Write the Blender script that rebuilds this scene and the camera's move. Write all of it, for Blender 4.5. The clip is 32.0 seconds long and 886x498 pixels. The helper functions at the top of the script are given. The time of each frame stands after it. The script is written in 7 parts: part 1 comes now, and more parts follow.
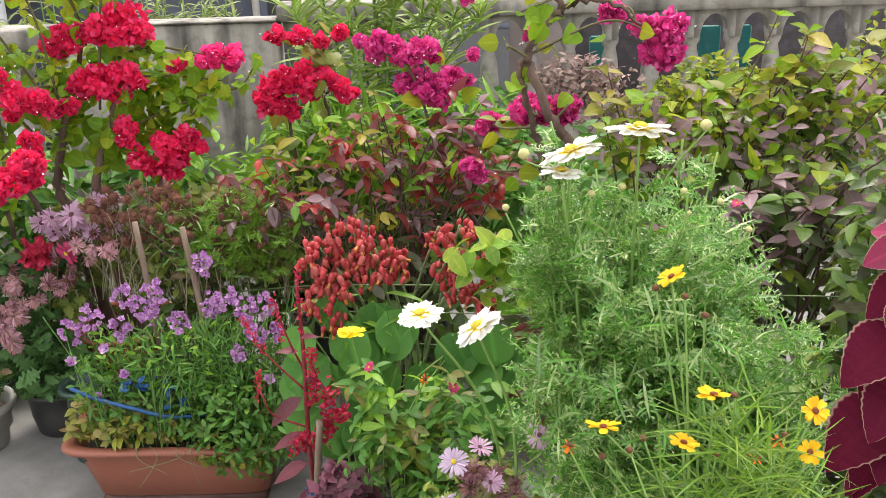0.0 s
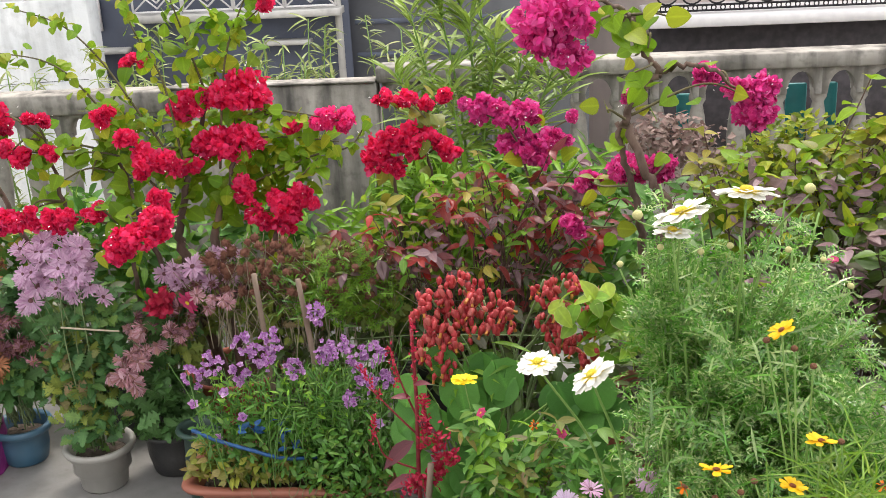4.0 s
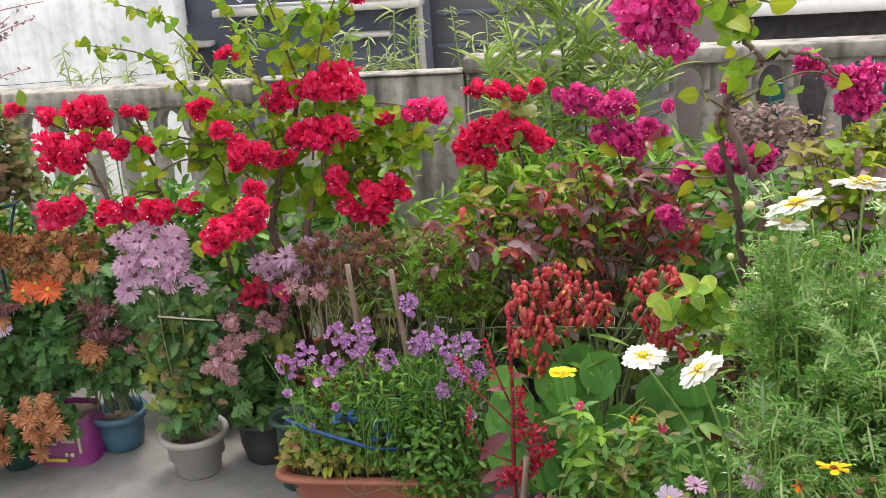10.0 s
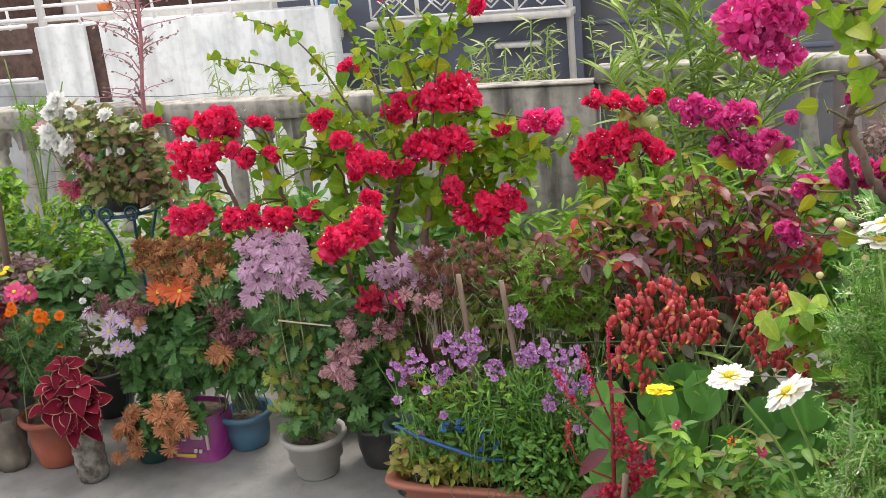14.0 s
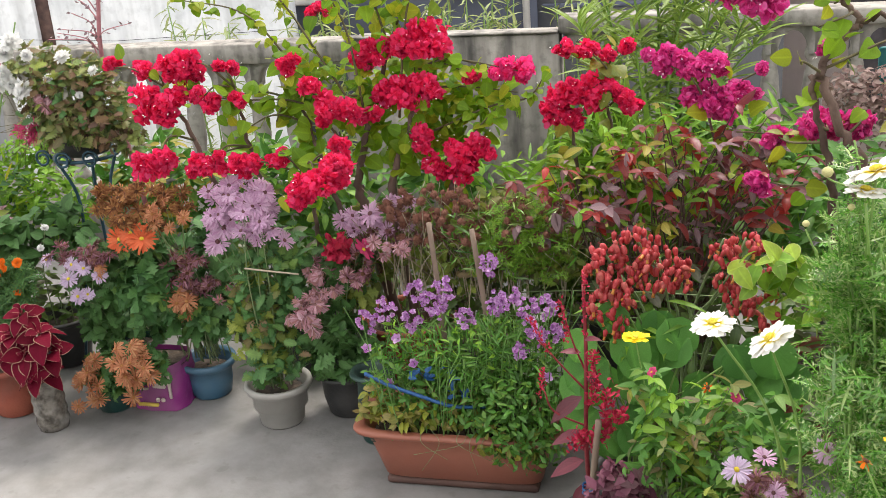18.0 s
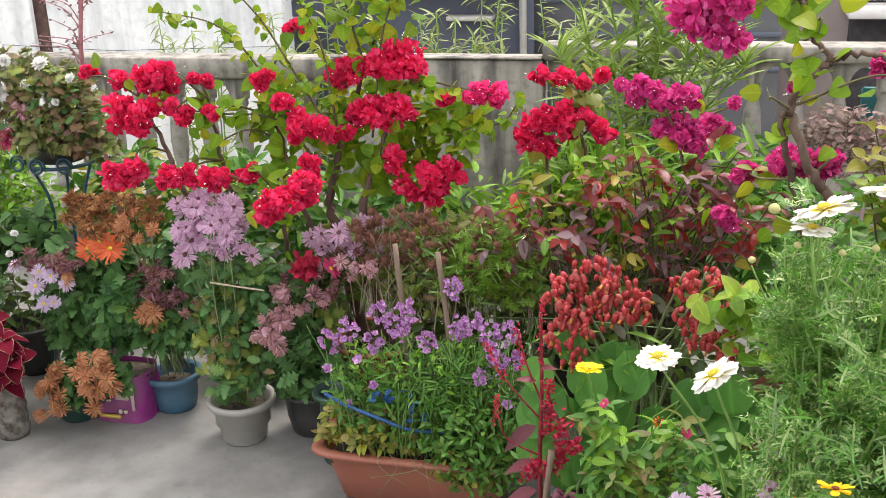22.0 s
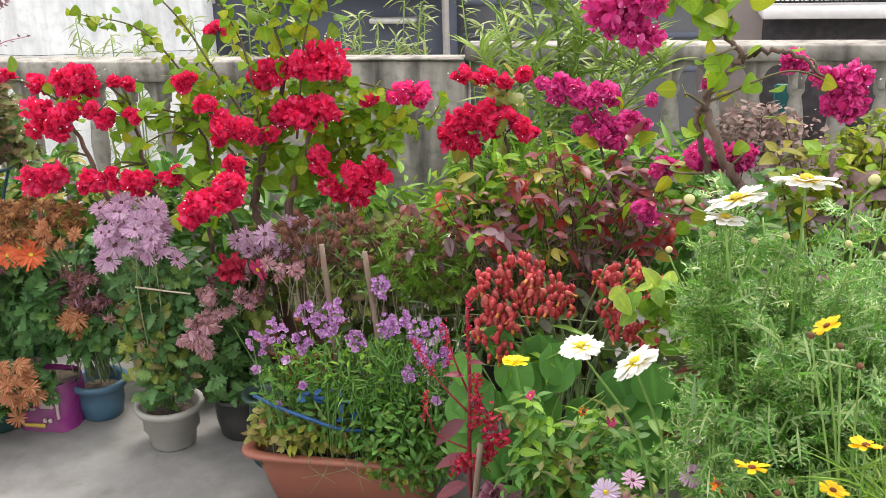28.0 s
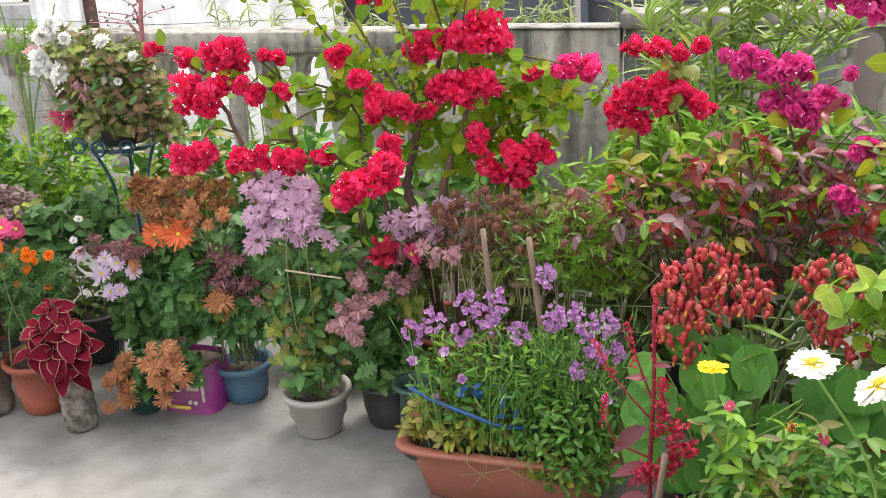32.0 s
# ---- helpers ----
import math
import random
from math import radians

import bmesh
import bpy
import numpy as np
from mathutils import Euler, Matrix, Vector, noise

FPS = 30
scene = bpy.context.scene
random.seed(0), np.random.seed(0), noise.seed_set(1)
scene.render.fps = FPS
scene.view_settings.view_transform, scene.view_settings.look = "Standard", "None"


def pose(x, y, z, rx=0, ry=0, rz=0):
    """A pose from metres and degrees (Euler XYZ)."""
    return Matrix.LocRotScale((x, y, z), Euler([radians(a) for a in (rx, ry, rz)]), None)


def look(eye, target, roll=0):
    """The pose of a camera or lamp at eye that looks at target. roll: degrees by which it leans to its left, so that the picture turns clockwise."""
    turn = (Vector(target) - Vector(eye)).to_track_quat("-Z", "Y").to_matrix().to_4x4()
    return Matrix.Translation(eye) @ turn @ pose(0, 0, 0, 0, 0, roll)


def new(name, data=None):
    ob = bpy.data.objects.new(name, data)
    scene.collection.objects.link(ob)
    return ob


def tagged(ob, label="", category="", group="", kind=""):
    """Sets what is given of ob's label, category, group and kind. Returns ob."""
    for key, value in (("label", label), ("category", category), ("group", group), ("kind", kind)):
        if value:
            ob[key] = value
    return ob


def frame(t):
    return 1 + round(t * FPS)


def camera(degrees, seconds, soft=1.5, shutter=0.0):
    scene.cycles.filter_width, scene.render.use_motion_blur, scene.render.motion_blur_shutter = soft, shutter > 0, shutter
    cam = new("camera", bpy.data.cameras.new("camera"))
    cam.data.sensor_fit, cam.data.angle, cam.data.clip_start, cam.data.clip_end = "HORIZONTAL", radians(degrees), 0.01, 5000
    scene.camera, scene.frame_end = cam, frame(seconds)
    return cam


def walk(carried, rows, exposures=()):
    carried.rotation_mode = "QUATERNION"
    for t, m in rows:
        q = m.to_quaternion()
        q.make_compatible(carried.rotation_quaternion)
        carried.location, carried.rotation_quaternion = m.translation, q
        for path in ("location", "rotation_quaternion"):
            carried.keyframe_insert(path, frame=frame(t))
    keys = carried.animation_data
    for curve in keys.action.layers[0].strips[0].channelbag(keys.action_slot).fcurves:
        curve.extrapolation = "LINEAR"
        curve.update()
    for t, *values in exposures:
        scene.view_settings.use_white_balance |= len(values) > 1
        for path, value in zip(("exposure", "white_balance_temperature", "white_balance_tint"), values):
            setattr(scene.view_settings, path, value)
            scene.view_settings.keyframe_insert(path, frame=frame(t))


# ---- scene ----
cam = camera(44.4, 32.0, soft=0.5)
PATH = [
    (0, (0.733, -0.299, 1.798), (0.691, 1.559, 1.058), -1.9),
    (0.5, (0.678, -0.367, 1.807), (0.669, 1.491, 1.067), -1.7),
    (1, (0.672, -0.417, 1.812), (0.649, 1.455, 1.109), -2.3),
    (1.5, (0.652, -0.453, 1.826), (0.573, 1.421, 1.134), -3.3),
    (2, (0.63, -0.471, 1.841), (0.573, 1.413, 1.172), -3.6),
    (2.5, (0.596, -0.491, 1.848), (0.47, 1.397, 1.2), -2.7),
    (4.5, (0.664, -0.421, 1.865), (0.465, 1.459, 1.213), -3.0),
    (5, (0.655, -0.407, 1.858), (0.408, 1.461, 1.189), -3.0),
    (5.5, (0.65, -0.397, 1.856), (0.391, 1.462, 1.163), -3.1),
    (6, (0.626, -0.403, 1.856), (0.367, 1.454, 1.161), -3.0),
    (6.5, (0.612, -0.405, 1.857), (0.331, 1.465, 1.207), -2.5),
    (7, (0.614, -0.412, 1.863), (0.369, 1.461, 1.205), -3.0),
    (7.5, (0.623, -0.43, 1.869), (0.374, 1.449, 1.23), -3.9),
    (8, (0.611, -0.438, 1.865), (0.349, 1.43, 1.201), -3.9),
    (8.5, (0.603, -0.442, 1.866), (0.306, 1.428, 1.222), -4.4),
    (9, (0.597, -0.437, 1.862), (0.312, 1.426, 1.192), -4.0),
    (9.5, (0.592, -0.437, 1.86), (0.289, 1.421, 1.184), -4.5),
    (10, (0.596, -0.434, 1.861), (0.29, 1.431, 1.205), -4.1),
    (10.5, (0.597, -0.436, 1.864), (0.264, 1.42, 1.199), -3.5),
    (11, (0.58, -0.427, 1.856), (0.257, 1.427, 1.18), -2.9),
    (11.5, (0.582, -0.398, 1.855), (0.28, 1.457, 1.171), -3.0),
    (12, (0.608, -0.398, 1.856), (0.268, 1.46, 1.199), -3.8),
    (12.5, (0.634, -0.402, 1.855), (0.255, 1.445, 1.189), -4.1),
    (13, (0.671, -0.394, 1.847), (0.282, 1.459, 1.202), -3.4),
    (13.5, (0.696, -0.409, 1.857), (0.239, 1.436, 1.236), -3.9),
    (14, (0.739, -0.404, 1.853), (0.144, 1.404, 1.238), -5.8),
    (14.5, (0.741, -0.396, 1.832), (0.185, 1.391, 1.126), -3.7),
    (15, (0.734, -0.383, 1.831), (0.157, 1.407, 1.148), -3.8),
    (15.5, (0.678, -0.383, 1.836), (0.148, 1.418, 1.146), -3.2),
    (17.5, (0.604, -0.437, 1.854), (0.111, 1.372, 1.158), -3.7),
    (18, (0.662, -0.417, 1.848), (0.167, 1.387, 1.14), -4.5),
    (18.5, (0.714, -0.403, 1.848), (0.203, 1.412, 1.181), -3.8),
    (19, (0.742, -0.389, 1.841), (0.219, 1.42, 1.167), -2.8),
    (19.5, (0.769, -0.373, 1.843), (0.25, 1.44, 1.179), -3.1),
    (20, (0.773, -0.378, 1.833), (0.239, 1.433, 1.172), -3.3),
    (20.5, (0.757, -0.369, 1.835), (0.269, 1.447, 1.153), -2.4),
    (21, (0.745, -0.369, 1.833), (0.246, 1.446, 1.158), -2.4),
    (21.5, (0.738, -0.378, 1.839), (0.244, 1.442, 1.171), -2.0),
    (22, (0.746, -0.377, 1.836), (0.254, 1.443, 1.167), -2.1),
    (22.5, (0.752, -0.392, 1.83), (0.25, 1.417, 1.139), -2.6),
    (23, (0.756, -0.4, 1.829), (0.215, 1.399, 1.141), -3.6),
    (23.5, (0.725, -0.437, 1.848), (0.188, 1.365, 1.166), -5.0),
    (24, (0.655, -0.465, 1.846), (0.107, 1.317, 1.124), -3.9),
    (24.5, (0.601, -0.466, 1.851), (0.066, 1.316, 1.12), -2.8),
    (25, (0.611, -0.444, 1.851), (0.127, 1.359, 1.133), -2.7),
    (25.5, (0.665, -0.403, 1.842), (0.261, 1.412, 1.106), -2.8),
    (27.5, (0.769, -0.364, 1.83), (0.289, 1.467, 1.185), -2.6),
    (28, (0.757, -0.404, 1.832), (0.394, 1.446, 1.164), -1.9),
    (28.5, (0.732, -0.423, 1.821), (0.449, 1.414, 1.084), -1.9),
    (29, (0.682, -0.469, 1.83), (0.559, 1.388, 1.097), -1.2),
    (29.5, (0.645, -0.482, 1.847), (0.425, 1.377, 1.141), -1.4),
    (30, (0.641, -0.446, 1.85), (0.259, 1.386, 1.145), -2.8),
    (30.5, (0.64, -0.407, 1.843), (0.062, 1.373, 1.137), -4.1),
    (31, (0.629, -0.371, 1.835), (-0.022, 1.383, 1.128), -3.1),
    (31.5, (0.627, -0.33, 1.816), (-0.034, 1.413, 1.092), -2.6),
    (32, (0.559, -0.229, 1.821), (0.002, 1.553, 1.102), -3.4),
]
walk(cam, [(t, look(eye, target, roll)) for t, eye, target, roll in PATH], exposures=[(0, 0.34), (2, 0.4), (4.5, 0.16), (9, 0.14), (14, 0.08), (15, 0.2), (18, 0.22), (24, 0.27), (28, 0.28), (29, 0.38), (30, 0.44), (31, 0.36), (32, 0.4)])

# ---- world, sun ----
SUN_EL, SUN_AZ = 68, 12
world = bpy.data.worlds.new("sky")
scene.world = world
world.use_nodes = True
wn = world.node_tree.nodes
sky = wn.new("ShaderNodeTexSky")
sky.sky_type = "NISHITA"
sky.sun_disc = False
sky.sun_elevation = radians(SUN_EL)
sky.sun_rotation = radians(SUN_AZ)
sky.dust_density = 3.0
soft_sky = wn.new("ShaderNodeMix")
soft_sky.data_type = "RGBA"
soft_sky.inputs[0].default_value = 0.65
soft_sky.inputs[7].default_value = (9.4, 9.0, 8.5, 1)
world.node_tree.links.new(sky.outputs[0], soft_sky.inputs[6])
world.node_tree.links.new(soft_sky.outputs[2], wn["Background"].inputs[0])
wn["Background"].inputs[1].default_value = 0.245
sun = new("sun", bpy.data.lights.new("sun", "SUN"))
sun.data.energy = 2.7
sun.data.angle = radians(20)
sun.data.color = (1.0, 0.93, 0.84)
sun_dir = Vector((math.sin(radians(SUN_AZ)) * math.cos(radians(SUN_EL)), math.cos(radians(SUN_AZ)) * math.cos(radians(SUN_EL)), math.sin(radians(SUN_EL))))
sun.matrix_world = look(sun_dir * 20, (0, 0, 0))

# ---- materials ----


def start_mat(name):
    m = bpy.data.materials.new(name)
    m.use_nodes = True
    nt = m.node_tree
    nt.nodes.clear()
    return m, nt


def nod(nt, kind, **values):
    n = nt.nodes.new("ShaderNode" + kind)
    for key, value in values.items():
        n.inputs[key.replace("_", " ")].default_value = value
    return n


def ramp(nt, source, stops):
    r = nt.nodes.new("ShaderNodeValToRGB")
    e = r.color_ramp.elements
    while len(e) < len(stops):
        e.new(0.5)
    for item, (p, c) in zip(e, stops):
        item.position = p
        item.color = (*c, 1)
    nt.links.new(source, r.inputs[0])
    return r.outputs[0]


def noisy(nt, scale, detail=4.0, space="Object", stretch=None):
    co = nt.nodes.new("ShaderNodeTexCoord")
    n = nod(nt, "TexNoise", Scale=scale, Detail=detail)
    if stretch:
        mp = nt.nodes.new("ShaderNodeMapping")
        mp.inputs["Scale"].default_value = stretch
        nt.links.new(co.outputs[space], mp.inputs[0])
        nt.links.new(mp.outputs[0], n.inputs["Vector"])
    else:
        nt.links.new(co.outputs[space], n.inputs["Vector"])
    return n.outputs["Fac"]


def mixc(nt, fac, a, b, mode="MIX"):
    m = nt.nodes.new("ShaderNodeMix")
    m.data_type, m.blend_type = "RGBA", mode
    for sock, v in ((m.inputs[0], fac), (m.inputs[6], a), (m.inputs[7], b)):
        if isinstance(v, (int, float)):
            sock.default_value = v
        elif isinstance(v, tuple):
            sock.default_value = (*v, 1)
        else:
            nt.links.new(v, sock)
    return m.outputs[2]


def maths(nt, op, a, b=None):
    m = nt.nodes.new("ShaderNodeMath")
    m.operation = op
    for sock, v in zip(m.inputs, (a, b)):
        if v is None:
            continue
        if isinstance(v, (int, float)):
            sock.default_value = v
        else:
            nt.links.new(v, sock)
    return m.outputs[0]


def finish(nt, shader):
    out = nt.nodes.new("ShaderNodeOutputMaterial")
    nt.links.new(shader, out.inputs[0])


def bump(nt, height, strength, distance=0.01):
    b = nod(nt, "Bump", Strength=strength, Distance=distance)
    nt.links.new(height, b.inputs["Height"])
    return b.outputs[0]


def solid(name, c1, c2, rough=0.6, metal=0.0, scale=14.0, fine=120.0, relief=0.25, stretch=None, dirt=None):
    """Opaque surface: two tones over large stains, fine grain in the relief."""
    m, nt = start_mat(name)
    big = noisy(nt, scale, 6.0, stretch=stretch)
    col = ramp(nt, big, [(0.35, c1), (0.68, c2)])
    if dirt:
        spots = ramp(nt, noisy(nt, scale * 0.37, 8.0), [(0.5, (0, 0, 0)), (0.66, (1, 1, 1))])
        col = mixc(nt, maths(nt, "MULTIPLY", spots, dirt[1]), col, dirt[0])
    p = nod(nt, "BsdfPrincipled", Roughness=rough, Metallic=metal)
    nt.links.new(col, p.inputs["Base Color"])
    nt.links.new(bump(nt, noisy(nt, fine, 3.0), relief, 0.004), p.inputs["Normal"])
    finish(nt, p.outputs[0])
    return m


def leafy(name, stops, rough=0.42, trans=0.3, rib=0.35, margin=None, tip=None, gloss=0.5):
    """Leaf or petal: tone by piece, paler midrib, optional margin and base tone, light shining through."""
    m, nt = start_mat(name)
    geo = nt.nodes.new("ShaderNodeNewGeometry")
    inf = nt.nodes.new("ShaderNodeObjectInfo")
    pick = maths(nt, "FRACT", maths(nt, "ADD", geo.outputs["Random Per Island"], inf.outputs["Random"]))
    n = len(stops)
    if name.endswith("leaf") or name.endswith("blade"):
        stops = [(r * 1.2, g * 1.15, b * 0.6) if g >= r else (r, g, b) for r, g, b in stops]
    col = ramp(nt, pick, [(i / max(1, n - 1), c) for i, c in enumerate(stops)])
    mott = ramp(nt, noisy(nt, 55, 3.0), [(0.3, (0.82, 0.82, 0.82)), (0.7, (1.12, 1.12, 1.12))])
    col = mixc(nt, 1.0, col, mott, "MULTIPLY")
    uv = nt.nodes.new("ShaderNodeUVMap")
    sep = nt.nodes.new("ShaderNodeSeparateXYZ")
    nt.links.new(uv.outputs[0], sep.inputs[0])
    off = maths(nt, "ABSOLUTE", maths(nt, "SUBTRACT", sep.outputs[0], 0.5))
    if rib:
        line = ramp(nt, off, [(0.0, (1, 1, 1)), (0.09, (0, 0, 0))])
        pale = mixc(nt, 1.0, col, (1.7, 1.7, 1.5), "MULTIPLY")
        col = mixc(nt, maths(nt, "MULTIPLY", line, rib), col, pale)
    if margin:
        edge = ramp(nt, off, [(0.455, (0, 0, 0)), (0.485, (1, 1, 1))])
        col = mixc(nt, edge, col, margin)
    if tip:
        base = ramp(nt, sep.outputs[1], [(tip[1] - 0.12, (1, 1, 1)), (tip[1] + 0.12, (0, 0, 0))])
        col = mixc(nt, base, col, tip[0])
    p = nod(nt, "BsdfPrincipled", Roughness=rough)
    p.inputs["Specular IOR Level"].default_value = gloss
    nt.links.new(col, p.inputs["Base Color"])
    wavy = maths(nt, "MULTIPLY", maths(nt, "SINE", maths(nt, "ADD", maths(nt, "MULTIPLY", sep.outputs[1], 42.0), maths(nt, "MULTIPLY", off, -38.0))), 0.5)
    nt.links.new(bump(nt, wavy, 0.12, 0.002), p.inputs["Normal"])
    tr = nod(nt, "BsdfTranslucent")
    nt.links.new(col, tr.inputs[0])
    mx = nod(nt, "MixShader", Fac=trans)
    nt.links.new(p.outputs[0], mx.inputs[1])
    nt.links.new(tr.outputs[0], mx.inputs[2])
    finish(nt, mx.outputs[0])
    return m


def floor_mat():
    m, nt = start_mat("worn_cement")
    a = ramp(nt, noisy(nt, 1.7, 9.0), [(0.3, (0.205, 0.2, 0.193)), (0.5, (0.238, 0.232, 0.223)), (0.72, (0.268, 0.262, 0.254))])
    fine = ramp(nt, noisy(nt, 9, 8.0), [(0.35, (0.82, 0.82, 0.81)), (0.65, (1.1, 1.1, 1.1))])
    col = mixc(nt, 1.0, a, fine, "MULTIPLY")
    spot = ramp(nt, noisy(nt, 17, 2.0), [(0.64, (0, 0, 0)), (0.7, (1, 1, 1))])
    col = mixc(nt, maths(nt, "MULTIPLY", spot, 0.22), col, (0.12, 0.115, 0.1))
    warm = ramp(nt, noisy(nt, 2.6, 5.0), [(0.55, (0, 0, 0)), (0.7, (1, 1, 1))])
    col = mixc(nt, maths(nt, "MULTIPLY", warm, 0.12), col, (0.21, 0.18, 0.145))
    p = nod(nt, "BsdfPrincipled", Roughness=0.75)
    nt.links.new(col, p.inputs["Base Color"])
    nt.links.new(bump(nt, noisy(nt, 60, 8.0), 0.35, 0.004), p.inputs["Normal"])
    finish(nt, p.outputs[0])
    return m


def wall_mat(name, clean, mid, stain, amount, scale=1.0):
    """Rendered wall with rain streaks that run down from the top."""
    m, nt = start_mat(name)
    col = ramp(nt, noisy(nt, 2.2 * scale, 8.0), [(0.3, mid), (0.6, clean)])
    streak = ramp(nt, noisy(nt, 3.0 * scale, 7.0, stretch=(1.7, 1.7, 0.22)), [(0.46, (0, 0, 0)), (0.74, (1, 1, 1))])
    col = mixc(nt, maths(nt, "MULTIPLY", streak, amount), col, stain)
    blot = ramp(nt, noisy(nt, 11 * scale, 6.0), [(0.5, (0, 0, 0)), (0.7, (1, 1, 1))])
    col = mixc(nt, maths(nt, "MULTIPLY", blot, amount * 0.45), col, stain)
    p = nod(nt, "BsdfPrincipled", Roughness=0.85)
    nt.links.new(col, p.inputs["Base Color"])
    nt.links.new(bump(nt, noisy(nt, 45, 7.0), 0.4, 0.006), p.inputs["Normal"])
    finish(nt, p.outputs[0])
    return m


M_FLOOR = floor_mat()
M_WALL = wall_mat("weathered_parapet", (0.38, 0.355, 0.318), (0.25, 0.232, 0.208), (0.04, 0.038, 0.035), 0.95, 2.2)
M_WHITEWALL = wall_mat("stained_whitewash", (0.72, 0.73, 0.73), (0.6, 0.62, 0.63), (0.27, 0.275, 0.275), 0.55, 1.3)
M_GREYWALL = wall_mat("grey_render", (0.4, 0.41, 0.42), (0.3, 0.31, 0.32), (0.14, 0.14, 0.14), 0.6, 1.2)
M_BLUEGREY = wall_mat("blue_grey_paint", (0.115, 0.13, 0.175), (0.095, 0.105, 0.145), (0.06, 0.065, 0.08), 0.4, 0.5)
M_DARKGREY = wall_mat("dark_grey_paint", (0.16, 0.165, 0.18), (0.13, 0.135, 0.15), (0.06, 0.06, 0.06), 0.5, 0.5)
M_PINKWALL = wall_mat("pale_pink_paint", (0.66, 0.56, 0.54), (0.58, 0.5, 0.48), (0.3, 0.25, 0.24), 0.4, 0.4)
M_BROWN = solid("brown_boards", (0.045, 0.022, 0.018), (0.1, 0.055, 0.042), 0.8)
M_LEDGE = wall_mat("pale_ledge", (0.62, 0.6, 0.57), (0.5, 0.49, 0.46), (0.22, 0.21, 0.2), 0.5, 1.2)
M_WHITEPAINT = solid("white_enamel", (0.74, 0.72, 0.73), (0.82, 0.8, 0.8), 0.4, relief=0.05)
M_BLACKIRON = solid("black_iron", (0.012, 0.012, 0.014), (0.03, 0.03, 0.032), 0.5, 0.5)
# near-black tone that carries the veranda's shade as colour
M_DARK = solid("painted_veranda_shade", (0.06, 0.055, 0.062), (0.1, 0.09, 0.1), 0.8)
M_GLASS = solid("blue_window_glass", (0.05, 0.16, 0.4), (0.08, 0.24, 0.5), 0.08, relief=0.0)
M_SOIL = solid("dry_soil", (0.035, 0.026, 0.02), (0.1, 0.075, 0.055), 0.95, scale=40, fine=90, relief=1.0)
M_TERRA = solid("terracotta_plastic", (0.25, 0.085, 0.055), (0.31, 0.112, 0.072), 0.5, scale=5, relief=0.12, dirt=((0.3, 0.2, 0.15), 0.5))
M_TERRAPOT = solid("red_clay", (0.26, 0.065, 0.04), (0.36, 0.1, 0.06), 0.75, scale=9, relief=0.5, dirt=((0.16, 0.1, 0.08), 0.6))
M_GREYPOT = solid("pale_grey_plastic", (0.28, 0.274, 0.25), (0.36, 0.352, 0.325), 0.5, scale=6, relief=0.1, dirt=((0.2, 0.18, 0.15), 0.6))
M_BLUEPOT = solid("blue_plastic", (0.035, 0.11, 0.19), (0.05, 0.15, 0.24), 0.45, scale=6, relief=0.1, dirt=((0.12, 0.14, 0.15), 0.5))
M_BLACKPOT = solid("black_plastic", (0.022, 0.023, 0.024), (0.045, 0.045, 0.045), 0.5, scale=8, dirt=((0.12, 0.11, 0.1), 0.5))
M_GREENPOT = solid("dark_green_plastic", (0.012, 0.05, 0.045), (0.02, 0.075, 0.06), 0.4, scale=7, dirt=((0.06, 0.07, 0.06), 0.6))
M_BAG = solid("purple_printed_bag", (0.26, 0.025, 0.2), (0.34, 0.045, 0.26), 0.4, scale=9, relief=0.3, dirt=((0.2, 0.13, 0.16), 0.6))
M_BAGPRINT = solid("pale_print", (0.5, 0.42, 0.4), (0.58, 0.5, 0.42), 0.5)
M_BAGYELLOW = solid("yellow_print", (0.5, 0.36, 0.05), (0.6, 0.45, 0.1), 0.5)
M_SACK = solid("grey_grow_bag", (0.09, 0.08, 0.065), (0.19, 0.165, 0.135), 0.6, scale=12, relief=0.5, dirt=((0.3, 0.28, 0.25), 0.6))
M_BOTTLE = solid("soil_filled_bottle", (0.06, 0.052, 0.042), (0.24, 0.22, 0.19), 0.16, scale=34, relief=0.4, dirt=((0.32, 0.31, 0.29), 0.5))
M_BARK = solid("brown_bark", (0.075, 0.045, 0.034), (0.18, 0.12, 0.095), 0.9, scale=25, fine=70, relief=1.0, stretch=(1, 1, 0.25))
M_TWIG = solid("green_brown_twig", (0.07, 0.06, 0.025), (0.13, 0.11, 0.05), 0.8, scale=30)
M_STICK = solid("dry_stick", (0.17, 0.12, 0.09), (0.28, 0.21, 0.16), 0.85, scale=30, stretch=(1, 1, 0.2))
M_GREENSTEM = solid("green_stem", (0.15, 0.27, 0.055), (0.22, 0.36, 0.09), 0.5, scale=30)
M_FINESTEM = solid("mid_green_stem", (0.09, 0.2, 0.04), (0.14, 0.27, 0.06), 0.5, scale=30)
M_PALESTEM = solid("grey_green_stem", (0.14, 0.2, 0.08), (0.2, 0.26, 0.12), 0.6, scale=30)
M_REDSTEM = solid("dark_red_stem", (0.16, 0.012, 0.02), (0.28, 0.03, 0.04), 0.5, scale=30)
M_CORALSTEM = solid("coral_stem", (0.34, 0.12, 0.15), (0.44, 0.19, 0.2), 0.6, scale=30)
M_BLUEIRON = solid("blue_painted_iron", (0.02, 0.06, 0.09), (0.035, 0.09, 0.13), 0.4, 0.2, scale=30)
M_ROPE = solid("blue_nylon_cord", (0.01, 0.06, 0.19), (0.02, 0.1, 0.27), 0.5, scale=60, relief=0.8)
M_STRING = solid("jute_string", (0.34, 0.29, 0.2), (0.44, 0.38, 0.28), 0.9, scale=60)
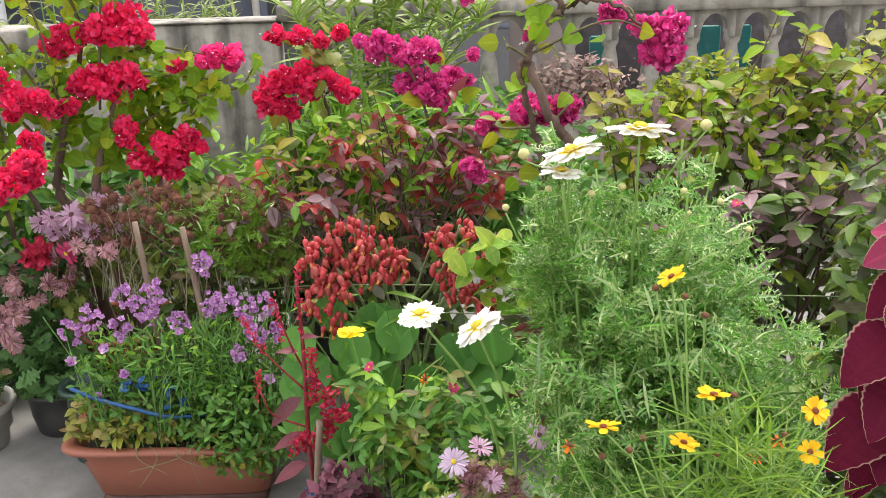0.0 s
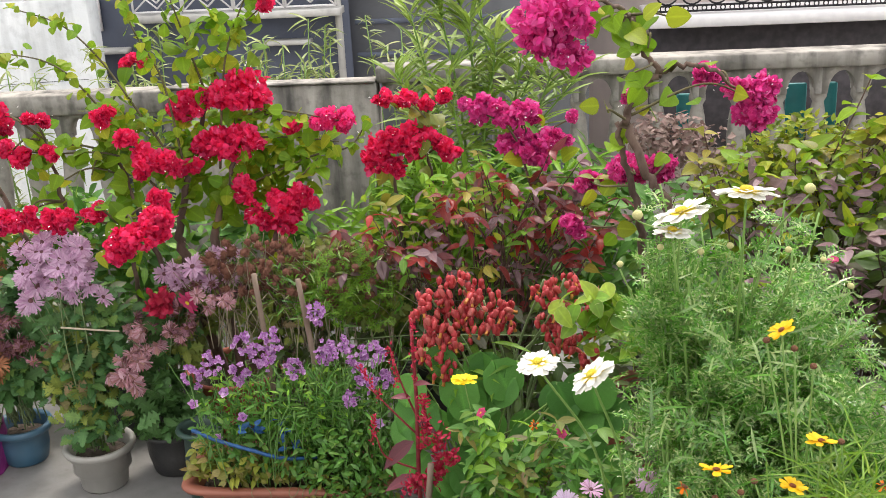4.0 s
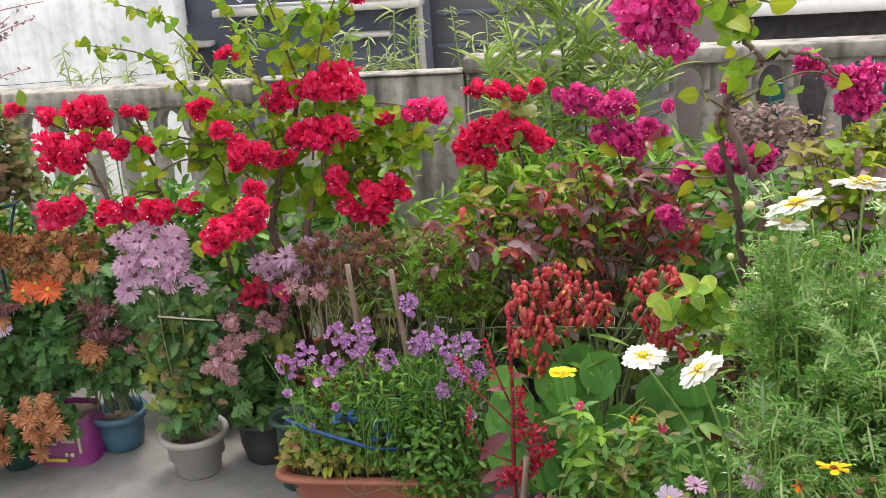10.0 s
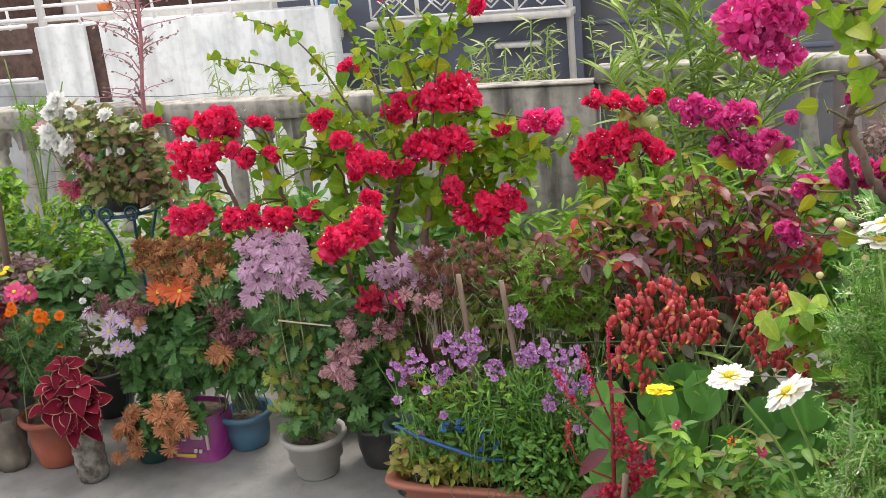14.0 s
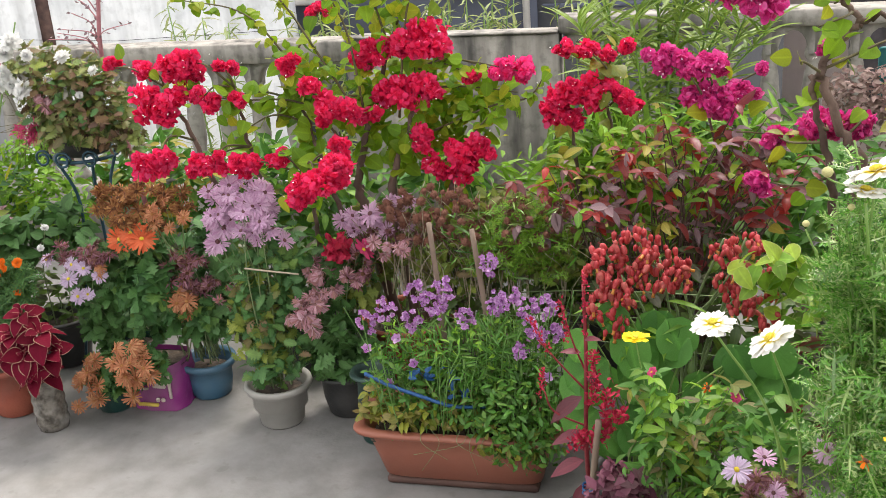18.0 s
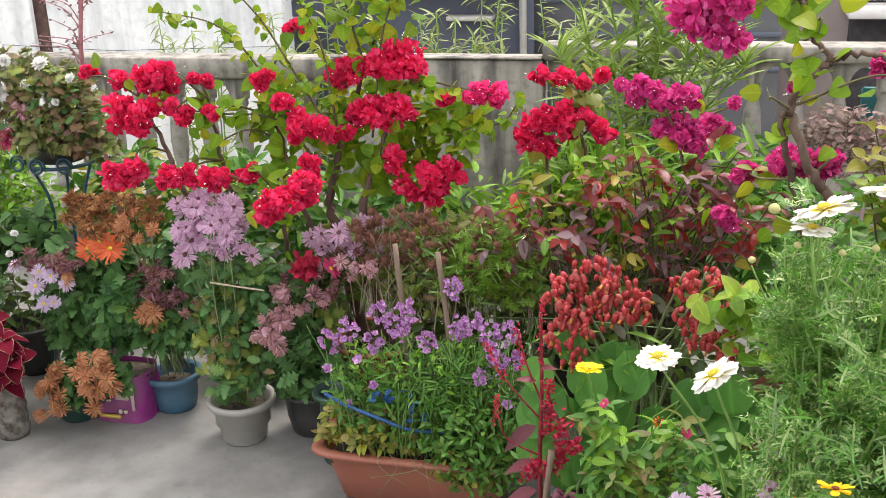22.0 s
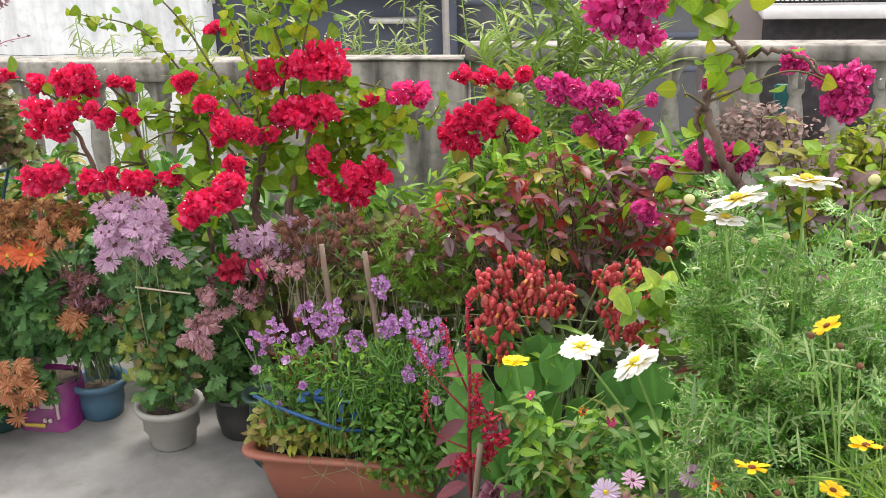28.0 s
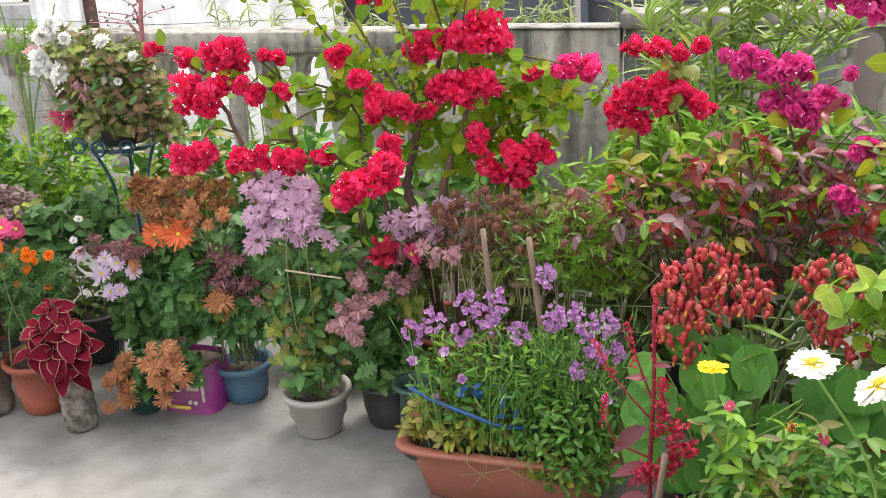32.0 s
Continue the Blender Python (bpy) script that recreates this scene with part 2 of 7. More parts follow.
M_TEAL = solid("teal_board", (0.0, 0.12, 0.13), (0.01, 0.17, 0.17), 0.5)
M_ORANGE = solid("orange_plastic", (0.6, 0.14, 0.02), (0.7, 0.2, 0.04), 0.4)
M_GROUND = solid("far_ground", (0.14, 0.13, 0.11), (0.2, 0.18, 0.15), 0.95, scale=0.3)

L_BOUG = leafy("bougainvillea_leaf", [(0.14, 0.27, 0.025), (0.2, 0.34, 0.03), (0.1, 0.21, 0.025), (0.34, 0.37, 0.05), (0.13, 0.29, 0.03)], 0.45, 0.45, gloss=0.25)
L_BOUGOLD = leafy("olive_leaf", [(0.12, 0.17, 0.03), (0.2, 0.2, 0.04), (0.4, 0.33, 0.05), (0.07, 0.13, 0.025)], 0.45, 0.38)
L_MUM = leafy("chrysanthemum_leaf", [(0.055, 0.15, 0.08), (0.08, 0.195, 0.1), (0.04, 0.115, 0.065), (0.12, 0.22, 0.08)], 0.55, 0.25)
L_MUMBLUE = leafy("blue_green_mum_leaf", [(0.05, 0.13, 0.06), (0.07, 0.17, 0.08), (0.04, 0.1, 0.045)], 0.6, 0.22)
L_MUMOLD = leafy("fading_mum_leaf", [(0.15, 0.21, 0.07), (0.23, 0.28, 0.09), (0.11, 0.17, 0.06), (0.25, 0.17, 0.09)], 0.6, 0.25)
L_DRY = leafy("dried_leaf", [(0.14, 0.08, 0.045), (0.2, 0.13, 0.06), (0.09, 0.05, 0.035)], 0.8, 0.15)
# greens of the leaf; the fourth, palest stop paints in sun glints
L_LACE = leafy("glint_toned_lace_leaf", [(0.11, 0.32, 0.07), (0.17, 0.4, 0.11), (0.06, 0.19, 0.055), (0.46, 0.6, 0.44), (0.09, 0.26, 0.07)], 0.2, 0.42, 0.0, gloss=1.0)
L_BRIGHT = leafy("fresh_green_leaf", [(0.14, 0.3, 0.04), (0.2, 0.38, 0.06), (0.1, 0.23, 0.04)], 0.45, 0.4)
L_PLANTER = leafy("small_green_leaf", [(0.06, 0.18, 0.045), (0.09, 0.24, 0.06), (0.045, 0.13, 0.035), (0.14, 0.27, 0.07)], 0.5, 0.32)
L_YELLOWING = leafy("yellowing_leaf", [(0.3, 0.32, 0.08), (0.2, 0.26, 0.06), (0.36, 0.28, 0.1), (0.14, 0.2, 0.05)], 0.5, 0.35)
L_OLEANDER = leafy("oleander_leaf", [(0.18, 0.3, 0.08), (0.26, 0.38, 0.12), (0.12, 0.21, 0.06), (0.32, 0.42, 0.18)], 0.35, 0.4, 0.5)
L_OLEFAR = leafy("grey_oleander_leaf", [(0.13, 0.19, 0.09), (0.19, 0.25, 0.13), (0.24, 0.28, 0.17)], 0.4, 0.25, 0.4)
L_BRONZE = leafy("bronze_red_leaf", [(0.26, 0.055, 0.06), (0.3, 0.05, 0.045), (0.2, 0.06, 0.07), (0.36, 0.045, 0.035), (0.3, 0.18, 0.19), (0.19, 0.04, 0.05)], 0.34, 0.42, gloss=0.6)
L_BRONZEGREY = leafy("dull_bronze_leaf", [(0.2, 0.11, 0.125), (0.3, 0.2, 0.22), (0.16, 0.1, 0.1)], 0.4, 0.32, gloss=0.4)
L_ROUND = leafy("round_green_leaf", [(0.08, 0.23, 0.09), (0.11, 0.29, 0.1), (0.06, 0.18, 0.07)], 0.5, 0.4, 0.5, gloss=0.3)
L_HIB = leafy("mixed_green_leaf", [(0.16, 0.26, 0.03), (0.25, 0.33, 0.04), (0.1, 0.17, 0.03), (0.4, 0.4, 0.04), (0.17, 0.25, 0.05), (0.16, 0.12, 0.06), (0.12, 0.2, 0.03), (0.3, 0.36, 0.05)], 0.38, 0.45, gloss=0.35)
L_HIBDARK = leafy("dark_shrub_leaf", [(0.07, 0.14, 0.045), (0.1, 0.19, 0.05), (0.15, 0.14, 0.09), (0.05, 0.095, 0.04), (0.13, 0.22, 0.05)], 0.34, 0.35, gloss=0.5)
L_YELLEAF = leafy("variegated_leaf", [(0.12, 0.29, 0.05), (0.2, 0.37, 0.07), (0.28, 0.4, 0.07), (0.1, 0.24, 0.04)], 0.42, 0.4, margin=(0.5, 0.52, 0.2))
L_DUSTY = leafy("dusty_pink_bract", [(0.3, 0.19, 0.18), (0.22, 0.16, 0.13), (0.36, 0.24, 0.22)], 0.7, 0.25, 0.0)
L_COLEUS = leafy("coleus_leaf", [(0.125, 0.006, 0.018), (0.165, 0.009, 0.028), (0.09, 0.005, 0.014)], 0.6, 0.25, 0.15, margin=(0.5, 0.34, 0.25), gloss=0.06)
L_COLEUSDARK = leafy("plum_coleus_leaf", [(0.09, 0.006, 0.022), (0.12, 0.009, 0.03), (0.065, 0.005, 0.017)], 0.55, 0.26, 0.15, margin=(0.4, 0.24, 0.2), gloss=0.06)
L_COLEUSPINK = leafy("pink_coleus_leaf", [(0.3, 0.02, 0.08), (0.36, 0.035, 0.11)], 0.5, 0.3, 0.6, margin=(0.55, 0.4, 0.3))
L_CELOSIA = leafy("celosia_leaf", [(0.15, 0.03, 0.045), (0.2, 0.04, 0.06), (0.11, 0.025, 0.035)], 0.5, 0.3)
L_GRASS = leafy("narrow_blade", [(0.11, 0.24, 0.03), (0.16, 0.3, 0.04), (0.07, 0.16, 0.025), (0.2, 0.29, 0.05)], 0.45, 0.35)

P_RED = leafy("crimson_bract", [(0.84, 0.022, 0.12), (0.88, 0.05, 0.19), (0.74, 0.014, 0.08), (0.9, 0.1, 0.28)], 0.6, 0.5, 0.0, gloss=0.2)
P_HOT = leafy("hot_pink_bract", [(0.86, 0.035, 0.24), (0.9, 0.09, 0.34), (0.8, 0.02, 0.17)], 0.6, 0.5, 0.0, gloss=0.2)
P_MAG = leafy("magenta_bract", [(0.7, 0.04, 0.27), (0.78, 0.08, 0.36), (0.6, 0.025, 0.21), (0.84, 0.18, 0.48)], 0.6, 0.4, 0.0, gloss=0.2)
P_MAUVE = leafy("mauve_petal", [(0.65, 0.41, 0.59), (0.74, 0.53, 0.68), (0.55, 0.3, 0.48)], 0.6, 0.3, 0.0, gloss=0.2)
P_LILAC = leafy("pale_lilac_petal", [(0.6, 0.46, 0.64), (0.68, 0.56, 0.72)], 0.6, 0.3, 0.0, gloss=0.2)
P_DUSKY = leafy("dusky_pink_petal", [(0.56, 0.28, 0.34), (0.62, 0.4, 0.45), (0.42, 0.2, 0.22), (0.48, 0.28, 0.23)], 0.7, 0.25, 0.0, gloss=0.2)
P_ORANGE = leafy("orange_petal", [(0.74, 0.15, 0.06), (0.78, 0.21, 0.09)], 0.6, 0.3, 0.0, gloss=0.2)
P_TAN = leafy("faded_orange_petal", [(0.54, 0.24, 0.12), (0.42, 0.17, 0.09), (0.6, 0.33, 0.17)], 0.7, 0.25, 0.0, gloss=0.2)
P_BROWN = leafy("withered_brown_petal", [(0.28, 0.12, 0.055), (0.36, 0.18, 0.075), (0.2, 0.08, 0.045), (0.44, 0.24, 0.09)], 0.8, 0.15, 0.0, gloss=0.1)
P_DARKBROWN = leafy("dried_dark_petal", [(0.21, 0.09, 0.06), (0.3, 0.15, 0.1), (0.15, 0.065, 0.05)], 0.85, 0.1, 0.0, gloss=0.1)
P_PURPLEDRY = leafy("withered_purple_petal", [(0.26, 0.11, 0.16), (0.38, 0.2, 0.24), (0.17, 0.07, 0.08), (0.32, 0.17, 0.13)], 0.8, 0.15, 0.0, gloss=0.1)
P_PLUM = leafy("plum_foliage", [(0.16, 0.05, 0.085), (0.24, 0.1, 0.14), (0.11, 0.035, 0.055), (0.28, 0.16, 0.18)], 0.7, 0.25, 0.0, gloss=0.2)
P_WHITE = leafy("white_petal", [(0.84, 0.84, 0.82), (0.87, 0.87, 0.85)], 0.55, 0.35, 0.0, gloss=0.3)
P_DAISY = leafy("white_yellow_petal", [(0.82, 0.81, 0.75), (0.85, 0.84, 0.8)], 0.55, 0.3, 0.0, tip=((0.86, 0.72, 0.06), 0.4), gloss=0.3)
P_YELLOW = leafy("yellow_petal", [(0.84, 0.62, 0.012), (0.87, 0.7, 0.02)], 0.55, 0.3, 0.0, gloss=0.3)
P_COREO = leafy("yellow_red_petal", [(0.8, 0.46, 0.01), (0.84, 0.54, 0.015)], 0.55, 0.3, 0.0, tip=((0.4, 0.08, 0.01), 0.13), gloss=0.3)
P_MARIGOLD = leafy("marigold_petal", [(0.66, 0.13, 0.01), (0.74, 0.19, 0.012)], 0.6, 0.25, 0.0, gloss=0.2)
P_PURPLE = leafy("violet_petal", [(0.46, 0.2, 0.5), (0.6, 0.36, 0.64), (0.38, 0.12, 0.4), (0.68, 0.48, 0.7)], 0.6, 0.3, 0.0, gloss=0.2)
P_KAL = leafy("kalanchoe_bell", [(0.5, 0.045, 0.055), (0.57, 0.075, 0.08), (0.4, 0.03, 0.04), (0.6, 0.15, 0.13)], 0.42, 0.3, 0.0)
P_KALTIP = leafy("yellow_bell_tip", [(0.65, 0.3, 0.06), (0.6, 0.22, 0.06)], 0.45, 0.2, 0.0)
P_CELOSIA = leafy("crimson_plume", [(0.42, 0.01, 0.045), (0.52, 0.02, 0.075), (0.34, 0.008, 0.03)], 0.65, 0.25, 0.0)
P_PINK = leafy("pink_petal", [(0.62, 0.06, 0.2), (0.56, 0.05, 0.16)], 0.6, 0.3, 0.0)
C_YELLOW = solid("yellow_disc", (0.78, 0.58, 0.03), (0.86, 0.7, 0.07), 0.8, scale=200, fine=600, relief=0.8)
C_BROWN = solid("brown_disc", (0.1, 0.04, 0.02), (0.18, 0.08, 0.03), 0.9, scale=200, fine=600, relief=0.8)
C_RUST = solid("rust_disc", (0.2, 0.05, 0.015), (0.3, 0.09, 0.02), 0.9, scale=200, fine=600, relief=0.8)
C_PALE = solid("cream_bud", (0.36, 0.36, 0.12), (0.52, 0.48, 0.24), 0.7, scale=60)
C_TAN = solid("tan_disc", (0.36, 0.15, 0.05), (0.5, 0.24, 0.08), 0.9, scale=200, fine=600, relief=0.8)
C_DUSK = solid("dusky_disc", (0.26, 0.12, 0.12), (0.36, 0.19, 0.17), 0.9, scale=200, fine=600, relief=0.8)
M_DIRTY = solid("dirty_brown_plastic", (0.07, 0.035, 0.028), (0.13, 0.07, 0.055), 0.7, scale=9)
C_SEED = solid("seed_cone", (0.16, 0.06, 0.04), (0.25, 0.11, 0.07), 0.9, scale=200, fine=600, relief=0.8)
C_PLUM = solid("plum_disc", (0.14, 0.06, 0.07), (0.24, 0.11, 0.11), 0.9, scale=200, fine=600, relief=0.8)
L_SCARLET = leafy("scarlet_leaf", [(0.42, 0.035, 0.025), (0.3, 0.03, 0.028)], 0.4, 0.4)
L_GREYMUM = leafy("greyish_mum_leaf", [(0.1, 0.16, 0.08), (0.19, 0.24, 0.12), (0.22, 0.15, 0.08), (0.07, 0.12, 0.055), (0.27, 0.27, 0.17), (0.12, 0.19, 0.08)], 0.55, 0.3)

# ---- mesh tools ----
RNG = np.random.default_rng(11)


def unit(a):
    a = np.asarray(a, float)
    return a / np.maximum(np.linalg.norm(a, axis=-1, keepdims=True), 1e-9)


class Geo:
    """Collects triangles with a uv for each vertex."""

    def __init__(self):
        self.v, self.f, self.uv, self.n = [], [], [], 0

    def add(self, v, f, uv=None):
        v = np.asarray(v, float).reshape(-1, 3)
        self.v.append(v)
        self.f.append(np.asarray(f, int).reshape(-1, 3) + self.n)
        self.uv.append(np.full((len(v), 2), 0.3) if uv is None else np.asarray(uv, float))
        self.n += len(v)
        return self

    def put(self, shape, pos, dirs, ups, size):
        """Copies of a shape at pos, its y along dirs and its z towards ups."""
        pos = np.asarray(pos, float).reshape(-1, 3)
        k = len(pos)
        y = unit(np.broadcast_to(dirs, (k, 3)))
        x = np.cross(y, np.broadcast_to(ups, (k, 3)) + 1e-4)
        x = unit(x)
        z = np.cross(x, y)
        m = np.stack([x, y, z], -1) * np.broadcast_to(np.asarray(size, float).reshape(-1, 1, 1), (k, 1, 1))
        v, f, uv = shape
        allv = np.einsum("nij,kj->nki", m, v) + pos[:, None]
        allf = f[None] + (np.arange(k) * len(v))[:, None, None]
        return self.add(allv, allf, np.tile(uv, (k, 1)))

    def mesh(self, name, smooth=True):
        v, f, uv = np.concatenate(self.v), np.concatenate(self.f), np.concatenate(self.uv)
        me = bpy.data.meshes.new(name)
        me.vertices.add(len(v))
        me.vertices.foreach_set("co", v.ravel())
        me.loops.add(f.size)
        me.loops.foreach_set("vertex_index", f.ravel().astype(np.int32))
        me.polygons.add(len(f))
        me.polygons.foreach_set("loop_start", np.arange(0, f.size, 3, dtype=np.int32))
        layer = me.uv_layers.new(name="UVMap")
        layer.data.foreach_set("uv", uv[f.ravel()].ravel())
        me.update(calc_edges=True)
        if smooth:
            me.polygons.foreach_set("use_smooth", np.ones(len(f), bool))
        me.validate()
        return me


def as_mesh(geo, name, smooth=True):
    return geo.mesh(name, smooth) if isinstance(geo, Geo) else geo


JOINED = {"floret", "leaves", "true_flowers", "trailing_tangle", "wiry_tangle", "twig_spray", "plume"}


def thing(name, at, label, category, group="", kind=""):
    ob = new(name)
    ob.empty_display_size = 0.05
    ob.location = at
    return tagged(ob, label, category, group, kind)


def part(name, geo, material, parent, label="", at=None, smooth=True):
    """One mesh under a thing or part. Geometry and at are given in the world."""
    me = as_mesh(geo, name, smooth)
    if not me.materials:
        me.materials.append(material)
    ob = new(name, me)
    ob.parent = parent
    p = parent
    world_m = Matrix.Identity(4)
    chain = []
    while p is not None:
        chain.append(p)
        p = p.parent
    for q in reversed(chain):
        world_m = world_m @ q.matrix_basis
    ob.matrix_basis = world_m.inverted() @ (at if at is not None else Matrix.Identity(4))
    if label:
        tagged(ob, label)
    if name in JOINED:
        tagged(ob, kind="stuff")
    return ob


def single(name, geo, material, label, category, group="", kind="", smooth=True):
    """A top-level thing of one mesh, its origin at the middle of its foot."""
    v = np.concatenate(geo.v)
    foot = np.array([(v[:, 0].min() + v[:, 0].max()) / 2, (v[:, 1].min() + v[:, 1].max()) / 2, v[:, 2].min()])
    geo.v = [a - foot for a in geo.v]
    me = geo.mesh(name, smooth)
    me.materials.append(material)
    ob = new(name, me)
    ob.location = foot
    return tagged(ob, label, category, group, kind)


# ---- shapes ----
def blade(rows, width, fold=0.25, bend=0.25, wave=0.0):
    """A leaf or petal of length 1 along y, folded along its midrib and bent down."""
    v, f, uv = [], [], []
    for i in range(rows + 1):
        t = i / rows
        w = max(width(t), 0.0) / 2
        z = -bend * t * t
        lift = fold * w
        wob = wave * math.sin(i * 2.1)
        v += [(-w, t, z + lift + wob), (0, t, z), (w, t, z + lift - wob)]
        uv += [(0, t), (0.5, t), (1, t)]
        if i:
            a, b = 3 * i - 3, 3 * i
            f += [(a, a + 1, b + 1), (a, b + 1, b), (a + 1, a + 2, b + 2), (a + 1, b + 2, b + 1)]
    return np.array(v), np.array(f), np.array(uv)


def oval(w, power=1.0, tip=1.0):
    return lambda t: w * (math.sin(math.pi * min(1, t ** power))) ** tip + (0.02 if 0 < t < 1 else 0.004)


def broad(w):
    """A broad ovate leaf: rounded base, widest below the middle, short tip."""
    return lambda t: w * math.sin(math.pi * min(1, t ** 0.66)) ** 0.72 + 0.012 * (1 - t)


def notched(rows, w, fold=0.2, bend=0.1):
    """A strap petal that widens to a blunt, notched tip."""
    v, f, uv = blade(rows, lambda t: w * (0.34 + 0.66 * min(1.0, 1.7 * t)) * (1.0 if t < 0.99 else 0.72), fold, bend)
    v = v.copy()
    v[-2, 1] -= 0.09
    v[-3, 1] -= 0.02
    return v, f, uv


def lobed(w):
    teeth = (0.08, 0.12, 0.82, 0.32, 1.0, 0.42, 1.02, 0.46, 0.8, 0.36, 0.42, 0.05)
    return lambda t: w * teeth[min(11, int(round(t * 11)))]


def toothed(w, n=12):
    return lambda t: w * math.sin(math.pi * min(1, t ** 0.72)) ** 0.8 * (1.0 if int(round(t * n)) % 2 else 0.94) + 0.01


def rounded(w):
    return lambda t: w * math.sqrt(max(0.0, 1 - (2 * t - 1) ** 2)) + 0.01


def feather(seed):
    """A finely cut leaf: a midrib with uneven, forked narrow lobes."""
    r = np.random.default_rng(seed)
    g = Geo()
    g.add(*blade(3, oval(0.06), 0.1, 0.25))
    lobe = (np.array([(0, 0, 0), (-0.14, 0.66, 0.06), (0, 1.05, -0.14), (0.14, 0.66, 0.06)], float), np.array([(0, 2, 1), (0, 3, 2)]), np.array([(0.5, 0), (0.2, 0.5), (0.5, 1), (0.8, 0.5)], float))
    for t in (0.2, 0.32, 0.44, 0.56, 0.68, 0.79, 0.9):
        ln = 0.29 * (1 - 0.5 * abs(t - 0.5)) * r.uniform(0.7, 1.2)
        for side in (-1, 1):
            base = np.array([[0, t + r.normal(0, 0.02), -0.25 * t * t]])
            d = np.array([[side * 0.85, 0.5 + r.normal(0, 0.15), r.normal(0.15, 0.2)]])
            g.put(lobe, base, d, np.array([[0, 0, 1.0]]), ln)
            for k in (0.45, 0.7):
                tip = base + unit(d) * ln * k
                g.put(lobe, tip, d + [[side * r.normal(0, 0.3), r.choice([-1, 1]) * 0.9, r.normal(0, 0.3)]], np.array([[0, 0, 1.0]]), ln * 0.5)
    return np.concatenate(g.v), np.concatenate(g.f), np.concatenate(g.uv)


S_OVATE = blade(5, oval(0.56, 0.75), 0.3, 0.22)
S_NARROW = blade(5, oval(0.125, 0.8), 0.5, 0.3)
S_STRAP = blade(6, oval(0.05, 0.6, 0.6), 0.6, 0.35)
S_LOBED = blade(11, lobed(0.72), 0.2, 0.3)
S_TOOTH = blade(22, toothed(0.8, 22), 0.3, 0.3, 0.012)
S_ROUND = blade(8, rounded(1.0), 0.2, 0.12, 0.02)
S_SMALL = blade(3, oval(0.5, 0.8), 0.3, 0.2)
S_SPOON = blade(4, oval(0.36, 1.5), 0.25, 0.3)
S_BRACT = blade(5, lambda t: 0.94 * math.sin(math.pi * min(0.97, 0.06 + 0.9 * t ** 0.85)) ** 0.62, 0.42, -0.28, 0.05)
S_RAY = notched(4, 0.17, 0.35, 0.14)
S_CRISP = blade(4, oval(0.15, 1.1, 0.6), 0.7, 0.45, 0.03)
S_CRENATE = blade(14, toothed(0.72, 14), 0.22, 0.28, 0.012)
S_BROAD = blade(8, broad(0.84), 0.2, 0.2, 0.008)
S_NOTCHED = notched(5, 0.38)
S_DAISY = notched(5, 0.52, 0.25, 0.06)
S_SPOONPETAL = blade(4, oval(0.4, 1.3, 0.5), 0.45, -0.2)
S_OLEANDER = blade(5, oval(0.085, 0.8), 0.5, 0.35)
S_WIDEPETAL = blade(6, oval(0.46, 1.8, 0.22), 0.2, 0.1)
S_OVAL = blade(5, oval(0.46, 0.8), 0.3, 0.3, 0.01)
S_LANCE = blade(5, oval(0.38, 0.8), 0.3, 0.3)
S_BLADE = blade(7, lambda t: 0.036 * (1 - t) ** 0.6 + 0.004, 0.6, 0.7)
FEATHERS = [feather(i) for i in (3, 5, 8)]
S_FEATHER = FEATHERS[0]


def sphere(r, n=8, m=5, squash=1.0):
    v, f = [(0, 0, -r * squash)], []
    for i in range(1, m):
        a = math.pi * i / m
        for j in range(n):
            b = 2 * math.pi * j / n
            v.append((r * math.sin(a) * math.cos(b), r * math.sin(a) * math.sin(b), -r * math.cos(a) * squash))
    v.append((0, 0, r * squash))
    last = len(v) - 1
    for j in range(n):
        k = (j + 1) % n
        f.append((0, 1 + k, 1 + j))
        for i in range(m - 2):
            a, b = 1 + i * n, 1 + (i + 1) * n
            f += [(a + j, a + k, b + k), (a + j, b + k, b + j)]
        f.append((last, 1 + (m - 2) * n + j, 1 + (m - 2) * n + k))
    return np.array(v, float), np.array(f), np.full((len(v), 2), 0.3)


def lathe(g, profile, at=(0, 0, 0), n=32, crumple=0.0, squash=1.0, seed=0):
    """Turns (radius, height) pairs into a closed shell round the z axis."""
    v, f = [], []
    for i, (r, z) in enumerate(profile):
        for j in range(n):
            a = 2 * math.pi * j / n
            k = 1.0
            if crumple:
                k += crumple * noise.noise(Vector((2.2 * math.cos(a) + seed, 2.2 * math.sin(a), z * 14)))
            v.append((at[0] + r * k * math.cos(a), at[1] + r * k * squash * math.sin(a), at[2] + z))
        if i:
            p, q = (i - 1) * n, i * n
            for j in range(n):
                k = (j + 1) % n
                f += [(p + j, p + k, q + k), (p + j, q + k, q + j)]
    return g.add(v, f)


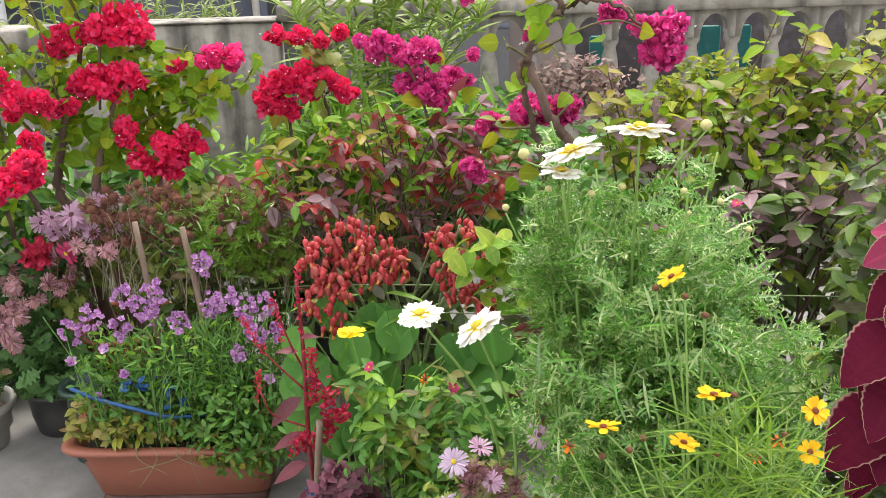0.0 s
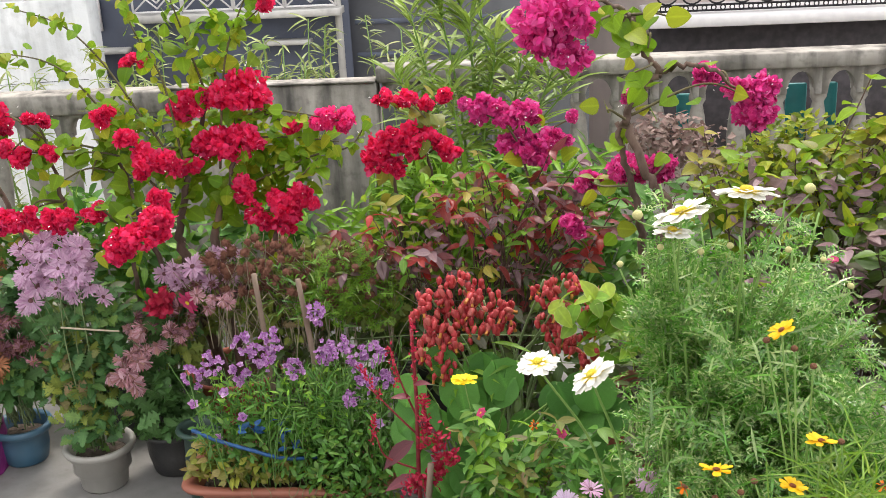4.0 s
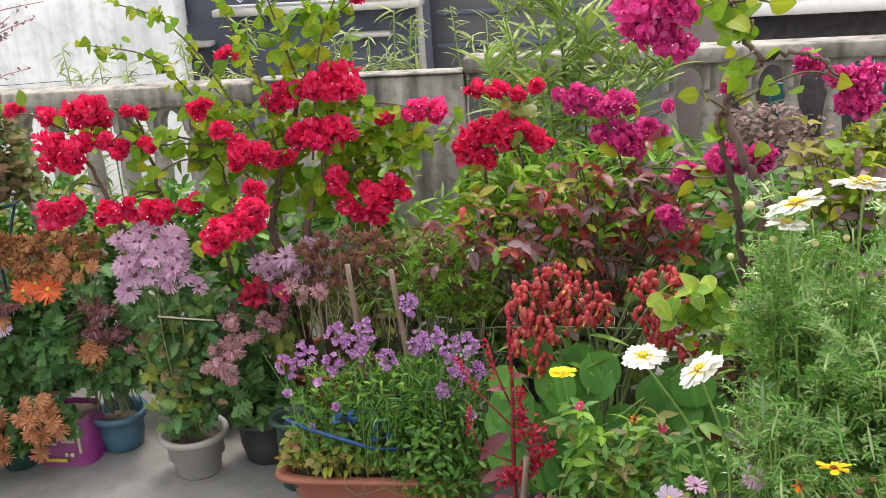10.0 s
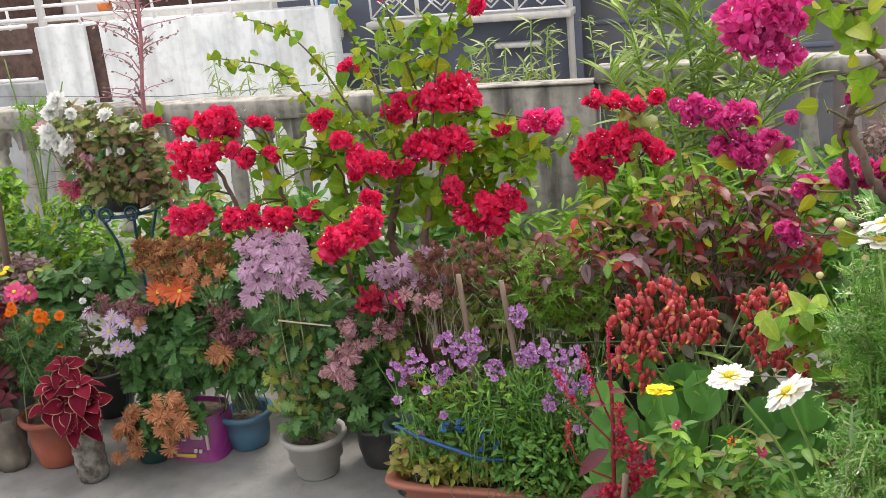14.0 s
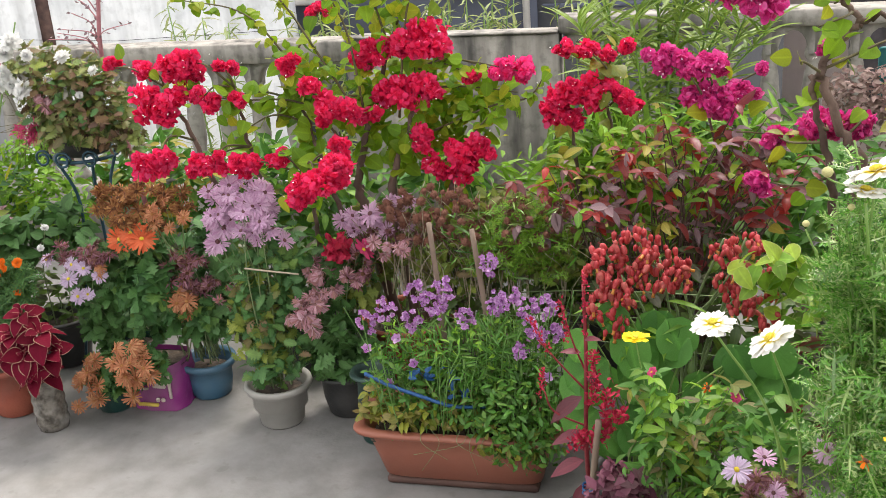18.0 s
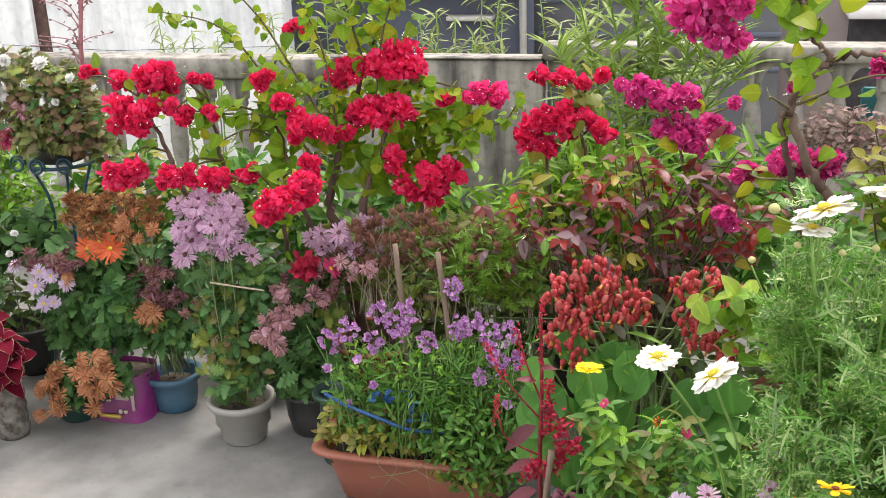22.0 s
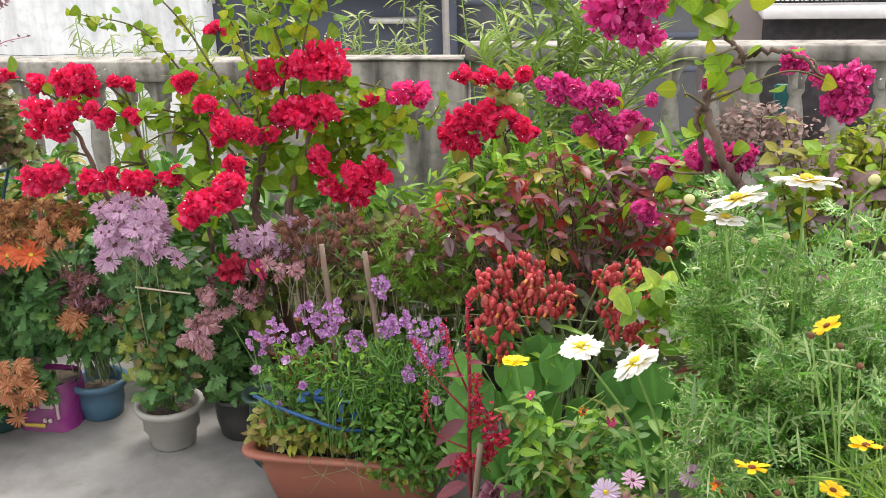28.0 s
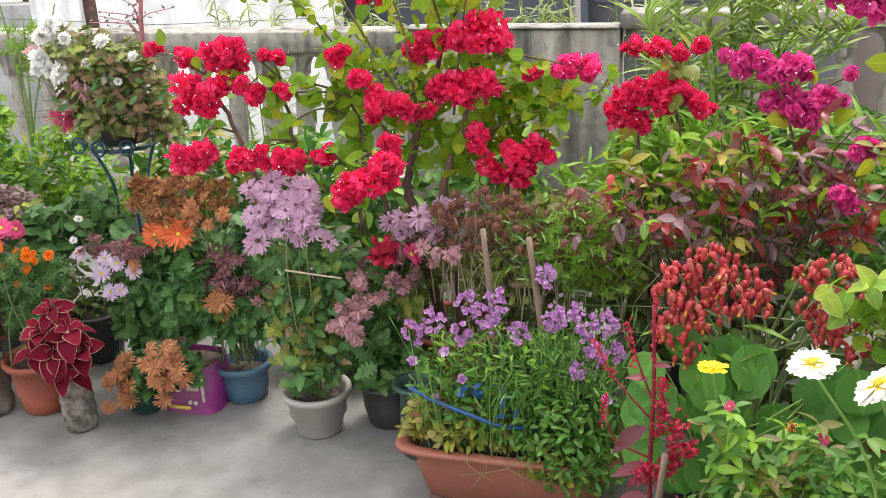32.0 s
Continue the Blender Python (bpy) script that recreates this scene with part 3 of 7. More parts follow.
def box(g, x0, x1, y0, y1, z0, z1, bevel=0.0):
    """A box; a bevel rounds its edges a little."""
    b = bevel
    if b <= 0:
        v = [(x, y, z) for z in (z0, z1) for x, y in ((x0, y0), (x1, y0), (x1, y1), (x0, y1))]
        f = [(0, 2, 1), (0, 3, 2), (4, 5, 6), (4, 6, 7)]
        for i in range(4):
            j = (i + 1) % 4
            f += [(i, j, 4 + j), (i, 4 + j, 4 + i)]
        return g.add(v, f)
    rings = ((z0, b), (z0 + b, 0), (z1 - b, 0), (z1, b))
    v, f = [], []
    for z, s in rings:
        c = b if s == 0 else b
        xa, xb, ya, yb = x0 + s, x1 - s, y0 + s, y1 - s
        v += [(xa + c, ya, z), (xb - c, ya, z), (xb, ya + c, z), (xb, yb - c, z), (xb - c, yb, z), (xa + c, yb, z), (xa, yb - c, z), (xa, ya + c, z)]
    for i in range(3):
        for j in range(8):
            k = (j + 1) % 8
            p, q = 8 * i, 8 * i + 8
            f += [(p + j, p + k, q + k), (p + j, q + k, q + j)]
    for j in range(1, 7):
        f += [(0, j + 1, j), (24, 24 + j, 24 + j + 1)]
    return g.add(v, f)


def tube(g, pts, r0, r1=None, sides=6, caps=True):
    """A tapered tube through points."""
    pts = np.asarray(pts, float)
    r1 = r0 if r1 is None else r1
    k = len(pts)
    tan = unit(np.gradient(pts, axis=0))
    ref = np.where(np.abs(tan[:, 2:3]) > 0.9, np.array([[1.0, 0, 0]]), np.array([[0, 0, 1.0]]))
    if np.ptp((np.abs(tan[:, 2]) > 0.9).astype(int)):
        ref = np.tile([[0.31, 0.95, 0.02]], (k, 1))
    a = unit(np.cross(tan, ref))
    b = np.cross(tan, a)
    ang = np.linspace(0, 2 * math.pi, sides, endpoint=False)
    rad = np.linspace(r0, r1, k)[:, None, None]
    v = pts[:, None] + rad * (a[:, None] * np.cos(ang)[None, :, None] + b[:, None] * np.sin(ang)[None, :, None])
    f = []
    for i in range(k - 1):
        p, q = i * sides, (i + 1) * sides
        for j in range(sides):
            m = (j + 1) % sides
            f += [(p + j, p + m, q + m), (p + j, q + m, q + j)]
    if caps:
        for j in range(1, sides - 1):
            f += [(0, j + 1, j), ((k - 1) * sides, (k - 1) * sides + j, (k - 1) * sides + j + 1)]
    return g.add(v.reshape(-1, 3), f)


def curve(points, n=8):
    """A smooth line through points."""
    p = np.asarray(points, float)
    if len(p) == 2:
        return p[0] + (p[1] - p[0]) * np.linspace(0, 1, n)[:, None]
    q = np.vstack([2 * p[0] - p[1], p, 2 * p[-1] - p[-2]])
    out = []
    for i in range(1, len(q) - 2):
        for t in np.linspace(0, 1, n, endpoint=False):
            a, b, c, d = q[i - 1 : i + 3]
            out.append(0.5 * (2 * b + (c - a) * t + (2 * a - 5 * b + 4 * c - d) * t * t + (3 * b - a - 3 * c + d) * t ** 3))
    out.append(p[-1])
    return np.array(out)


def stalk(base, tip, lean=0.5, wobble=0.02, n=7):
    """A stem that rises from base and leans out to tip."""
    b, t = np.asarray(base, float), np.asarray(tip, float)
    mid = b + (t - b) * 0.5
    mid[:2] = b[:2] + (t[:2] - b[:2]) * (0.5 - 0.25 * lean)
    mid[2] = b[2] + (t[2] - b[2]) * 0.6
    mid += RNG.normal(0, wobble, 3)
    return curve([b, mid, t], n)


def in_ball(n, inner=0.25):
    d = unit(RNG.normal(size=(n, 3)))
    return d * (inner + (1 - inner) * RNG.random((n, 1)) ** 0.5), d


def leaf_spots(blobs, size, droop=0.1, up=0.5, jitter=0.9):
    """Places, directions, upper sides and sizes of leaves in the blobs (centre, half sizes, count)."""
    out = []
    for (cx, cy, cz), rad, count in blobs:
        p, d = in_ball(count)
        rad = np.broadcast_to(np.asarray(rad, float), (3,))
        pos = np.array([cx, cy, cz]) + p * rad
        di = d * 0.7 + RNG.normal(0, jitter, (count, 3)) * [1, 1, 0.55]
        di[:, 2] -= droop
        nrm = d * 0.5 + np.array([0, -0.3, up]) + RNG.normal(0, 0.45, (count, 3))
        s = size[0] + (size[1] - size[0]) * RNG.random(count)
        out.append(np.concatenate([pos - unit(di) * s[:, None] * 0.5, di, nrm, s[:, None]], 1))
    return np.concatenate(out)


def foliage(blobs, shape, size, droop=0.1, up=0.5, jitter=0.9):
    a = leaf_spots(blobs, size, droop, up, jitter)
    return Geo().put(shape, a[:, :3], a[:, 3:6], a[:, 6:9], a[:, 9])


def scatter(centre, rad, count, front=0.0):
    """Points in a flat-topped blob, more of them towards the camera side when front is set."""
    p = in_ball(count, 0.45)[0]
    if front:
        p[:, 1] -= front * (1 - np.abs(p[:, 1]))
    return np.array(centre) + p * np.broadcast_to(np.asarray(rad, float), (3,))


# ---- flower heads ----
HEADS = {}


def head(kind, turn=0):
    """Meshes of one flower head of radius 1 that faces z: petals, and the disc or None."""
    if (kind, turn) in HEADS:
        return HEADS[kind, turn]
    g, c = Geo(), Geo()
    rnd = np.random.default_rng(40 + turn)
    loose = 0.13
    shape, disc, mat_c = S_RAY, 0.2, C_YELLOW
    if kind in ("mauve", "lilac", "dusky", "orange"):
        mat_p = {"mauve": P_MAUVE, "lilac": P_LILAC, "dusky": P_DUSKY, "orange": P_ORANGE}[kind]
        sag = {"mauve": (0.05, -0.35, 0.3), "lilac": (0.05, 0.1, 0.15), "dusky": (-0.5, -0.9, -0.1), "orange": (0.1, 0.0, 0.2)}[kind][turn]
        rows = [(22, 1.0, sag), (19, 0.88, sag + 0.18)] + ([(14, 0.62, 0.5)] if kind == "orange" else [])
        loose = 0.3 if kind == "dusky" else 0.17
        disc = 0.19 if kind != "orange" else 0.15
        mat_c = {"mauve": C_PLUM, "dusky": C_DUSK}.get(kind, C_YELLOW)
    elif kind in ("tan", "brown", "purpledry"):
        mat_p = {"tan": P_TAN, "brown": P_BROWN, "purpledry": P_PURPLEDRY}[kind]
        shape = S_RAY if kind == "tan" else S_CRISP
        sag = (0.0, -0.5, -0.2)[turn] if kind == "tan" else (-0.4, -0.9, 0.3)[turn]
        rows = [(17, 1.0, sag), (15, 0.86, sag + 0.3), (9, 0.62, sag + 0.7)]
        loose = 0.22 if kind == "tan" else 0.42
        disc, mat_c = (0.2, C_TAN) if kind == "tan" else (0.24, C_BROWN)
    elif kind == "darkbrown":
        shape, mat_p, disc, mat_c, loose = S_CRISP, P_DARKBROWN, 0.62, C_SEED, 0.4
        rows = [(11, 1.25, -1.5), (11, 1.0, -0.5), (9, 0.85, 0.6), (7, 0.8, 1.4)]
    elif kind == "daisy":
        shape, mat_p, disc = S_DAISY, P_DAISY, 0.24
        rows, loose = [(13, 1.0, -0.08), (10, 0.9, 0.12), (6, 0.5, 0.3)], 0.1
    elif kind == "yellow":
        shape, mat_p, disc = S_DAISY, P_YELLOW, 0.2
        rows = [(13, 1.0, 0.1), (8, 0.7, 0.35)]
    elif kind == "coreopsis":
        shape, mat_p, disc, mat_c = S_DAISY, P_COREO, 0.24, C_RUST
        rows = [(8, 1.0, 0.12), (3, 0.9, 0.3)]
    elif kind == "wilted":
        shape, mat_p, disc, mat_c = S_NOTCHED, P_MARIGOLD, 0.34, C_BROWN
        rows = [(5, 0.8, -0.7), (4, 0.7, 0.5)]
    elif kind == "pompon":
        mat_p, disc, shape = P_WHITE, 0.0, S_SPOONPETAL
        rows = [(15, 0.95, -0.5), (15, 1.0, 0.0), (14, 0.92, 0.45), (12, 0.84, 0.95), (9, 0.78, 1.7), (5, 0.7, 3.0)]
    elif kind == "marigold":
        mat_p, disc, shape = P_MARIGOLD, 0.0, S_WIDEPETAL
        rows = [(12, 1.0, 0.0), (12, 0.9, 0.45), (10, 0.75, 0.9), (7, 0.6, 1.8)]
    elif kind == "violet":
        mat_p, disc, shape = P_PURPLE, 0.0, S_BRACT
        rows = [(5, 0.8, 0.25), (4, 0.55, 0.8)]
    elif kind == "pinkzinnia":
        mat_p, disc, shape = P_PINK, 0.2, S_WIDEPETAL
        rows = [(12, 1.0, 0.0), (10, 0.8, 0.4)]
    elif kind == "petunia":
        mat_p, disc, shape = P_PURPLE, 0.12, S_BRACT
        rows = [(6, 1.0, 0.5)]
    for count, ln, rise in rows:
        a = np.linspace(0, 2 * math.pi, count, endpoint=False) + rnd.random() * 6 + rnd.normal(0, 0.09, count)
        d = np.stack([np.cos(a), np.sin(a), np.full(count, rise) + rnd.normal(0, loose, count)], -1)
        pos = np.stack([np.cos(a), np.sin(a), np.zeros(count)], -1) * 0.08
        g.put(shape, pos, d, np.array([[0, 0, 1.0]]) - 0.4 * d * [1, 1, 0] * np.sign(rise + 0.01) + rnd.normal(0, loose * 0.8, (count, 3)), ln * (0.84 + 0.26 * rnd.random(count)))
    pm = g.mesh("petals")
    pm.materials.append(mat_p)
    cm = None
    if disc:
        c.add(*sphere(disc, 10, 6, 0.95 if kind == "darkbrown" else 0.5))
        cm = c.mesh("disc")
        cm.materials.append(mat_c)
    HEADS[kind, turn] = pm, cm
    return HEADS[kind, turn]


def facing(pos, normal, size, spin=None):
    z = Vector(normal).normalized()
    q = z.to_track_quat("Z", "Y")
    m = Matrix.Translation(Vector(pos)) @ q.to_matrix().to_4x4()
    return m @ Matrix.Rotation(RNG.random() * 6.28 if spin is None else spin, 4, "Z") @ Matrix.Diagonal((size, size, size, 1))


def flower(parent, kind, pos, r, normal=None, label=""):
    pm, cm = head(kind, int(RNG.integers(3)))
    if normal is None:
        tilt = {"brown": 2.4, "purpledry": 2.4, "orange": 0.5}.get(kind, 1.25)
        normal = (RNG.normal(0.1, 0.4 * tilt), -0.85 + RNG.normal(0, 0.3 * tilt), 0.65 + RNG.normal(0, 0.35 * tilt))
    m = facing(pos, normal, r)
    f = part("flower", pm, None, parent, label, m)
    if cm is not None:
        part("disc", cm, None, f, "", m @ Matrix.Translation((0, 0, 0.1)))
    return f


# ---- containers ----
def round_pot(parent, at, r_top, r_foot, h, material, n=32, rim=0.012, lip=0.02, step=0.0, name="pot"):
    """A plastic pot: foot, wall with a shallow step, rolled rim, wall thickness and soil."""
    g = Geo()
    mid = r_foot + (r_top - r_foot) * 0.45
    prof = [(0.01, 0.0), (r_foot * 0.93, 0.0), (r_foot, 0.006), (mid - step, h * 0.4), (mid + step * 0.6, h * 0.43), (r_top - 0.012, h - lip - 0.004), (r_top - 0.006, h - lip), (r_top + rim * 0.4, h - lip + 0.004), (r_top + rim, h - lip * 0.4), (r_top + rim * 0.7, h), (r_top - 0.004, h), (r_top - 0.01, h - 0.01), (r_top - 0.018, h - 0.05), (r_foot - 0.01, 0.03), (0.01, 0.03)]
    lathe(g, prof, at, n)
    pot = part(name, g, material, parent)
    s = Geo()
    lathe(s, [(r_top - 0.017, h - 0.045), (r_top * 0.6, h - 0.035), (0.005, h - 0.03)], at, 20, 0.12)
    part("soil", s, M_SOIL, parent, "dry brown soil")
    return pot


def grow_bag(parent, at, r, h, material, name="bag", crumple=0.14, squash=1.0, seed=1):
    g = Geo()
    prof = [(0.01, 0.0), (r * 0.9, 0.0), (r * 0.98, 0.02)]
    steps = 22 if name == "bottle" else 9
    prof += [(r * (1.0 + (0.035 * math.sin(i * 1.15) if name == "bottle" else 0.05 * math.sin(i * 1.7 + seed))), 0.02 + (h - 0.02) * i / steps) for i in range(1, steps + 1)]
    prof += [(r * 0.97, h + 0.006), (r * 0.9, h), (r * 0.87, h - 0.06), (0.01, h - 0.05)]
    lathe(g, prof, at, 36, crumple, squash, seed)
    b = part(name, g, material, parent)
    s = Geo()
    lathe(s, [(r * 0.88, h - 0.04), (0.005, h - 0.03)], at, 18, 0.1, squash)
    part("soil", s, M_SOIL, parent, "dry brown soil")
    return b


# ---- structure ----
g = Geo()
n = 90
xs, ys = np.linspace(-9, 6, n), np.linspace(-6, 4.36, n)
gx, gy = np.meshgrid(xs, ys)
gz = np.array([[0.002 * noise.noise(Vector((x * 1.3, y * 1.3, 0))) for x in xs] for y in ys]) - 0.002
idx = np.arange(n * n).reshape(n, n)
a, b, c, d = idx[:-1, :-1].ravel(), idx[:-1, 1:].ravel(), idx[1:, 1:].ravel(), idx[1:, :-1].ravel()
g.add(np.stack([gx, gy, gz], -1).reshape(-1, 3), np.concatenate([np.stack([a, b, c], -1), np.stack([a, c, d], -1)]))
single("floor", g, M_FLOOR, "worn grey cement roof terrace floor with stains", "floor", kind="structure")
g = Geo()
box(g, -9, 6, -6, 4.36, -3.3, -0.03)
single("house_block", g, M_LEDGE, "plain rendered house below the terrace", "building", kind="structure", smooth=False)
g = Geo()
box(g, -2500, 2500, -2500, 2500, -3.6, -3.3)
single("ground", g, M_GROUND, "bare brown ground between the houses", "ground", kind="structure", smooth=False)

# parapet with arched balustrade, one solid stretch in the middle
WY = 4.2
par = thing("wall_north", (-1.0, WY, 0), "weathered cement parapet with arched balusters and black stains", "parapet", kind="structure")
g = Geo()
box(g, -9, -0.95, WY - 0.02, WY + 0.12, 0.938, 1.032, 0.006)
part("coping", g, M_WALL, par, smooth=False)
g = Geo()
box(g, -0.02, 6, WY - 0.02, WY + 0.12, 1.033, 1.1, 0.006)
part("coping", g, M_WALL, par, smooth=False)
g = Geo()
box(g, -0.95, -0.02, WY - 0.03, WY + 0.12, 0.0, 1.04, 0.008)
part("solid_panel", g, M_WALL, par, "streaked solid cement panel", smooth=False)
g = Geo()
box(g, -0.965, -0.021, WY - 0.045, WY + 0.01, 1.04, 1.05, 0.003)
part("coping", g, M_WALL, par, "thin coping edge", smooth=False)
for xa, xb, top in ((-9, -0.95, 0.345), (-0.02, 6, 0.44)):
    g = Geo()
    box(g, xa, xb, WY - 0.01, WY + 0.15, 0.0, top, 0.012)
    part("plinth", g, M_WALL, par, smooth=False)


def baluster_mesh():
    g = Geo()
    lathe(g, [(0.012, 0.3), (0.045, 0.3), (0.045, 0.34), (0.028, 0.36), (0.024, 0.4), (0.04, 0.52), (0.043, 0.58), (0.034, 0.68), (0.024, 0.73), (0.036, 0.75), (0.036, 0.77), (0.03, 0.79), (0.01, 0.79)], n=12)
    return g.mesh("baluster")


def arch_mesh(w=0.17, z0=0.77, z1=0.888, depth=0.1):
    """The arched head of one bay, cut through a slab."""
    g = Geo()
    n = 10
    v, f = [], []
    for y in (0.0, depth):
        for i in range(n + 1):
            a = math.pi * i / n
            x = -math.cos(a) * (w / 2 - 0.025)
            v += [(x, y, z0 + math.sin(a) * (z1 - z0 - 0.02)), (-w / 2 if i == 0 else w / 2 if i == n else x, y, z1)]
    m = 2 * (n + 1)
    for i in range(n):
        p = 2 * i
        f += [(p, p + 2, p + 3), (p, p + 3, p + 1), (m + p, m + p + 3, m + p + 2), (m + p, m + p + 1, m + p + 3), (p, m + p, m + p + 2), (p, m + p + 2, p + 2)]
    for side, p in ((-1, 0), (1, 2 * n)):
        e = len(v)
        v += [(side * w / 2, 0, z0), (side * w / 2, depth, z0)]
        f += [(p, p + 1, e) if side < 0 else (p, e, p + 1), (m + p, e + 1, m + p + 1) if side < 0 else (m + p, m + p + 1, e + 1), (p, e, e + 1), (p, e + 1, m + p)]
    g.add(v, f)
    return g.mesh("arch", False)


BAL, ARC = baluster_mesh(), arch_mesh()
for xa, xb, lift in ((-5.2, -0.96, 0.049), (0.0, 3.4, 0.144)):
    for i in range(int((xb - xa) / 0.17)):
        x = xb - 0.085 - 0.17 * i if xa < 0 else xa + 0.085 + 0.17 * i
        part("arch", ARC, M_WALL, par, at=Matrix.Translation((x, WY + 0.02, lift)))
        part("baluster", BAL, M_WALL, par, at=Matrix.Translation((x + 0.085, WY + 0.07, lift)))

# side walls that close the terrace, out of view
for name, x0, x1, y0, y1 in (("wall_east", 5.85, 6.0, -6, 4.2), ("wall_west", -9.0, -8.85, -6, 4.2)):
    g = Geo()
    box(g, x0, x1, y0, y1, 0, 1.02, 0.01)
    single(name, g, M_WALL, "weathered cement parapet wall", "parapet", kind="structure", smooth=False)
g = Geo()
box(g, -9, 6, -6.2, -6.0, 0, 2.9)
single("wall_south", g, M_LEDGE, "plain pale rendered house wall", "wall", kind="structure", smooth=False)


# ---- neighbouring houses ----
def neighbour_white():
    h = thing("neighbour_house", (-4.6, 9.2, -3.3), "whitewashed neighbouring house wall with grey rain streaks", "house")
    g = Geo()
    box(g, -5.68, -3.23, 9.0, 9.25, -3.3, 1.0, 0.01)
    part("wall", g, M_WHITEWALL, h, smooth=False)
    g = Geo()
    box(g, -6.43, -5.86, 9.0, 9.25, -3.3, 1.0, 0.01)
    part("wall", g, M_WHITEWALL, h, smooth=False)
    g = Geo()
    box(g, -5.86, -5.68, 9.06, 9.22, -3.3, 0.97)
    part("brick_strip", g, M_BROWN, h, "dark brown unplastered strip", smooth=False)
    g = Geo()
    tube(g, [(-7.4, 9.1, 1.07), (-3.4, 9.1, 1.09)], 0.022, sides=8)
    part("rail", g, M_WHITEPAINT, h)
    g = Geo()
    tube(g, [(-7.4, 9.1, 1.19), (-3.4, 9.1, 1.21)], 0.018, sides=8)
    part("rail", g, M_WHITEPAINT, h)
    for i in range(10):
        g = Geo()
        tube(g, [(-7.2 + 0.42 * i, 9.1, 0.98), (-7.2 + 0.42 * i, 9.1, 1.21)], 0.015, sides=8)
        part("rail_post", g, M_WHITEPAINT, h)
    g = Geo()
    tube(g, [(-6.38, 9.1, 0.99), (-6.38, 9.1, 2.2)], 0.045, sides=10)
    part("post", g, M_WHITEPAINT, h)
    for z in (0.22, 0.5, 0.78, 1.03):
        g = Geo()
        tube(g, [(-9.5, 8.9, z - 0.03), (-6.43, 8.9, z)], 0.022, sides=8)
        part("rail", g, M_WHITEPAINT, h)
    g = Geo()
    box(g, -11, -6.44, 9.6, 9.8, -3.3, 0.98)
    part("recess_wall", g, M_BROWN, h, "dark brown brick wall behind the rails", smooth=False)
    g = Geo()
    box(g, -11, -6.44, 9.2, 9.4, -3.3, 0.42, 0.01)
    part("low_wall", g, M_GREYWALL, h, "pale grey low wall below the rails", smooth=False)
    g = Geo()
    tube(g, [(-7.5, 8.98, 0.35), (-5.0, 8.97, 0.25), (-3.3, 8.98, 0.3)], 0.0025, sides=5)
    part("cable", g, M_BLACKIRON, h)
    return h


neighbour_white()


def back_house():
    h = thing("back_house", (-6.5, 12.4, -3.3), "pale pink house with a brown shutter behind the railing", "house")
    g = Geo()
    box(g, -12, -2.0, 12.0, 12.3, -3.3, 6.0)
    part("wall", g, M_PINKWALL, h, smooth=False)
    g = Geo()
    box(g, -7.1, -5.0, 11.94, 12.0, -0.5, 2.4, 0.01)
    part("shutter", g, M_BROWN, h, "closed dark brown shutter", smooth=False)
    g = Geo()
    box(g, -9.6, -8.2, 11.94, 12.0, -0.5, 2.2, 0.01)
    part("shutter", g, M_BROWN, h, smooth=False)
    lamp = thing("water_bucket", (-6.9, 11.0, 0.92), "orange plastic bucket on the neighbouring roof edge", "bucket")
    g = Geo()
    lathe(g, [(0.01, 0), (0.075, 0), (0.09, 0.16), (0.085, 0.16), (0.07, 0.02), (0.01, 0.02)], (-6.9, 11.0, 0.92), 16)
    part("body", g, M_ORANGE, lamp)
    g = Geo()
    box(g, -8.6, -3.6, 10.8, 11.3, -3.3, 0.92)
    part("roof_edge", g, M_LEDGE, h, smooth=False)


back_house()


def grille_panel(h, x0, x1, y, z0, z1):
    """A balcony grille: frame, diagonals and nested squares in white iron."""
    r = 0.011
    for p in (((x0, y, z0), (x1, y, z0)), ((x0, y, z1), (x1, y, z1)), ((x0, y, z0), (x0, y, z1)), ((x1, y, z0), (x1, y, z1))):
        g = Geo()
        tube(g, p, r, sides=6)
        part("grille_bar", g, M_WHITEPAINT, h)
    cx, cz = (x0 + x1) / 2, (z0 + z1) / 2
    g = Geo()
    for s in (0.3, 0.6, 0.85):
        dx, dz = s * (x1 - x0) / 2, s * (z1 - z0) / 2
        q = [(cx - dx, y, cz), (cx, y, cz + dz), (cx + dx, y, cz), (cx, y, cz - dz), (cx - dx, y, cz)]
        for a, b in zip(q, q[1:]):
            tube(g, (a, b), r * 0.8, sides=5)
    tube(g, ((x0, y, z0), (x1, y, z1)), r * 0.8, sides=5)
    tube(g, ((x0, y, z1), (x1, y, z0)), r * 0.8, sides=5)
    part("grille_pattern", g, M_WHITEPAINT, h)


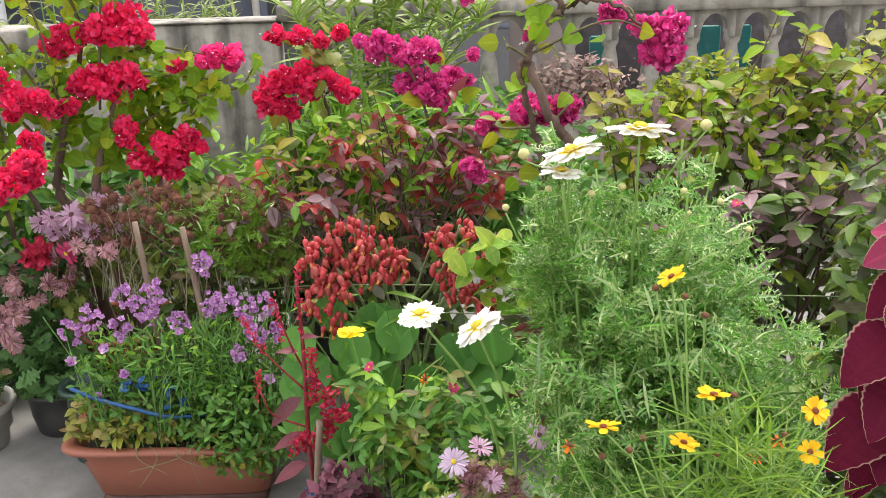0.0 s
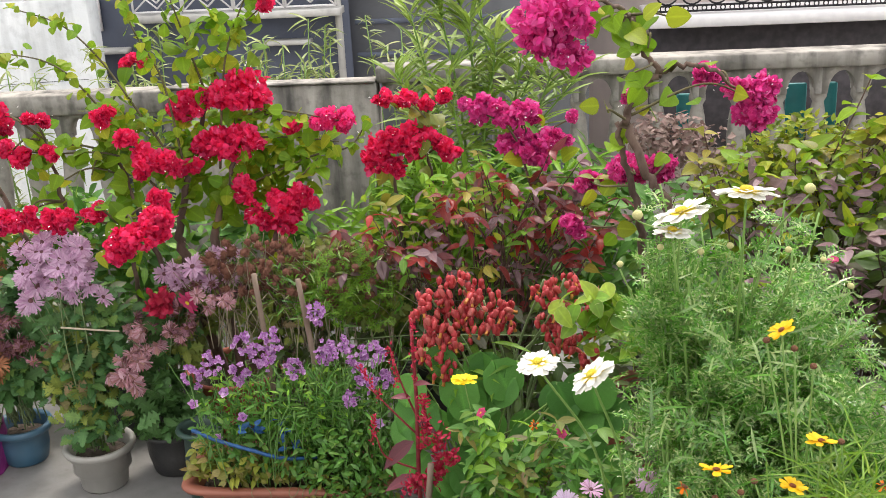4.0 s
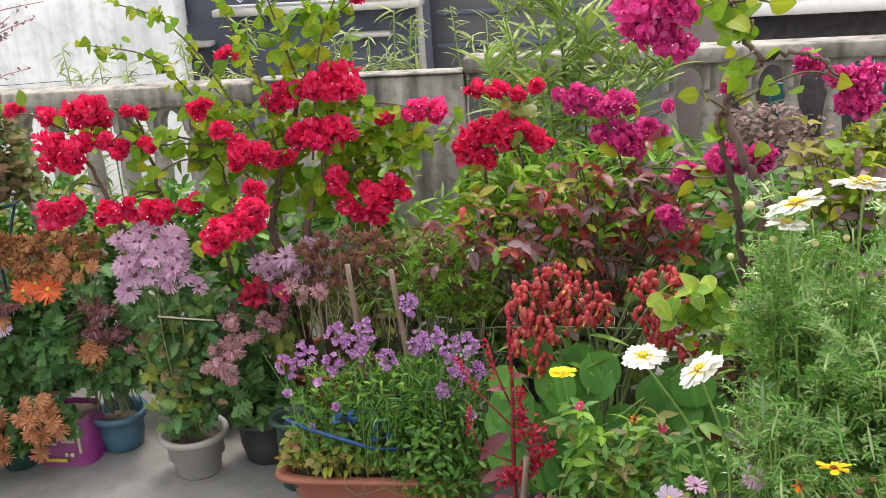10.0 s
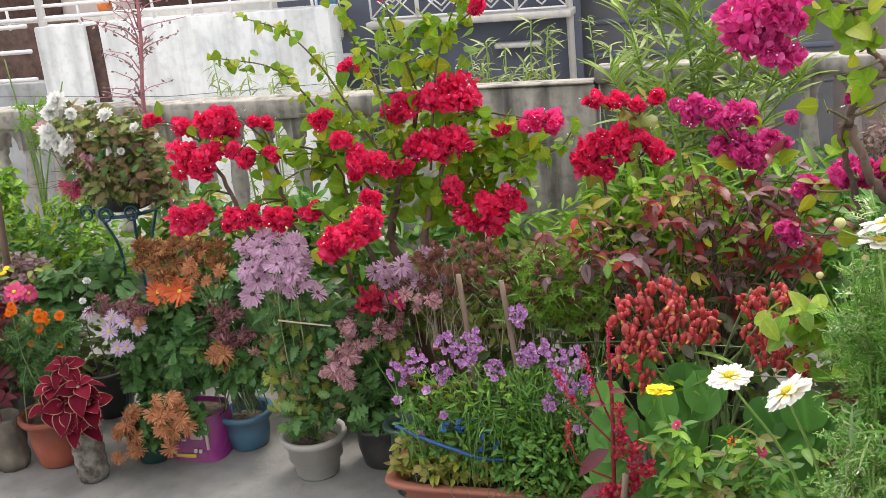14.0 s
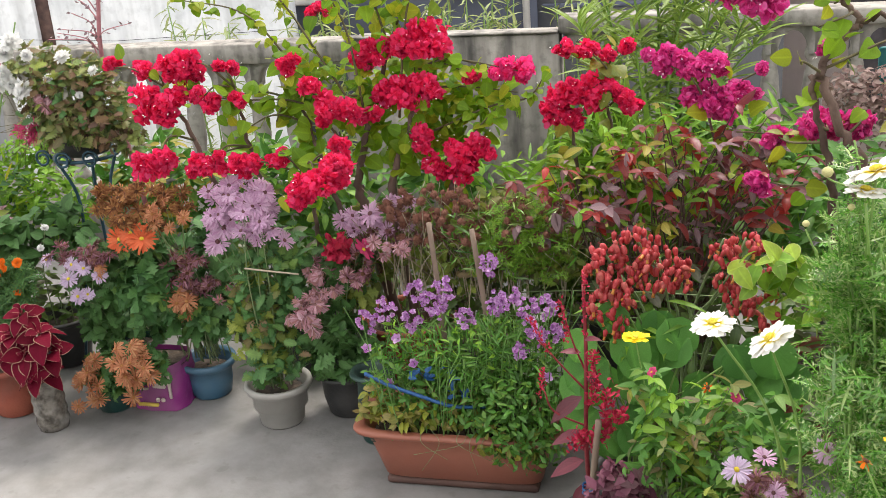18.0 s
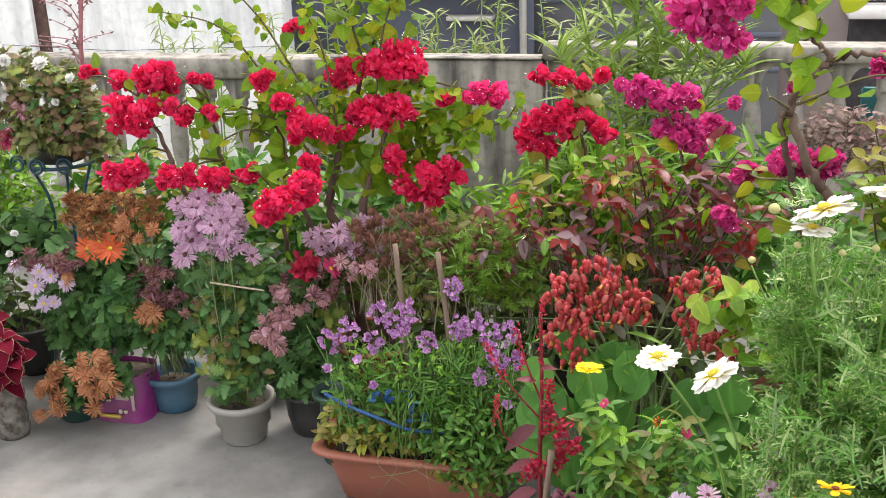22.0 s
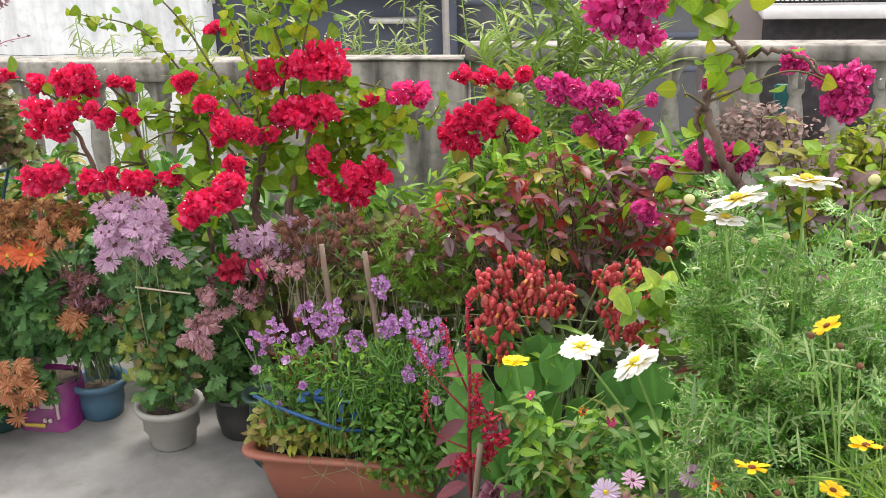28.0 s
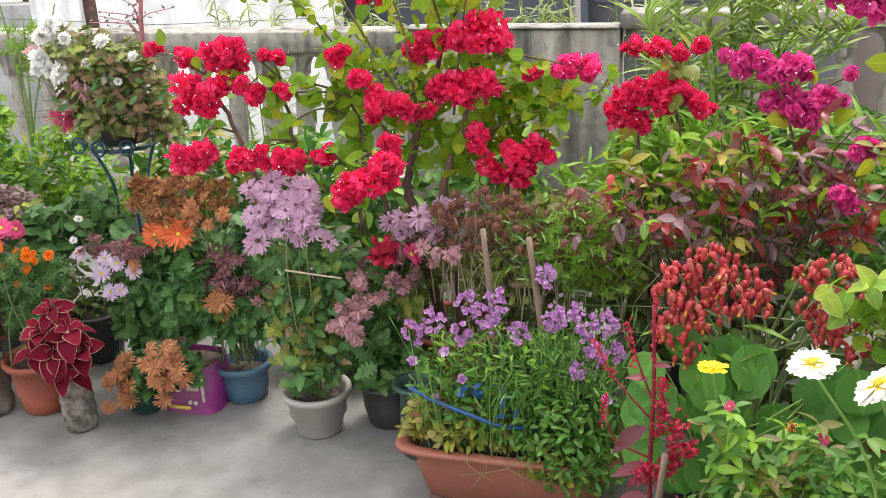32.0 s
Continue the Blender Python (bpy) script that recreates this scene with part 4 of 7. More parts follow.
def blue_house():
    h = thing("blue_house", (-1.6, 10.5, -3.3), "blue-grey house with a white balcony grille and ledges", "house")
    g = Geo()
    box(g, -4.2, -1.1, 10.0, 10.4, -3.3, 5.5)
    part("wall", g, M_BLUEGREY, h, smooth=False)
    g = Geo()
    box(g, -1.1, 1.2, 10.15, 10.4, -3.3, 5.5)
    part("wall", g, M_DARKGREY, h, "dark grey side wall with faint bands", smooth=False)
    for z in (-0.1, 0.22, 0.54, 0.86):
        g = Geo()
        box(g, -1.05, 1.2, 10.12, 10.15, z, z + 0.05, 0.006)
        part("band", g, M_BLUEGREY, h, smooth=False)
    g = Geo()
    box(g, -3.15, -1.12, 9.72, 10.0, 0.68, 0.75, 0.008)
    part("balcony_slab", g, M_LEDGE, h, "pale balcony slab edge", smooth=False)
    for x in (-3.1, -2.61, -2.12, -1.63):
        grille_panel(h, x, x + 0.47, 9.76, 0.78, 1.2)
    for x0, x1, z in ((-3.8, -3.25, 0.39), (-1.9, -1.45, 0.41)):
        g = Geo()
        box(g, x0, x1, 9.82, 10.0, z, z + 0.045, 0.008)
        part("ledge", g, M_LEDGE, h, smooth=False)
    w = Geo()
    box(w, -3.74, -3.52, 9.97, 9.99, 0.62, 1.3)
    win = part("window", w, M_GLASS, h, "blue window glass", smooth=False)
    for x in (-3.75, -3.63, -3.51):
        g = Geo()
        box(g, x - 0.012, x + 0.012, 9.95, 9.975, 0.6, 1.3)
        part("frame_bar", g, M_WHITEPAINT, win, smooth=False)
    g = Geo()
    box(g, -3.75, -3.51, 9.951, 9.97, 0.8, 0.825)
    part("frame_bar", g, M_WHITEPAINT, win, smooth=False)
    g = Geo()
    tube(g, [(-1.17, 9.93, -1.0), (-1.17, 9.93, 3.0)], 0.035, sides=10)
    part("drain_pipe", g, M_LEDGE, h, "pale vertical drain pipe")


blue_house()


def right_house():
    h = thing("balcony_house", (2.8, 10.6, -3.3), "white house with a dark veranda and black scroll grille", "house")
    g = Geo()
    box(g, 1.2, 7.5, 10.9, 11.2, -3.3, 5.5)
    part("wall", g, M_PINKWALL, h, smooth=False)
    # no real opening: a solid block, with the shade under the balcony in its colour
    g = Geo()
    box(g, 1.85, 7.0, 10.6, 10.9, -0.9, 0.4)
    part("veranda_recess", g, M_DARK, h, "solid dark block, its colour painted as the shade of a veranda opening", smooth=False)
    g = Geo()
    box(g, 1.75, 7.2, 9.95, 10.9, 0.41, 0.53, 0.01)
    part("balcony_slab", g, M_WHITEPAINT, h, "white balcony slab", smooth=False)
    for z in (0.55, 0.6, 1.25):
        g = Geo()
        box(g, 1.8, 7.1, 10.0, 10.03, z, z + 0.016)
        part("grille_rail", g, M_BLACKIRON, h, smooth=False)
    ring = Geo()
    loop = [(0.1 * math.cos(2 * math.pi * i / 18), 0, 0.1 * math.sin(2 * math.pi * i / 18)) for i in range(19)]
    tube(ring, loop, 0.009, sides=5)
    rm = ring.mesh("grille_scroll")
    rm.materials.append(M_BLACKIRON)
    small = Geo()
    tube(small, [(0.022 * math.cos(2 * math.pi * i / 12), 0, 0.022 * math.sin(2 * math.pi * i / 12)) for i in range(13)], 0.006, sides=4)
    sm = small.mesh("grille_scroll")
    sm.materials.append(M_BLACKIRON)
    for i in range(22):
        part("grille_scroll", rm, None, h, at=Matrix.Translation((1.92 + 0.23 * i, 10.01, 0.72)))
    for i in range(60):
        part("grille_scroll", sm, None, h, at=Matrix.Translation((1.84 + 0.085 * i, 10.01, 0.583)))


right_house()


# ---- plant builders ----
def bougainvillea(name, label, base, pot, trunks, clusters, bract, leaf_mat, per_branch=9, leaf=(0.04, 0.064), density=1.0, extra=(), arches=(), hot=()):
    """Woody stems, arching branches, heart-shaped leaves and dense bract clusters (x, y, z, radius)."""
    th = thing(name, (base[0], base[1], 0), label, "plant", "bougainvillea shrubs")
    round_pot(th, (base[0], base[1], 0), *pot)
    nodes = []
    for path, r0, r1 in trunks:
        c = curve(path, 7)
        c[1:-1] += RNG.normal(0, 0.004, (len(c) - 2, 3))
        g = Geo()
        tube(g, c, r0, r1, 8)
        part("trunk", g, M_BARK, th, "brown woody stem")
        nodes.append(c)
    spots = np.concatenate(nodes)
    twigs = []
    for path in arches:
        c = curve(path, 6)
        g = Geo()
        tube(g, c, 0.0045, 0.0018, 5)
        part("branch", g, M_TWIG, th)
        twigs += [c, c]
    for number, (x, y, z, r) in enumerate(list(clusters) + [(*e, 0.0) for e in extra]):
        r *= 1.08
        y -= 0.03
        tip = np.array([x, y, z])
        low = spots[spots[:, 2] < z + 0.02]
        low = low if len(low) else spots
        start = low[np.argmin(np.linalg.norm(low - tip, axis=1) - 0.25 * low[:, 2])]
        span = np.linalg.norm(tip - start)
        mid = (start + tip) / 2 + np.array([0, -0.02, 0.12 * span]) + RNG.normal(0, 0.015, 3)
        c = curve([start, mid, tip], 8)
        g = Geo()
        tube(g, c, 0.0045, 0.002, 5)
        part("branch", g, M_TWIG, th)
        twigs.append(c)
        if r <= 0:
            continue
        g = Geo()
        lumps = max(4, int(r / 0.0075))
        d = unit(RNG.normal(size=(lumps, 3)))
        cent = tip + d * r * np.array([0.9, 0.55, 0.66]) * RNG.random((lumps, 1)) ** 0.4
        count = int(density * (76 + 7600 * r * r * 1.6 / lumps * 0.62))
        for q in cent:
            rr = r * (0.22 + 0.3 * RNG.random())
            dd = unit(RNG.normal(size=(count, 3)))
            p = q + dd * rr * (0.55 + 0.45 * RNG.random((count, 1)))
            di = dd + RNG.normal(0, 0.55, (count, 3))
            g.put(S_BRACT, p - unit(di) * 0.009, di, RNG.normal(0, 0.6, (count, 3)) - 0.5 * dd, 0.012 + 0.011 * RNG.random(count))
        part("bloom", g, P_HOT if number in hot else bract, th)
        g = Geo()
        k = max(3, int(90 * r))
        dd = unit(RNG.normal(size=(k, 3)) + [0, -1.0, 0.3])
        g.put(S_SMALL, tip + dd * r * 0.98, dd, RNG.normal(size=(k, 3)), 0.008)
        part("floret", g, P_WHITE, th, "tiny cream true flowers")
    shapes = [blade(8, broad(0.86), fold, b, 0.008) for fold, b in ((0.12, 0.1), (0.24, 0.24), (0.35, 0.34))]
    meshes = []
    for s in shapes:
        g = Geo()
        g.add(*s)
        me = g.mesh("leaf")
        me.materials.append(leaf_mat)
        meshes.append(me)
    sprays = 2 * len(arches)
    for row, c in enumerate(twigs + [c[len(c) // 2 :] for c in nodes]):
        k = max(3, int(per_branch * (0.5 + np.linalg.norm(c[-1] - c[0]) / 0.3)))
        young = 0.62 if row < sprays else 1.0
        k = int(k * 1.25) if row < sprays else k
        for i in range(k):
            j = RNG.integers(1, len(c))
            p = c[j] + RNG.normal(0, 0.018 * young, 3)
            if RNG.random() < 0.8 and any(math.hypot(p[0] - b[0], p[2] - b[2]) < 1.1 * b[3] and p[1] < b[1] + b[3] for b in clusters):
                continue
            di = unit(RNG.normal(0, 1, 3) + np.array([0, -0.45, -0.35]))
            up = unit(np.array([0, -0.55, 0.75]) + RNG.normal(0, 0.4, 3))
            x = unit(np.cross(di, up))
            z = np.cross(x, di)
            s = young * (leaf[0] + (leaf[1] - leaf[0]) * RNG.random())
            m = Matrix((( *(x * s)[:1], di[0] * s, z[0] * s, p[0]), (x[1] * s, di[1] * s, z[1] * s, p[1]), (x[2] * s, di[2] * s, z[2] * s, p[2]), (0, 0, 0, 1)))
            part("leaf", meshes[RNG.integers(3)], None, th, at=m)
    return th


LEAF_MESHES = {}


def leaf_objects(th, mat, shape, places, name="leaf", label=""):
    """Large leaves as pieces of their own: (position, direction, up, size)."""
    key = (mat.name, id(shape), name)
    if key not in LEAF_MESHES:
        g = Geo()
        g.add(*shape)
        me = g.mesh(name)
        me.materials.append(mat)
        LEAF_MESHES[key] = me
    me = LEAF_MESHES[key]
    for p, di, up, s in places:
        di, up = unit(di), unit(up)
        x = unit(np.cross(di, up))
        z = np.cross(x, di)
        m = Matrix(((x[0] * s, di[0] * s, z[0] * s, p[0]), (x[1] * s, di[1] * s, z[1] * s, p[1]), (x[2] * s, di[2] * s, z[2] * s, p[2]), (0, 0, 0, 1)))
        part(name, me, None, th, label, at=m)


def stems_to(th, base, tips, r=0.0022, mat=None, spread=0.04, name="stem", lean=0.5):
    for t in tips:
        b = np.array(base) + [RNG.normal(0, spread), RNG.normal(0, spread), 0]
        g = Geo()
        tube(g, stalk(b, t, lean), r * 1.3, r * 0.7, 5)
        part(name, g, mat or M_GREENSTEM, th)


def leaves(th, blobs, shape, size, mat, droop=0.1, limit=0, label=""):
    """Leaves in blobs; the nearest ones as pieces of their own, the rest joined."""
    a = leaf_spots(blobs, size, droop)
    a = a[np.argsort(a[:, 1])]
    if limit:
        leaf_objects(th, mat, shape, [(r[:3], r[3:6], r[6:9], r[9]) for r in a[:limit]], "leaf", label)
    a = a[limit:]
    if len(a):
        part("foliage", Geo().put(shape, a[:, :3], a[:, 3:6], a[:, 6:9], a[:, 9]), mat, th, label)


def twiggy(th, base, blobs, per, shape, size, mats, stem_mat, droop=0.4, reach=0.12, r=0.003, spread=0.03, rise=0.0):
    """Twigs that rise from base into the blobs, each with leaves round its last stretch."""
    for (cx, cy, cz), rad, count in blobs:
        p = in_ball(count, 0.2)[0]
        for tip in np.array([cx, cy, cz]) + p * np.asarray(rad):
            foot = np.clip(RNG.normal(0, spread, 3) * [1, 0.5, 0] + [0.5 * (tip[0] - base[0]) * min(1, spread * 6), 0, 0], -0.11, 0.11)
            c = stalk(np.array(base) + foot, tip, 0.5, 0.03, 8)
            tw = Geo()
            tube(tw, c, r * 1.6, r * 0.6, 5)
            part("twig", tw, stem_mat, th)
            ax = unit(c[-1] - c[-3])
            places = []
            m = mats[RNG.choice(len(mats), p=np.array([w for _, w in mats]) / sum(w for _, w in mats))][0]
            for i in range(per):
                t = 1 - reach / max(0.15, np.linalg.norm(c[-1] - c[0])) * RNG.random() if i > 2 else 1.0
                k = t * (len(c) - 1)
                j = min(int(k), len(c) - 2)
                q = c[j] + (c[j + 1] - c[j]) * (k - j)
                a = 2.4 * i + RNG.normal(0, 0.4)
                side = unit(np.array([math.cos(a), math.sin(a), 0.0]))
                di = side + ax * (0.6 if i < 3 else 0.1) + [0, 0, rise * RNG.random() - droop * RNG.random() * 1.6]
                places.append((q, di, np.array([0, -0.25, 1.0]) + side * 0.25 + RNG.normal(0, 0.3, 3), size[0] + (size[1] - size[0]) * RNG.random()))
            leaf_objects(th, m, shape, places)


def mum(name, label, base, pot, blobs, leaf_mat, heads, shape=S_LOBED, size=(0.05, 0.08), soil=0.15, stem_mat=None, droop=0.15, category="plant", group="potted chrysanthemums", extra_leaves=(), limit=64):
    """A potted bushy plant: pot, leaves in blobs, and flower heads (kind, positions, radius, spread of radius)."""
    th = thing(name, (base[0], base[1], 0), label, category, group)
    if pot:
        pot(th, (base[0], base[1], 0))
    blobs = [(c, r, int(k * 1.6)) for c, r, k in blobs]
    leaves(th, blobs, shape, size, leaf_mat, droop, 0 if shape is S_FEATHER or shape is S_SMALL else limit)
    for b2, s2, z2, m2 in extra_leaves:
        leaves(th, b2, s2, z2, m2, droop, 0)
    tips = [b[0] for b in blobs]
    for kind, pts, r, var in heads:
        for p in np.asarray(pts).reshape(-1, 3):
            flower(th, kind, p, r * (1 + RNG.normal(0, var)), (0.05, -0.3, 1.0) if kind == "yellow" else None)
            if RNG.random() < 0.35:
                tips.append(p - [0, 0, 0.3 * r])
    stems_to(th, (base[0], base[1], soil), tips, 0.002, stem_mat or M_PALESTEM)
    return th


def pot_of(*a, **k):
    return lambda th, at: round_pot(th, at, *a, **k)


def bag_of(*a, **k):
    return lambda th, at: grow_bag(th, at, *a, **k)


# ---- front row, along the wall ----
mauve_pts = scatter((-0.81, 2.6, 0.79), (0.135, 0.09, 0.115), 46, 0.4)
mauve = mum("chrysanthemum", "tall mauve chrysanthemum in a pale grey plastic pot", (-0.8, 2.645), pot_of(0.106, 0.076, 0.155, M_GREYPOT, rim=0.012, lip=0.03, step=0.007),
    [((-0.78, 2.66, 0.6), (0.15, 0.12, 0.16), 130), ((-0.8, 2.64, 0.4), (0.13, 0.1, 0.13), 80), ((-0.79, 2.62, 0.24), (0.12, 0.1, 0.09), 60), ((-0.66, 2.62, 0.55), (0.06, 0.06, 0.1), 26)], L_MUM,
    [("mauve", mauve_pts, 0.032, 0.12), ("mauve", scatter((-0.8, 2.55, 0.8), (0.12, 0.03, 0.1), 7), 0.03, 0.1), ("mauve", [(-0.68, 2.58, 0.69), (-0.93, 2.58, 0.66), (-0.9, 2.56, 0.69)], 0.034, 0.1), ("purpledry", scatter((-0.9, 2.62, 0.45), (0.06, 0.05, 0.08), 5), 0.026, 0.2)], size=(0.035, 0.065), extra_leaves=[([((-0.8, 2.62, 0.45), (0.13, 0.09, 0.2), 110), ((-0.8, 2.6, 0.34), (0.17, 0.08, 0.14), 70)], S_LOBED, (0.035, 0.065), L_MUMOLD), ([((-0.79, 2.59, 0.36), (0.16, 0.07, 0.15), 60), ((-0.79, 2.57, 0.53), (0.15, 0.05, 0.13), 60)], S_LOBED, (0.035, 0.06), L_MUM)])
mum("chrysanthemum", "mauve chrysanthemum with drooping blooms behind the planter", (-0.5, 2.98), pot_of(0.12, 0.09, 0.2, M_BLACKPOT),
    [((-0.45, 2.85, 0.6), (0.16, 0.1, 0.14), 70)], L_MUMOLD,
    [("mauve", [(-0.48, 2.68, 0.74), (-0.41, 2.66, 0.755), (-0.33, 2.68, 0.765), (-0.3, 2.7, 0.78), (-0.36, 2.72, 0.77), (-0.52, 2.7, 0.72)], 0.036, 0.1), ("mauve", scatter((-0.42, 2.7, 0.7), (0.14, 0.04, 0.03), 6), 0.03, 0.1), ("purpledry", scatter((-0.38, 2.72, 0.66), (0.15, 0.05, 0.05), 16), 0.026, 0.2)])
mum("chrysanthemum", "fading dusky pink chrysanthemum in a black plastic pot", (-0.58, 2.75), pot_of(0.11, 0.08, 0.165, M_BLACKPOT),
    [((-0.57, 2.66, 0.29), (0.13, 0.1, 0.13), 130), ((-0.55, 2.7, 0.52), (0.12, 0.08, 0.13), 60)], L_MUMBLUE,
    [("dusky", scatter((-0.63, 2.6, 0.44), (0.075, 0.05, 0.07), 20, 0.3), 0.031, 0.12), ("dusky", scatter((-0.55, 2.62, 0.54), (0.1, 0.05, 0.05), 14, 0.3), 0.028, 0.15), ("purpledry", scatter((-0.5, 2.64, 0.58), (0.12, 0.05, 0.07), 14), 0.026, 0.2)], size=(0.05, 0.085))
red = mum("red_chrysanthemum", "small deep red bloom cluster among stems", (-0.5, 2.86), pot_of(0.1, 0.08, 0.18, M_BLACKPOT),
    [((-0.5, 2.72, 0.5), (0.08, 0.06, 0.14), 30)], L_MUMOLD, [("pinkzinnia", [(-0.42, 2.6, 0.66)], 0.03, 0.1)])
g = Geo()
for q in scatter((-0.5, 2.62, 0.65), (0.045, 0.02, 0.018), 4):
    g.put(S_BRACT, q + RNG.normal(0, 0.014, (40, 3)), RNG.normal(size=(40, 3)), RNG.normal(size=(40, 3)), 0.024)
part("bloom", g, P_CELOSIA, red)
mum("chrysanthemum", "lush chrysanthemum with rusty dry heads in a blue pot", (-1.145, 2.81), pot_of(0.094, 0.072, 0.142, M_BLUEPOT, lip=0.03),
    [((-1.26, 2.7, 0.45), (0.12, 0.09, 0.17), 150), ((-1.12, 2.76, 0.36), (0.14, 0.1, 0.12), 110), ((-1.3, 2.74, 0.62), (0.12, 0.09, 0.08), 50), ((-1.05, 2.78, 0.55), (0.12, 0.08, 0.14), 50)], L_MUM,
    [("orange", [(-1.315, 2.66, 0.655), (-1.225, 2.65, 0.66), (-1.268, 2.66, 0.678)], 0.05, 0.06), ("brown", scatter((-1.22, 2.7, 0.77), (0.19, 0.08, 0.085), 58, 0.3), 0.028, 0.15), ("tan", scatter((-1.15, 2.68, 0.42), (0.07, 0.04, 0.07), 14), 0.034, 0.12), ("purpledry", scatter((-1.09, 2.7, 0.52), (0.1, 0.05, 0.09), 34), 0.028, 0.15), ("tan", scatter((-1.12, 2.62, 0.77), (0.1, 0.03, 0.06), 9), 0.026, 0.1)], size=(0.06, 0.1))
mum("chrysanthemum", "low chrysanthemum with withered orange blooms in a small dark pot", (-1.46, 2.67), pot_of(0.075, 0.062, 0.11, M_GREENPOT, n=24),
    [((-1.4, 2.6, 0.17), (0.12, 0.08, 0.09), 80), ((-1.28, 2.62, 0.2), (0.09, 0.07, 0.08), 50)], L_MUM,
    [("tan", scatter((-1.28, 2.53, 0.25), (0.085, 0.05, 0.085), 17, 0.3), 0.034, 0.12), ("tan", scatter((-1.44, 2.53, 0.2), (0.06, 0.04, 0.06), 9, 0.3), 0.032, 0.12), ("tan", [(-1.29, 2.52, 0.125), (-1.42, 2.52, 0.11), (-1.52, 2.53, 0.07), (-1.46, 2.54, 0.09)], 0.032, 0.1)], size=(0.04, 0.07), soil=0.08)
mum("aster", "lilac and white asters with dry heads", (-1.46, 2.85), pot_of(0.11, 0.08, 0.19, M_GREENPOT),
    [((-1.47, 2.72, 0.42), (0.11, 0.08, 0.17), 100), ((-1.48, 2.76, 0.28), (0.12, 0.09, 0.1), 80), ((-1.45, 2.74, 0.55), (0.12, 0.08, 0.1), 50)], L_MUMBLUE,
    [("lilac", [(-1.6, 2.64, 0.58), (-1.5, 2.63, 0.57), (-1.4, 2.63, 0.53), (-1.46, 2.63, 0.46), (-1.5, 2.63, 0.45), (-1.53, 2.64, 0.51), (-1.45, 2.62, 0.56)], 0.028, 0.1), ("tan", [(-1.39, 2.63, 0.56), (-1.41, 2.63, 0.535)], 0.027, 0.1), ("purpledry", scatter((-1.48, 2.66, 0.6), (0.12, 0.05, 0.045), 28), 0.027, 0.15)], size=(0.04, 0.065), group="")


def coleus(name, label, base, holder, rosettes, mat, leaf, group="coleus plants"):
    th = thing(name, (base[0], base[1], 0), label, "coleus", group)
    holder(th, (base[0], base[1], 0))
    places = []
    tips = []
    for (x, y, z), s in rosettes:
        tips.append((x, y, z))
        for ring, count, rise, k in ((0, 4, 0.5, 0.5), (1, 4, 0.05, 0.8), (2, 4, -0.5, 1.0)):
            for i in range(count):
                a = 2 * math.pi * (i + 0.5 * ring) / count + RNG.normal(0, 0.3)
                d = np.array([math.cos(a), math.sin(a), rise + RNG.normal(0, 0.1)])
                places.append(((x + 0.01 * d[0], y + 0.01 * d[1], z - 0.012 * ring), d, np.array([0, -0.8, 0.9]) + RNG.normal(0, 0.3, 3) - d * 0.2, s * leaf * k * (0.9 + 0.2 * RNG.random())))
    leaf_objects(th, mat, S_TOOTH, places)
    stems_to(th, (base[0], base[1], 0.12), tips, 0.004, M_REDSTEM, 0.015)
    return th


coleus("coleus", "crimson coleus with pale leaf edges in a cut plastic bottle", (-1.615, 2.505), bag_of(0.056, 0.19, M_BOTTLE, "bottle", 0.05, 1.0, 4),
    [((-1.59, 2.44, 0.48), 0.8), ((-1.64, 2.43, 0.41), 0.95), ((-1.53, 2.42, 0.415), 1.0), ((-1.58, 2.4, 0.355), 1.0), ((-1.67, 2.42, 0.335), 0.9), ((-1.51, 2.43, 0.345), 0.95), ((-1.55, 2.4, 0.29), 0.95)], L_COLEUS, 0.088)
mum("marigold", "orange marigold plant with fine leaves in a red clay pot", (-1.825, 2.61), pot_of(0.112, 0.078, 0.2, M_TERRAPOT, lip=0.03),
    [((-1.83, 2.6, 0.42), (0.15, 0.1, 0.17), 260), ((-1.75, 2.58, 0.52), (0.13, 0.08, 0.09), 110)], L_MUM,
    [("marigold", scatter((-1.8, 2.54, 0.59), (0.11, 0.04, 0.06), 14), 0.0145, 0.15), ("marigold", [(-1.77, 2.52, 0.51), (-1.67, 2.54, 0.5), (-1.66, 2.56, 0.6), (-1.73, 2.54, 0.62)], 0.015, 0.1), ("pinkzinnia", [(-1.86, 2.6, 0.67)], 0.036, 0.1)], S_FEATHER, (0.05, 0.085), group="", category="flower")
am = mum("amaranth", "drooping dark red amaranth in a soil-filled plastic bag", (-1.99, 2.545), bag_of(0.062, 0.2, M_SACK, "bag", 0.16, 1.0, 7), [((-1.96, 2.52, 0.35), (0.09, 0.07, 0.1), 40), ((-1.96, 2.56, 0.6), (0.08, 0.05, 0.12), 30)], L_CELOSIA, [], S_OVATE, (0.05, 0.08), group="", stem_mat=M_REDSTEM)
g = Geo()
for q in curve([(-1.9, 2.5, 0.68), (-1.93, 2.48, 0.6), (-1.96, 2.47, 0.48), (-1.95, 2.47, 0.4)], 7):
    g.put(S_SMALL, q + RNG.normal(0, 0.014, (26, 3)), RNG.normal(size=(26, 3)), RNG.normal(size=(26, 3)), 0.022)
part("plume", g, P_PURPLEDRY, am, "drooping withered plum plume")
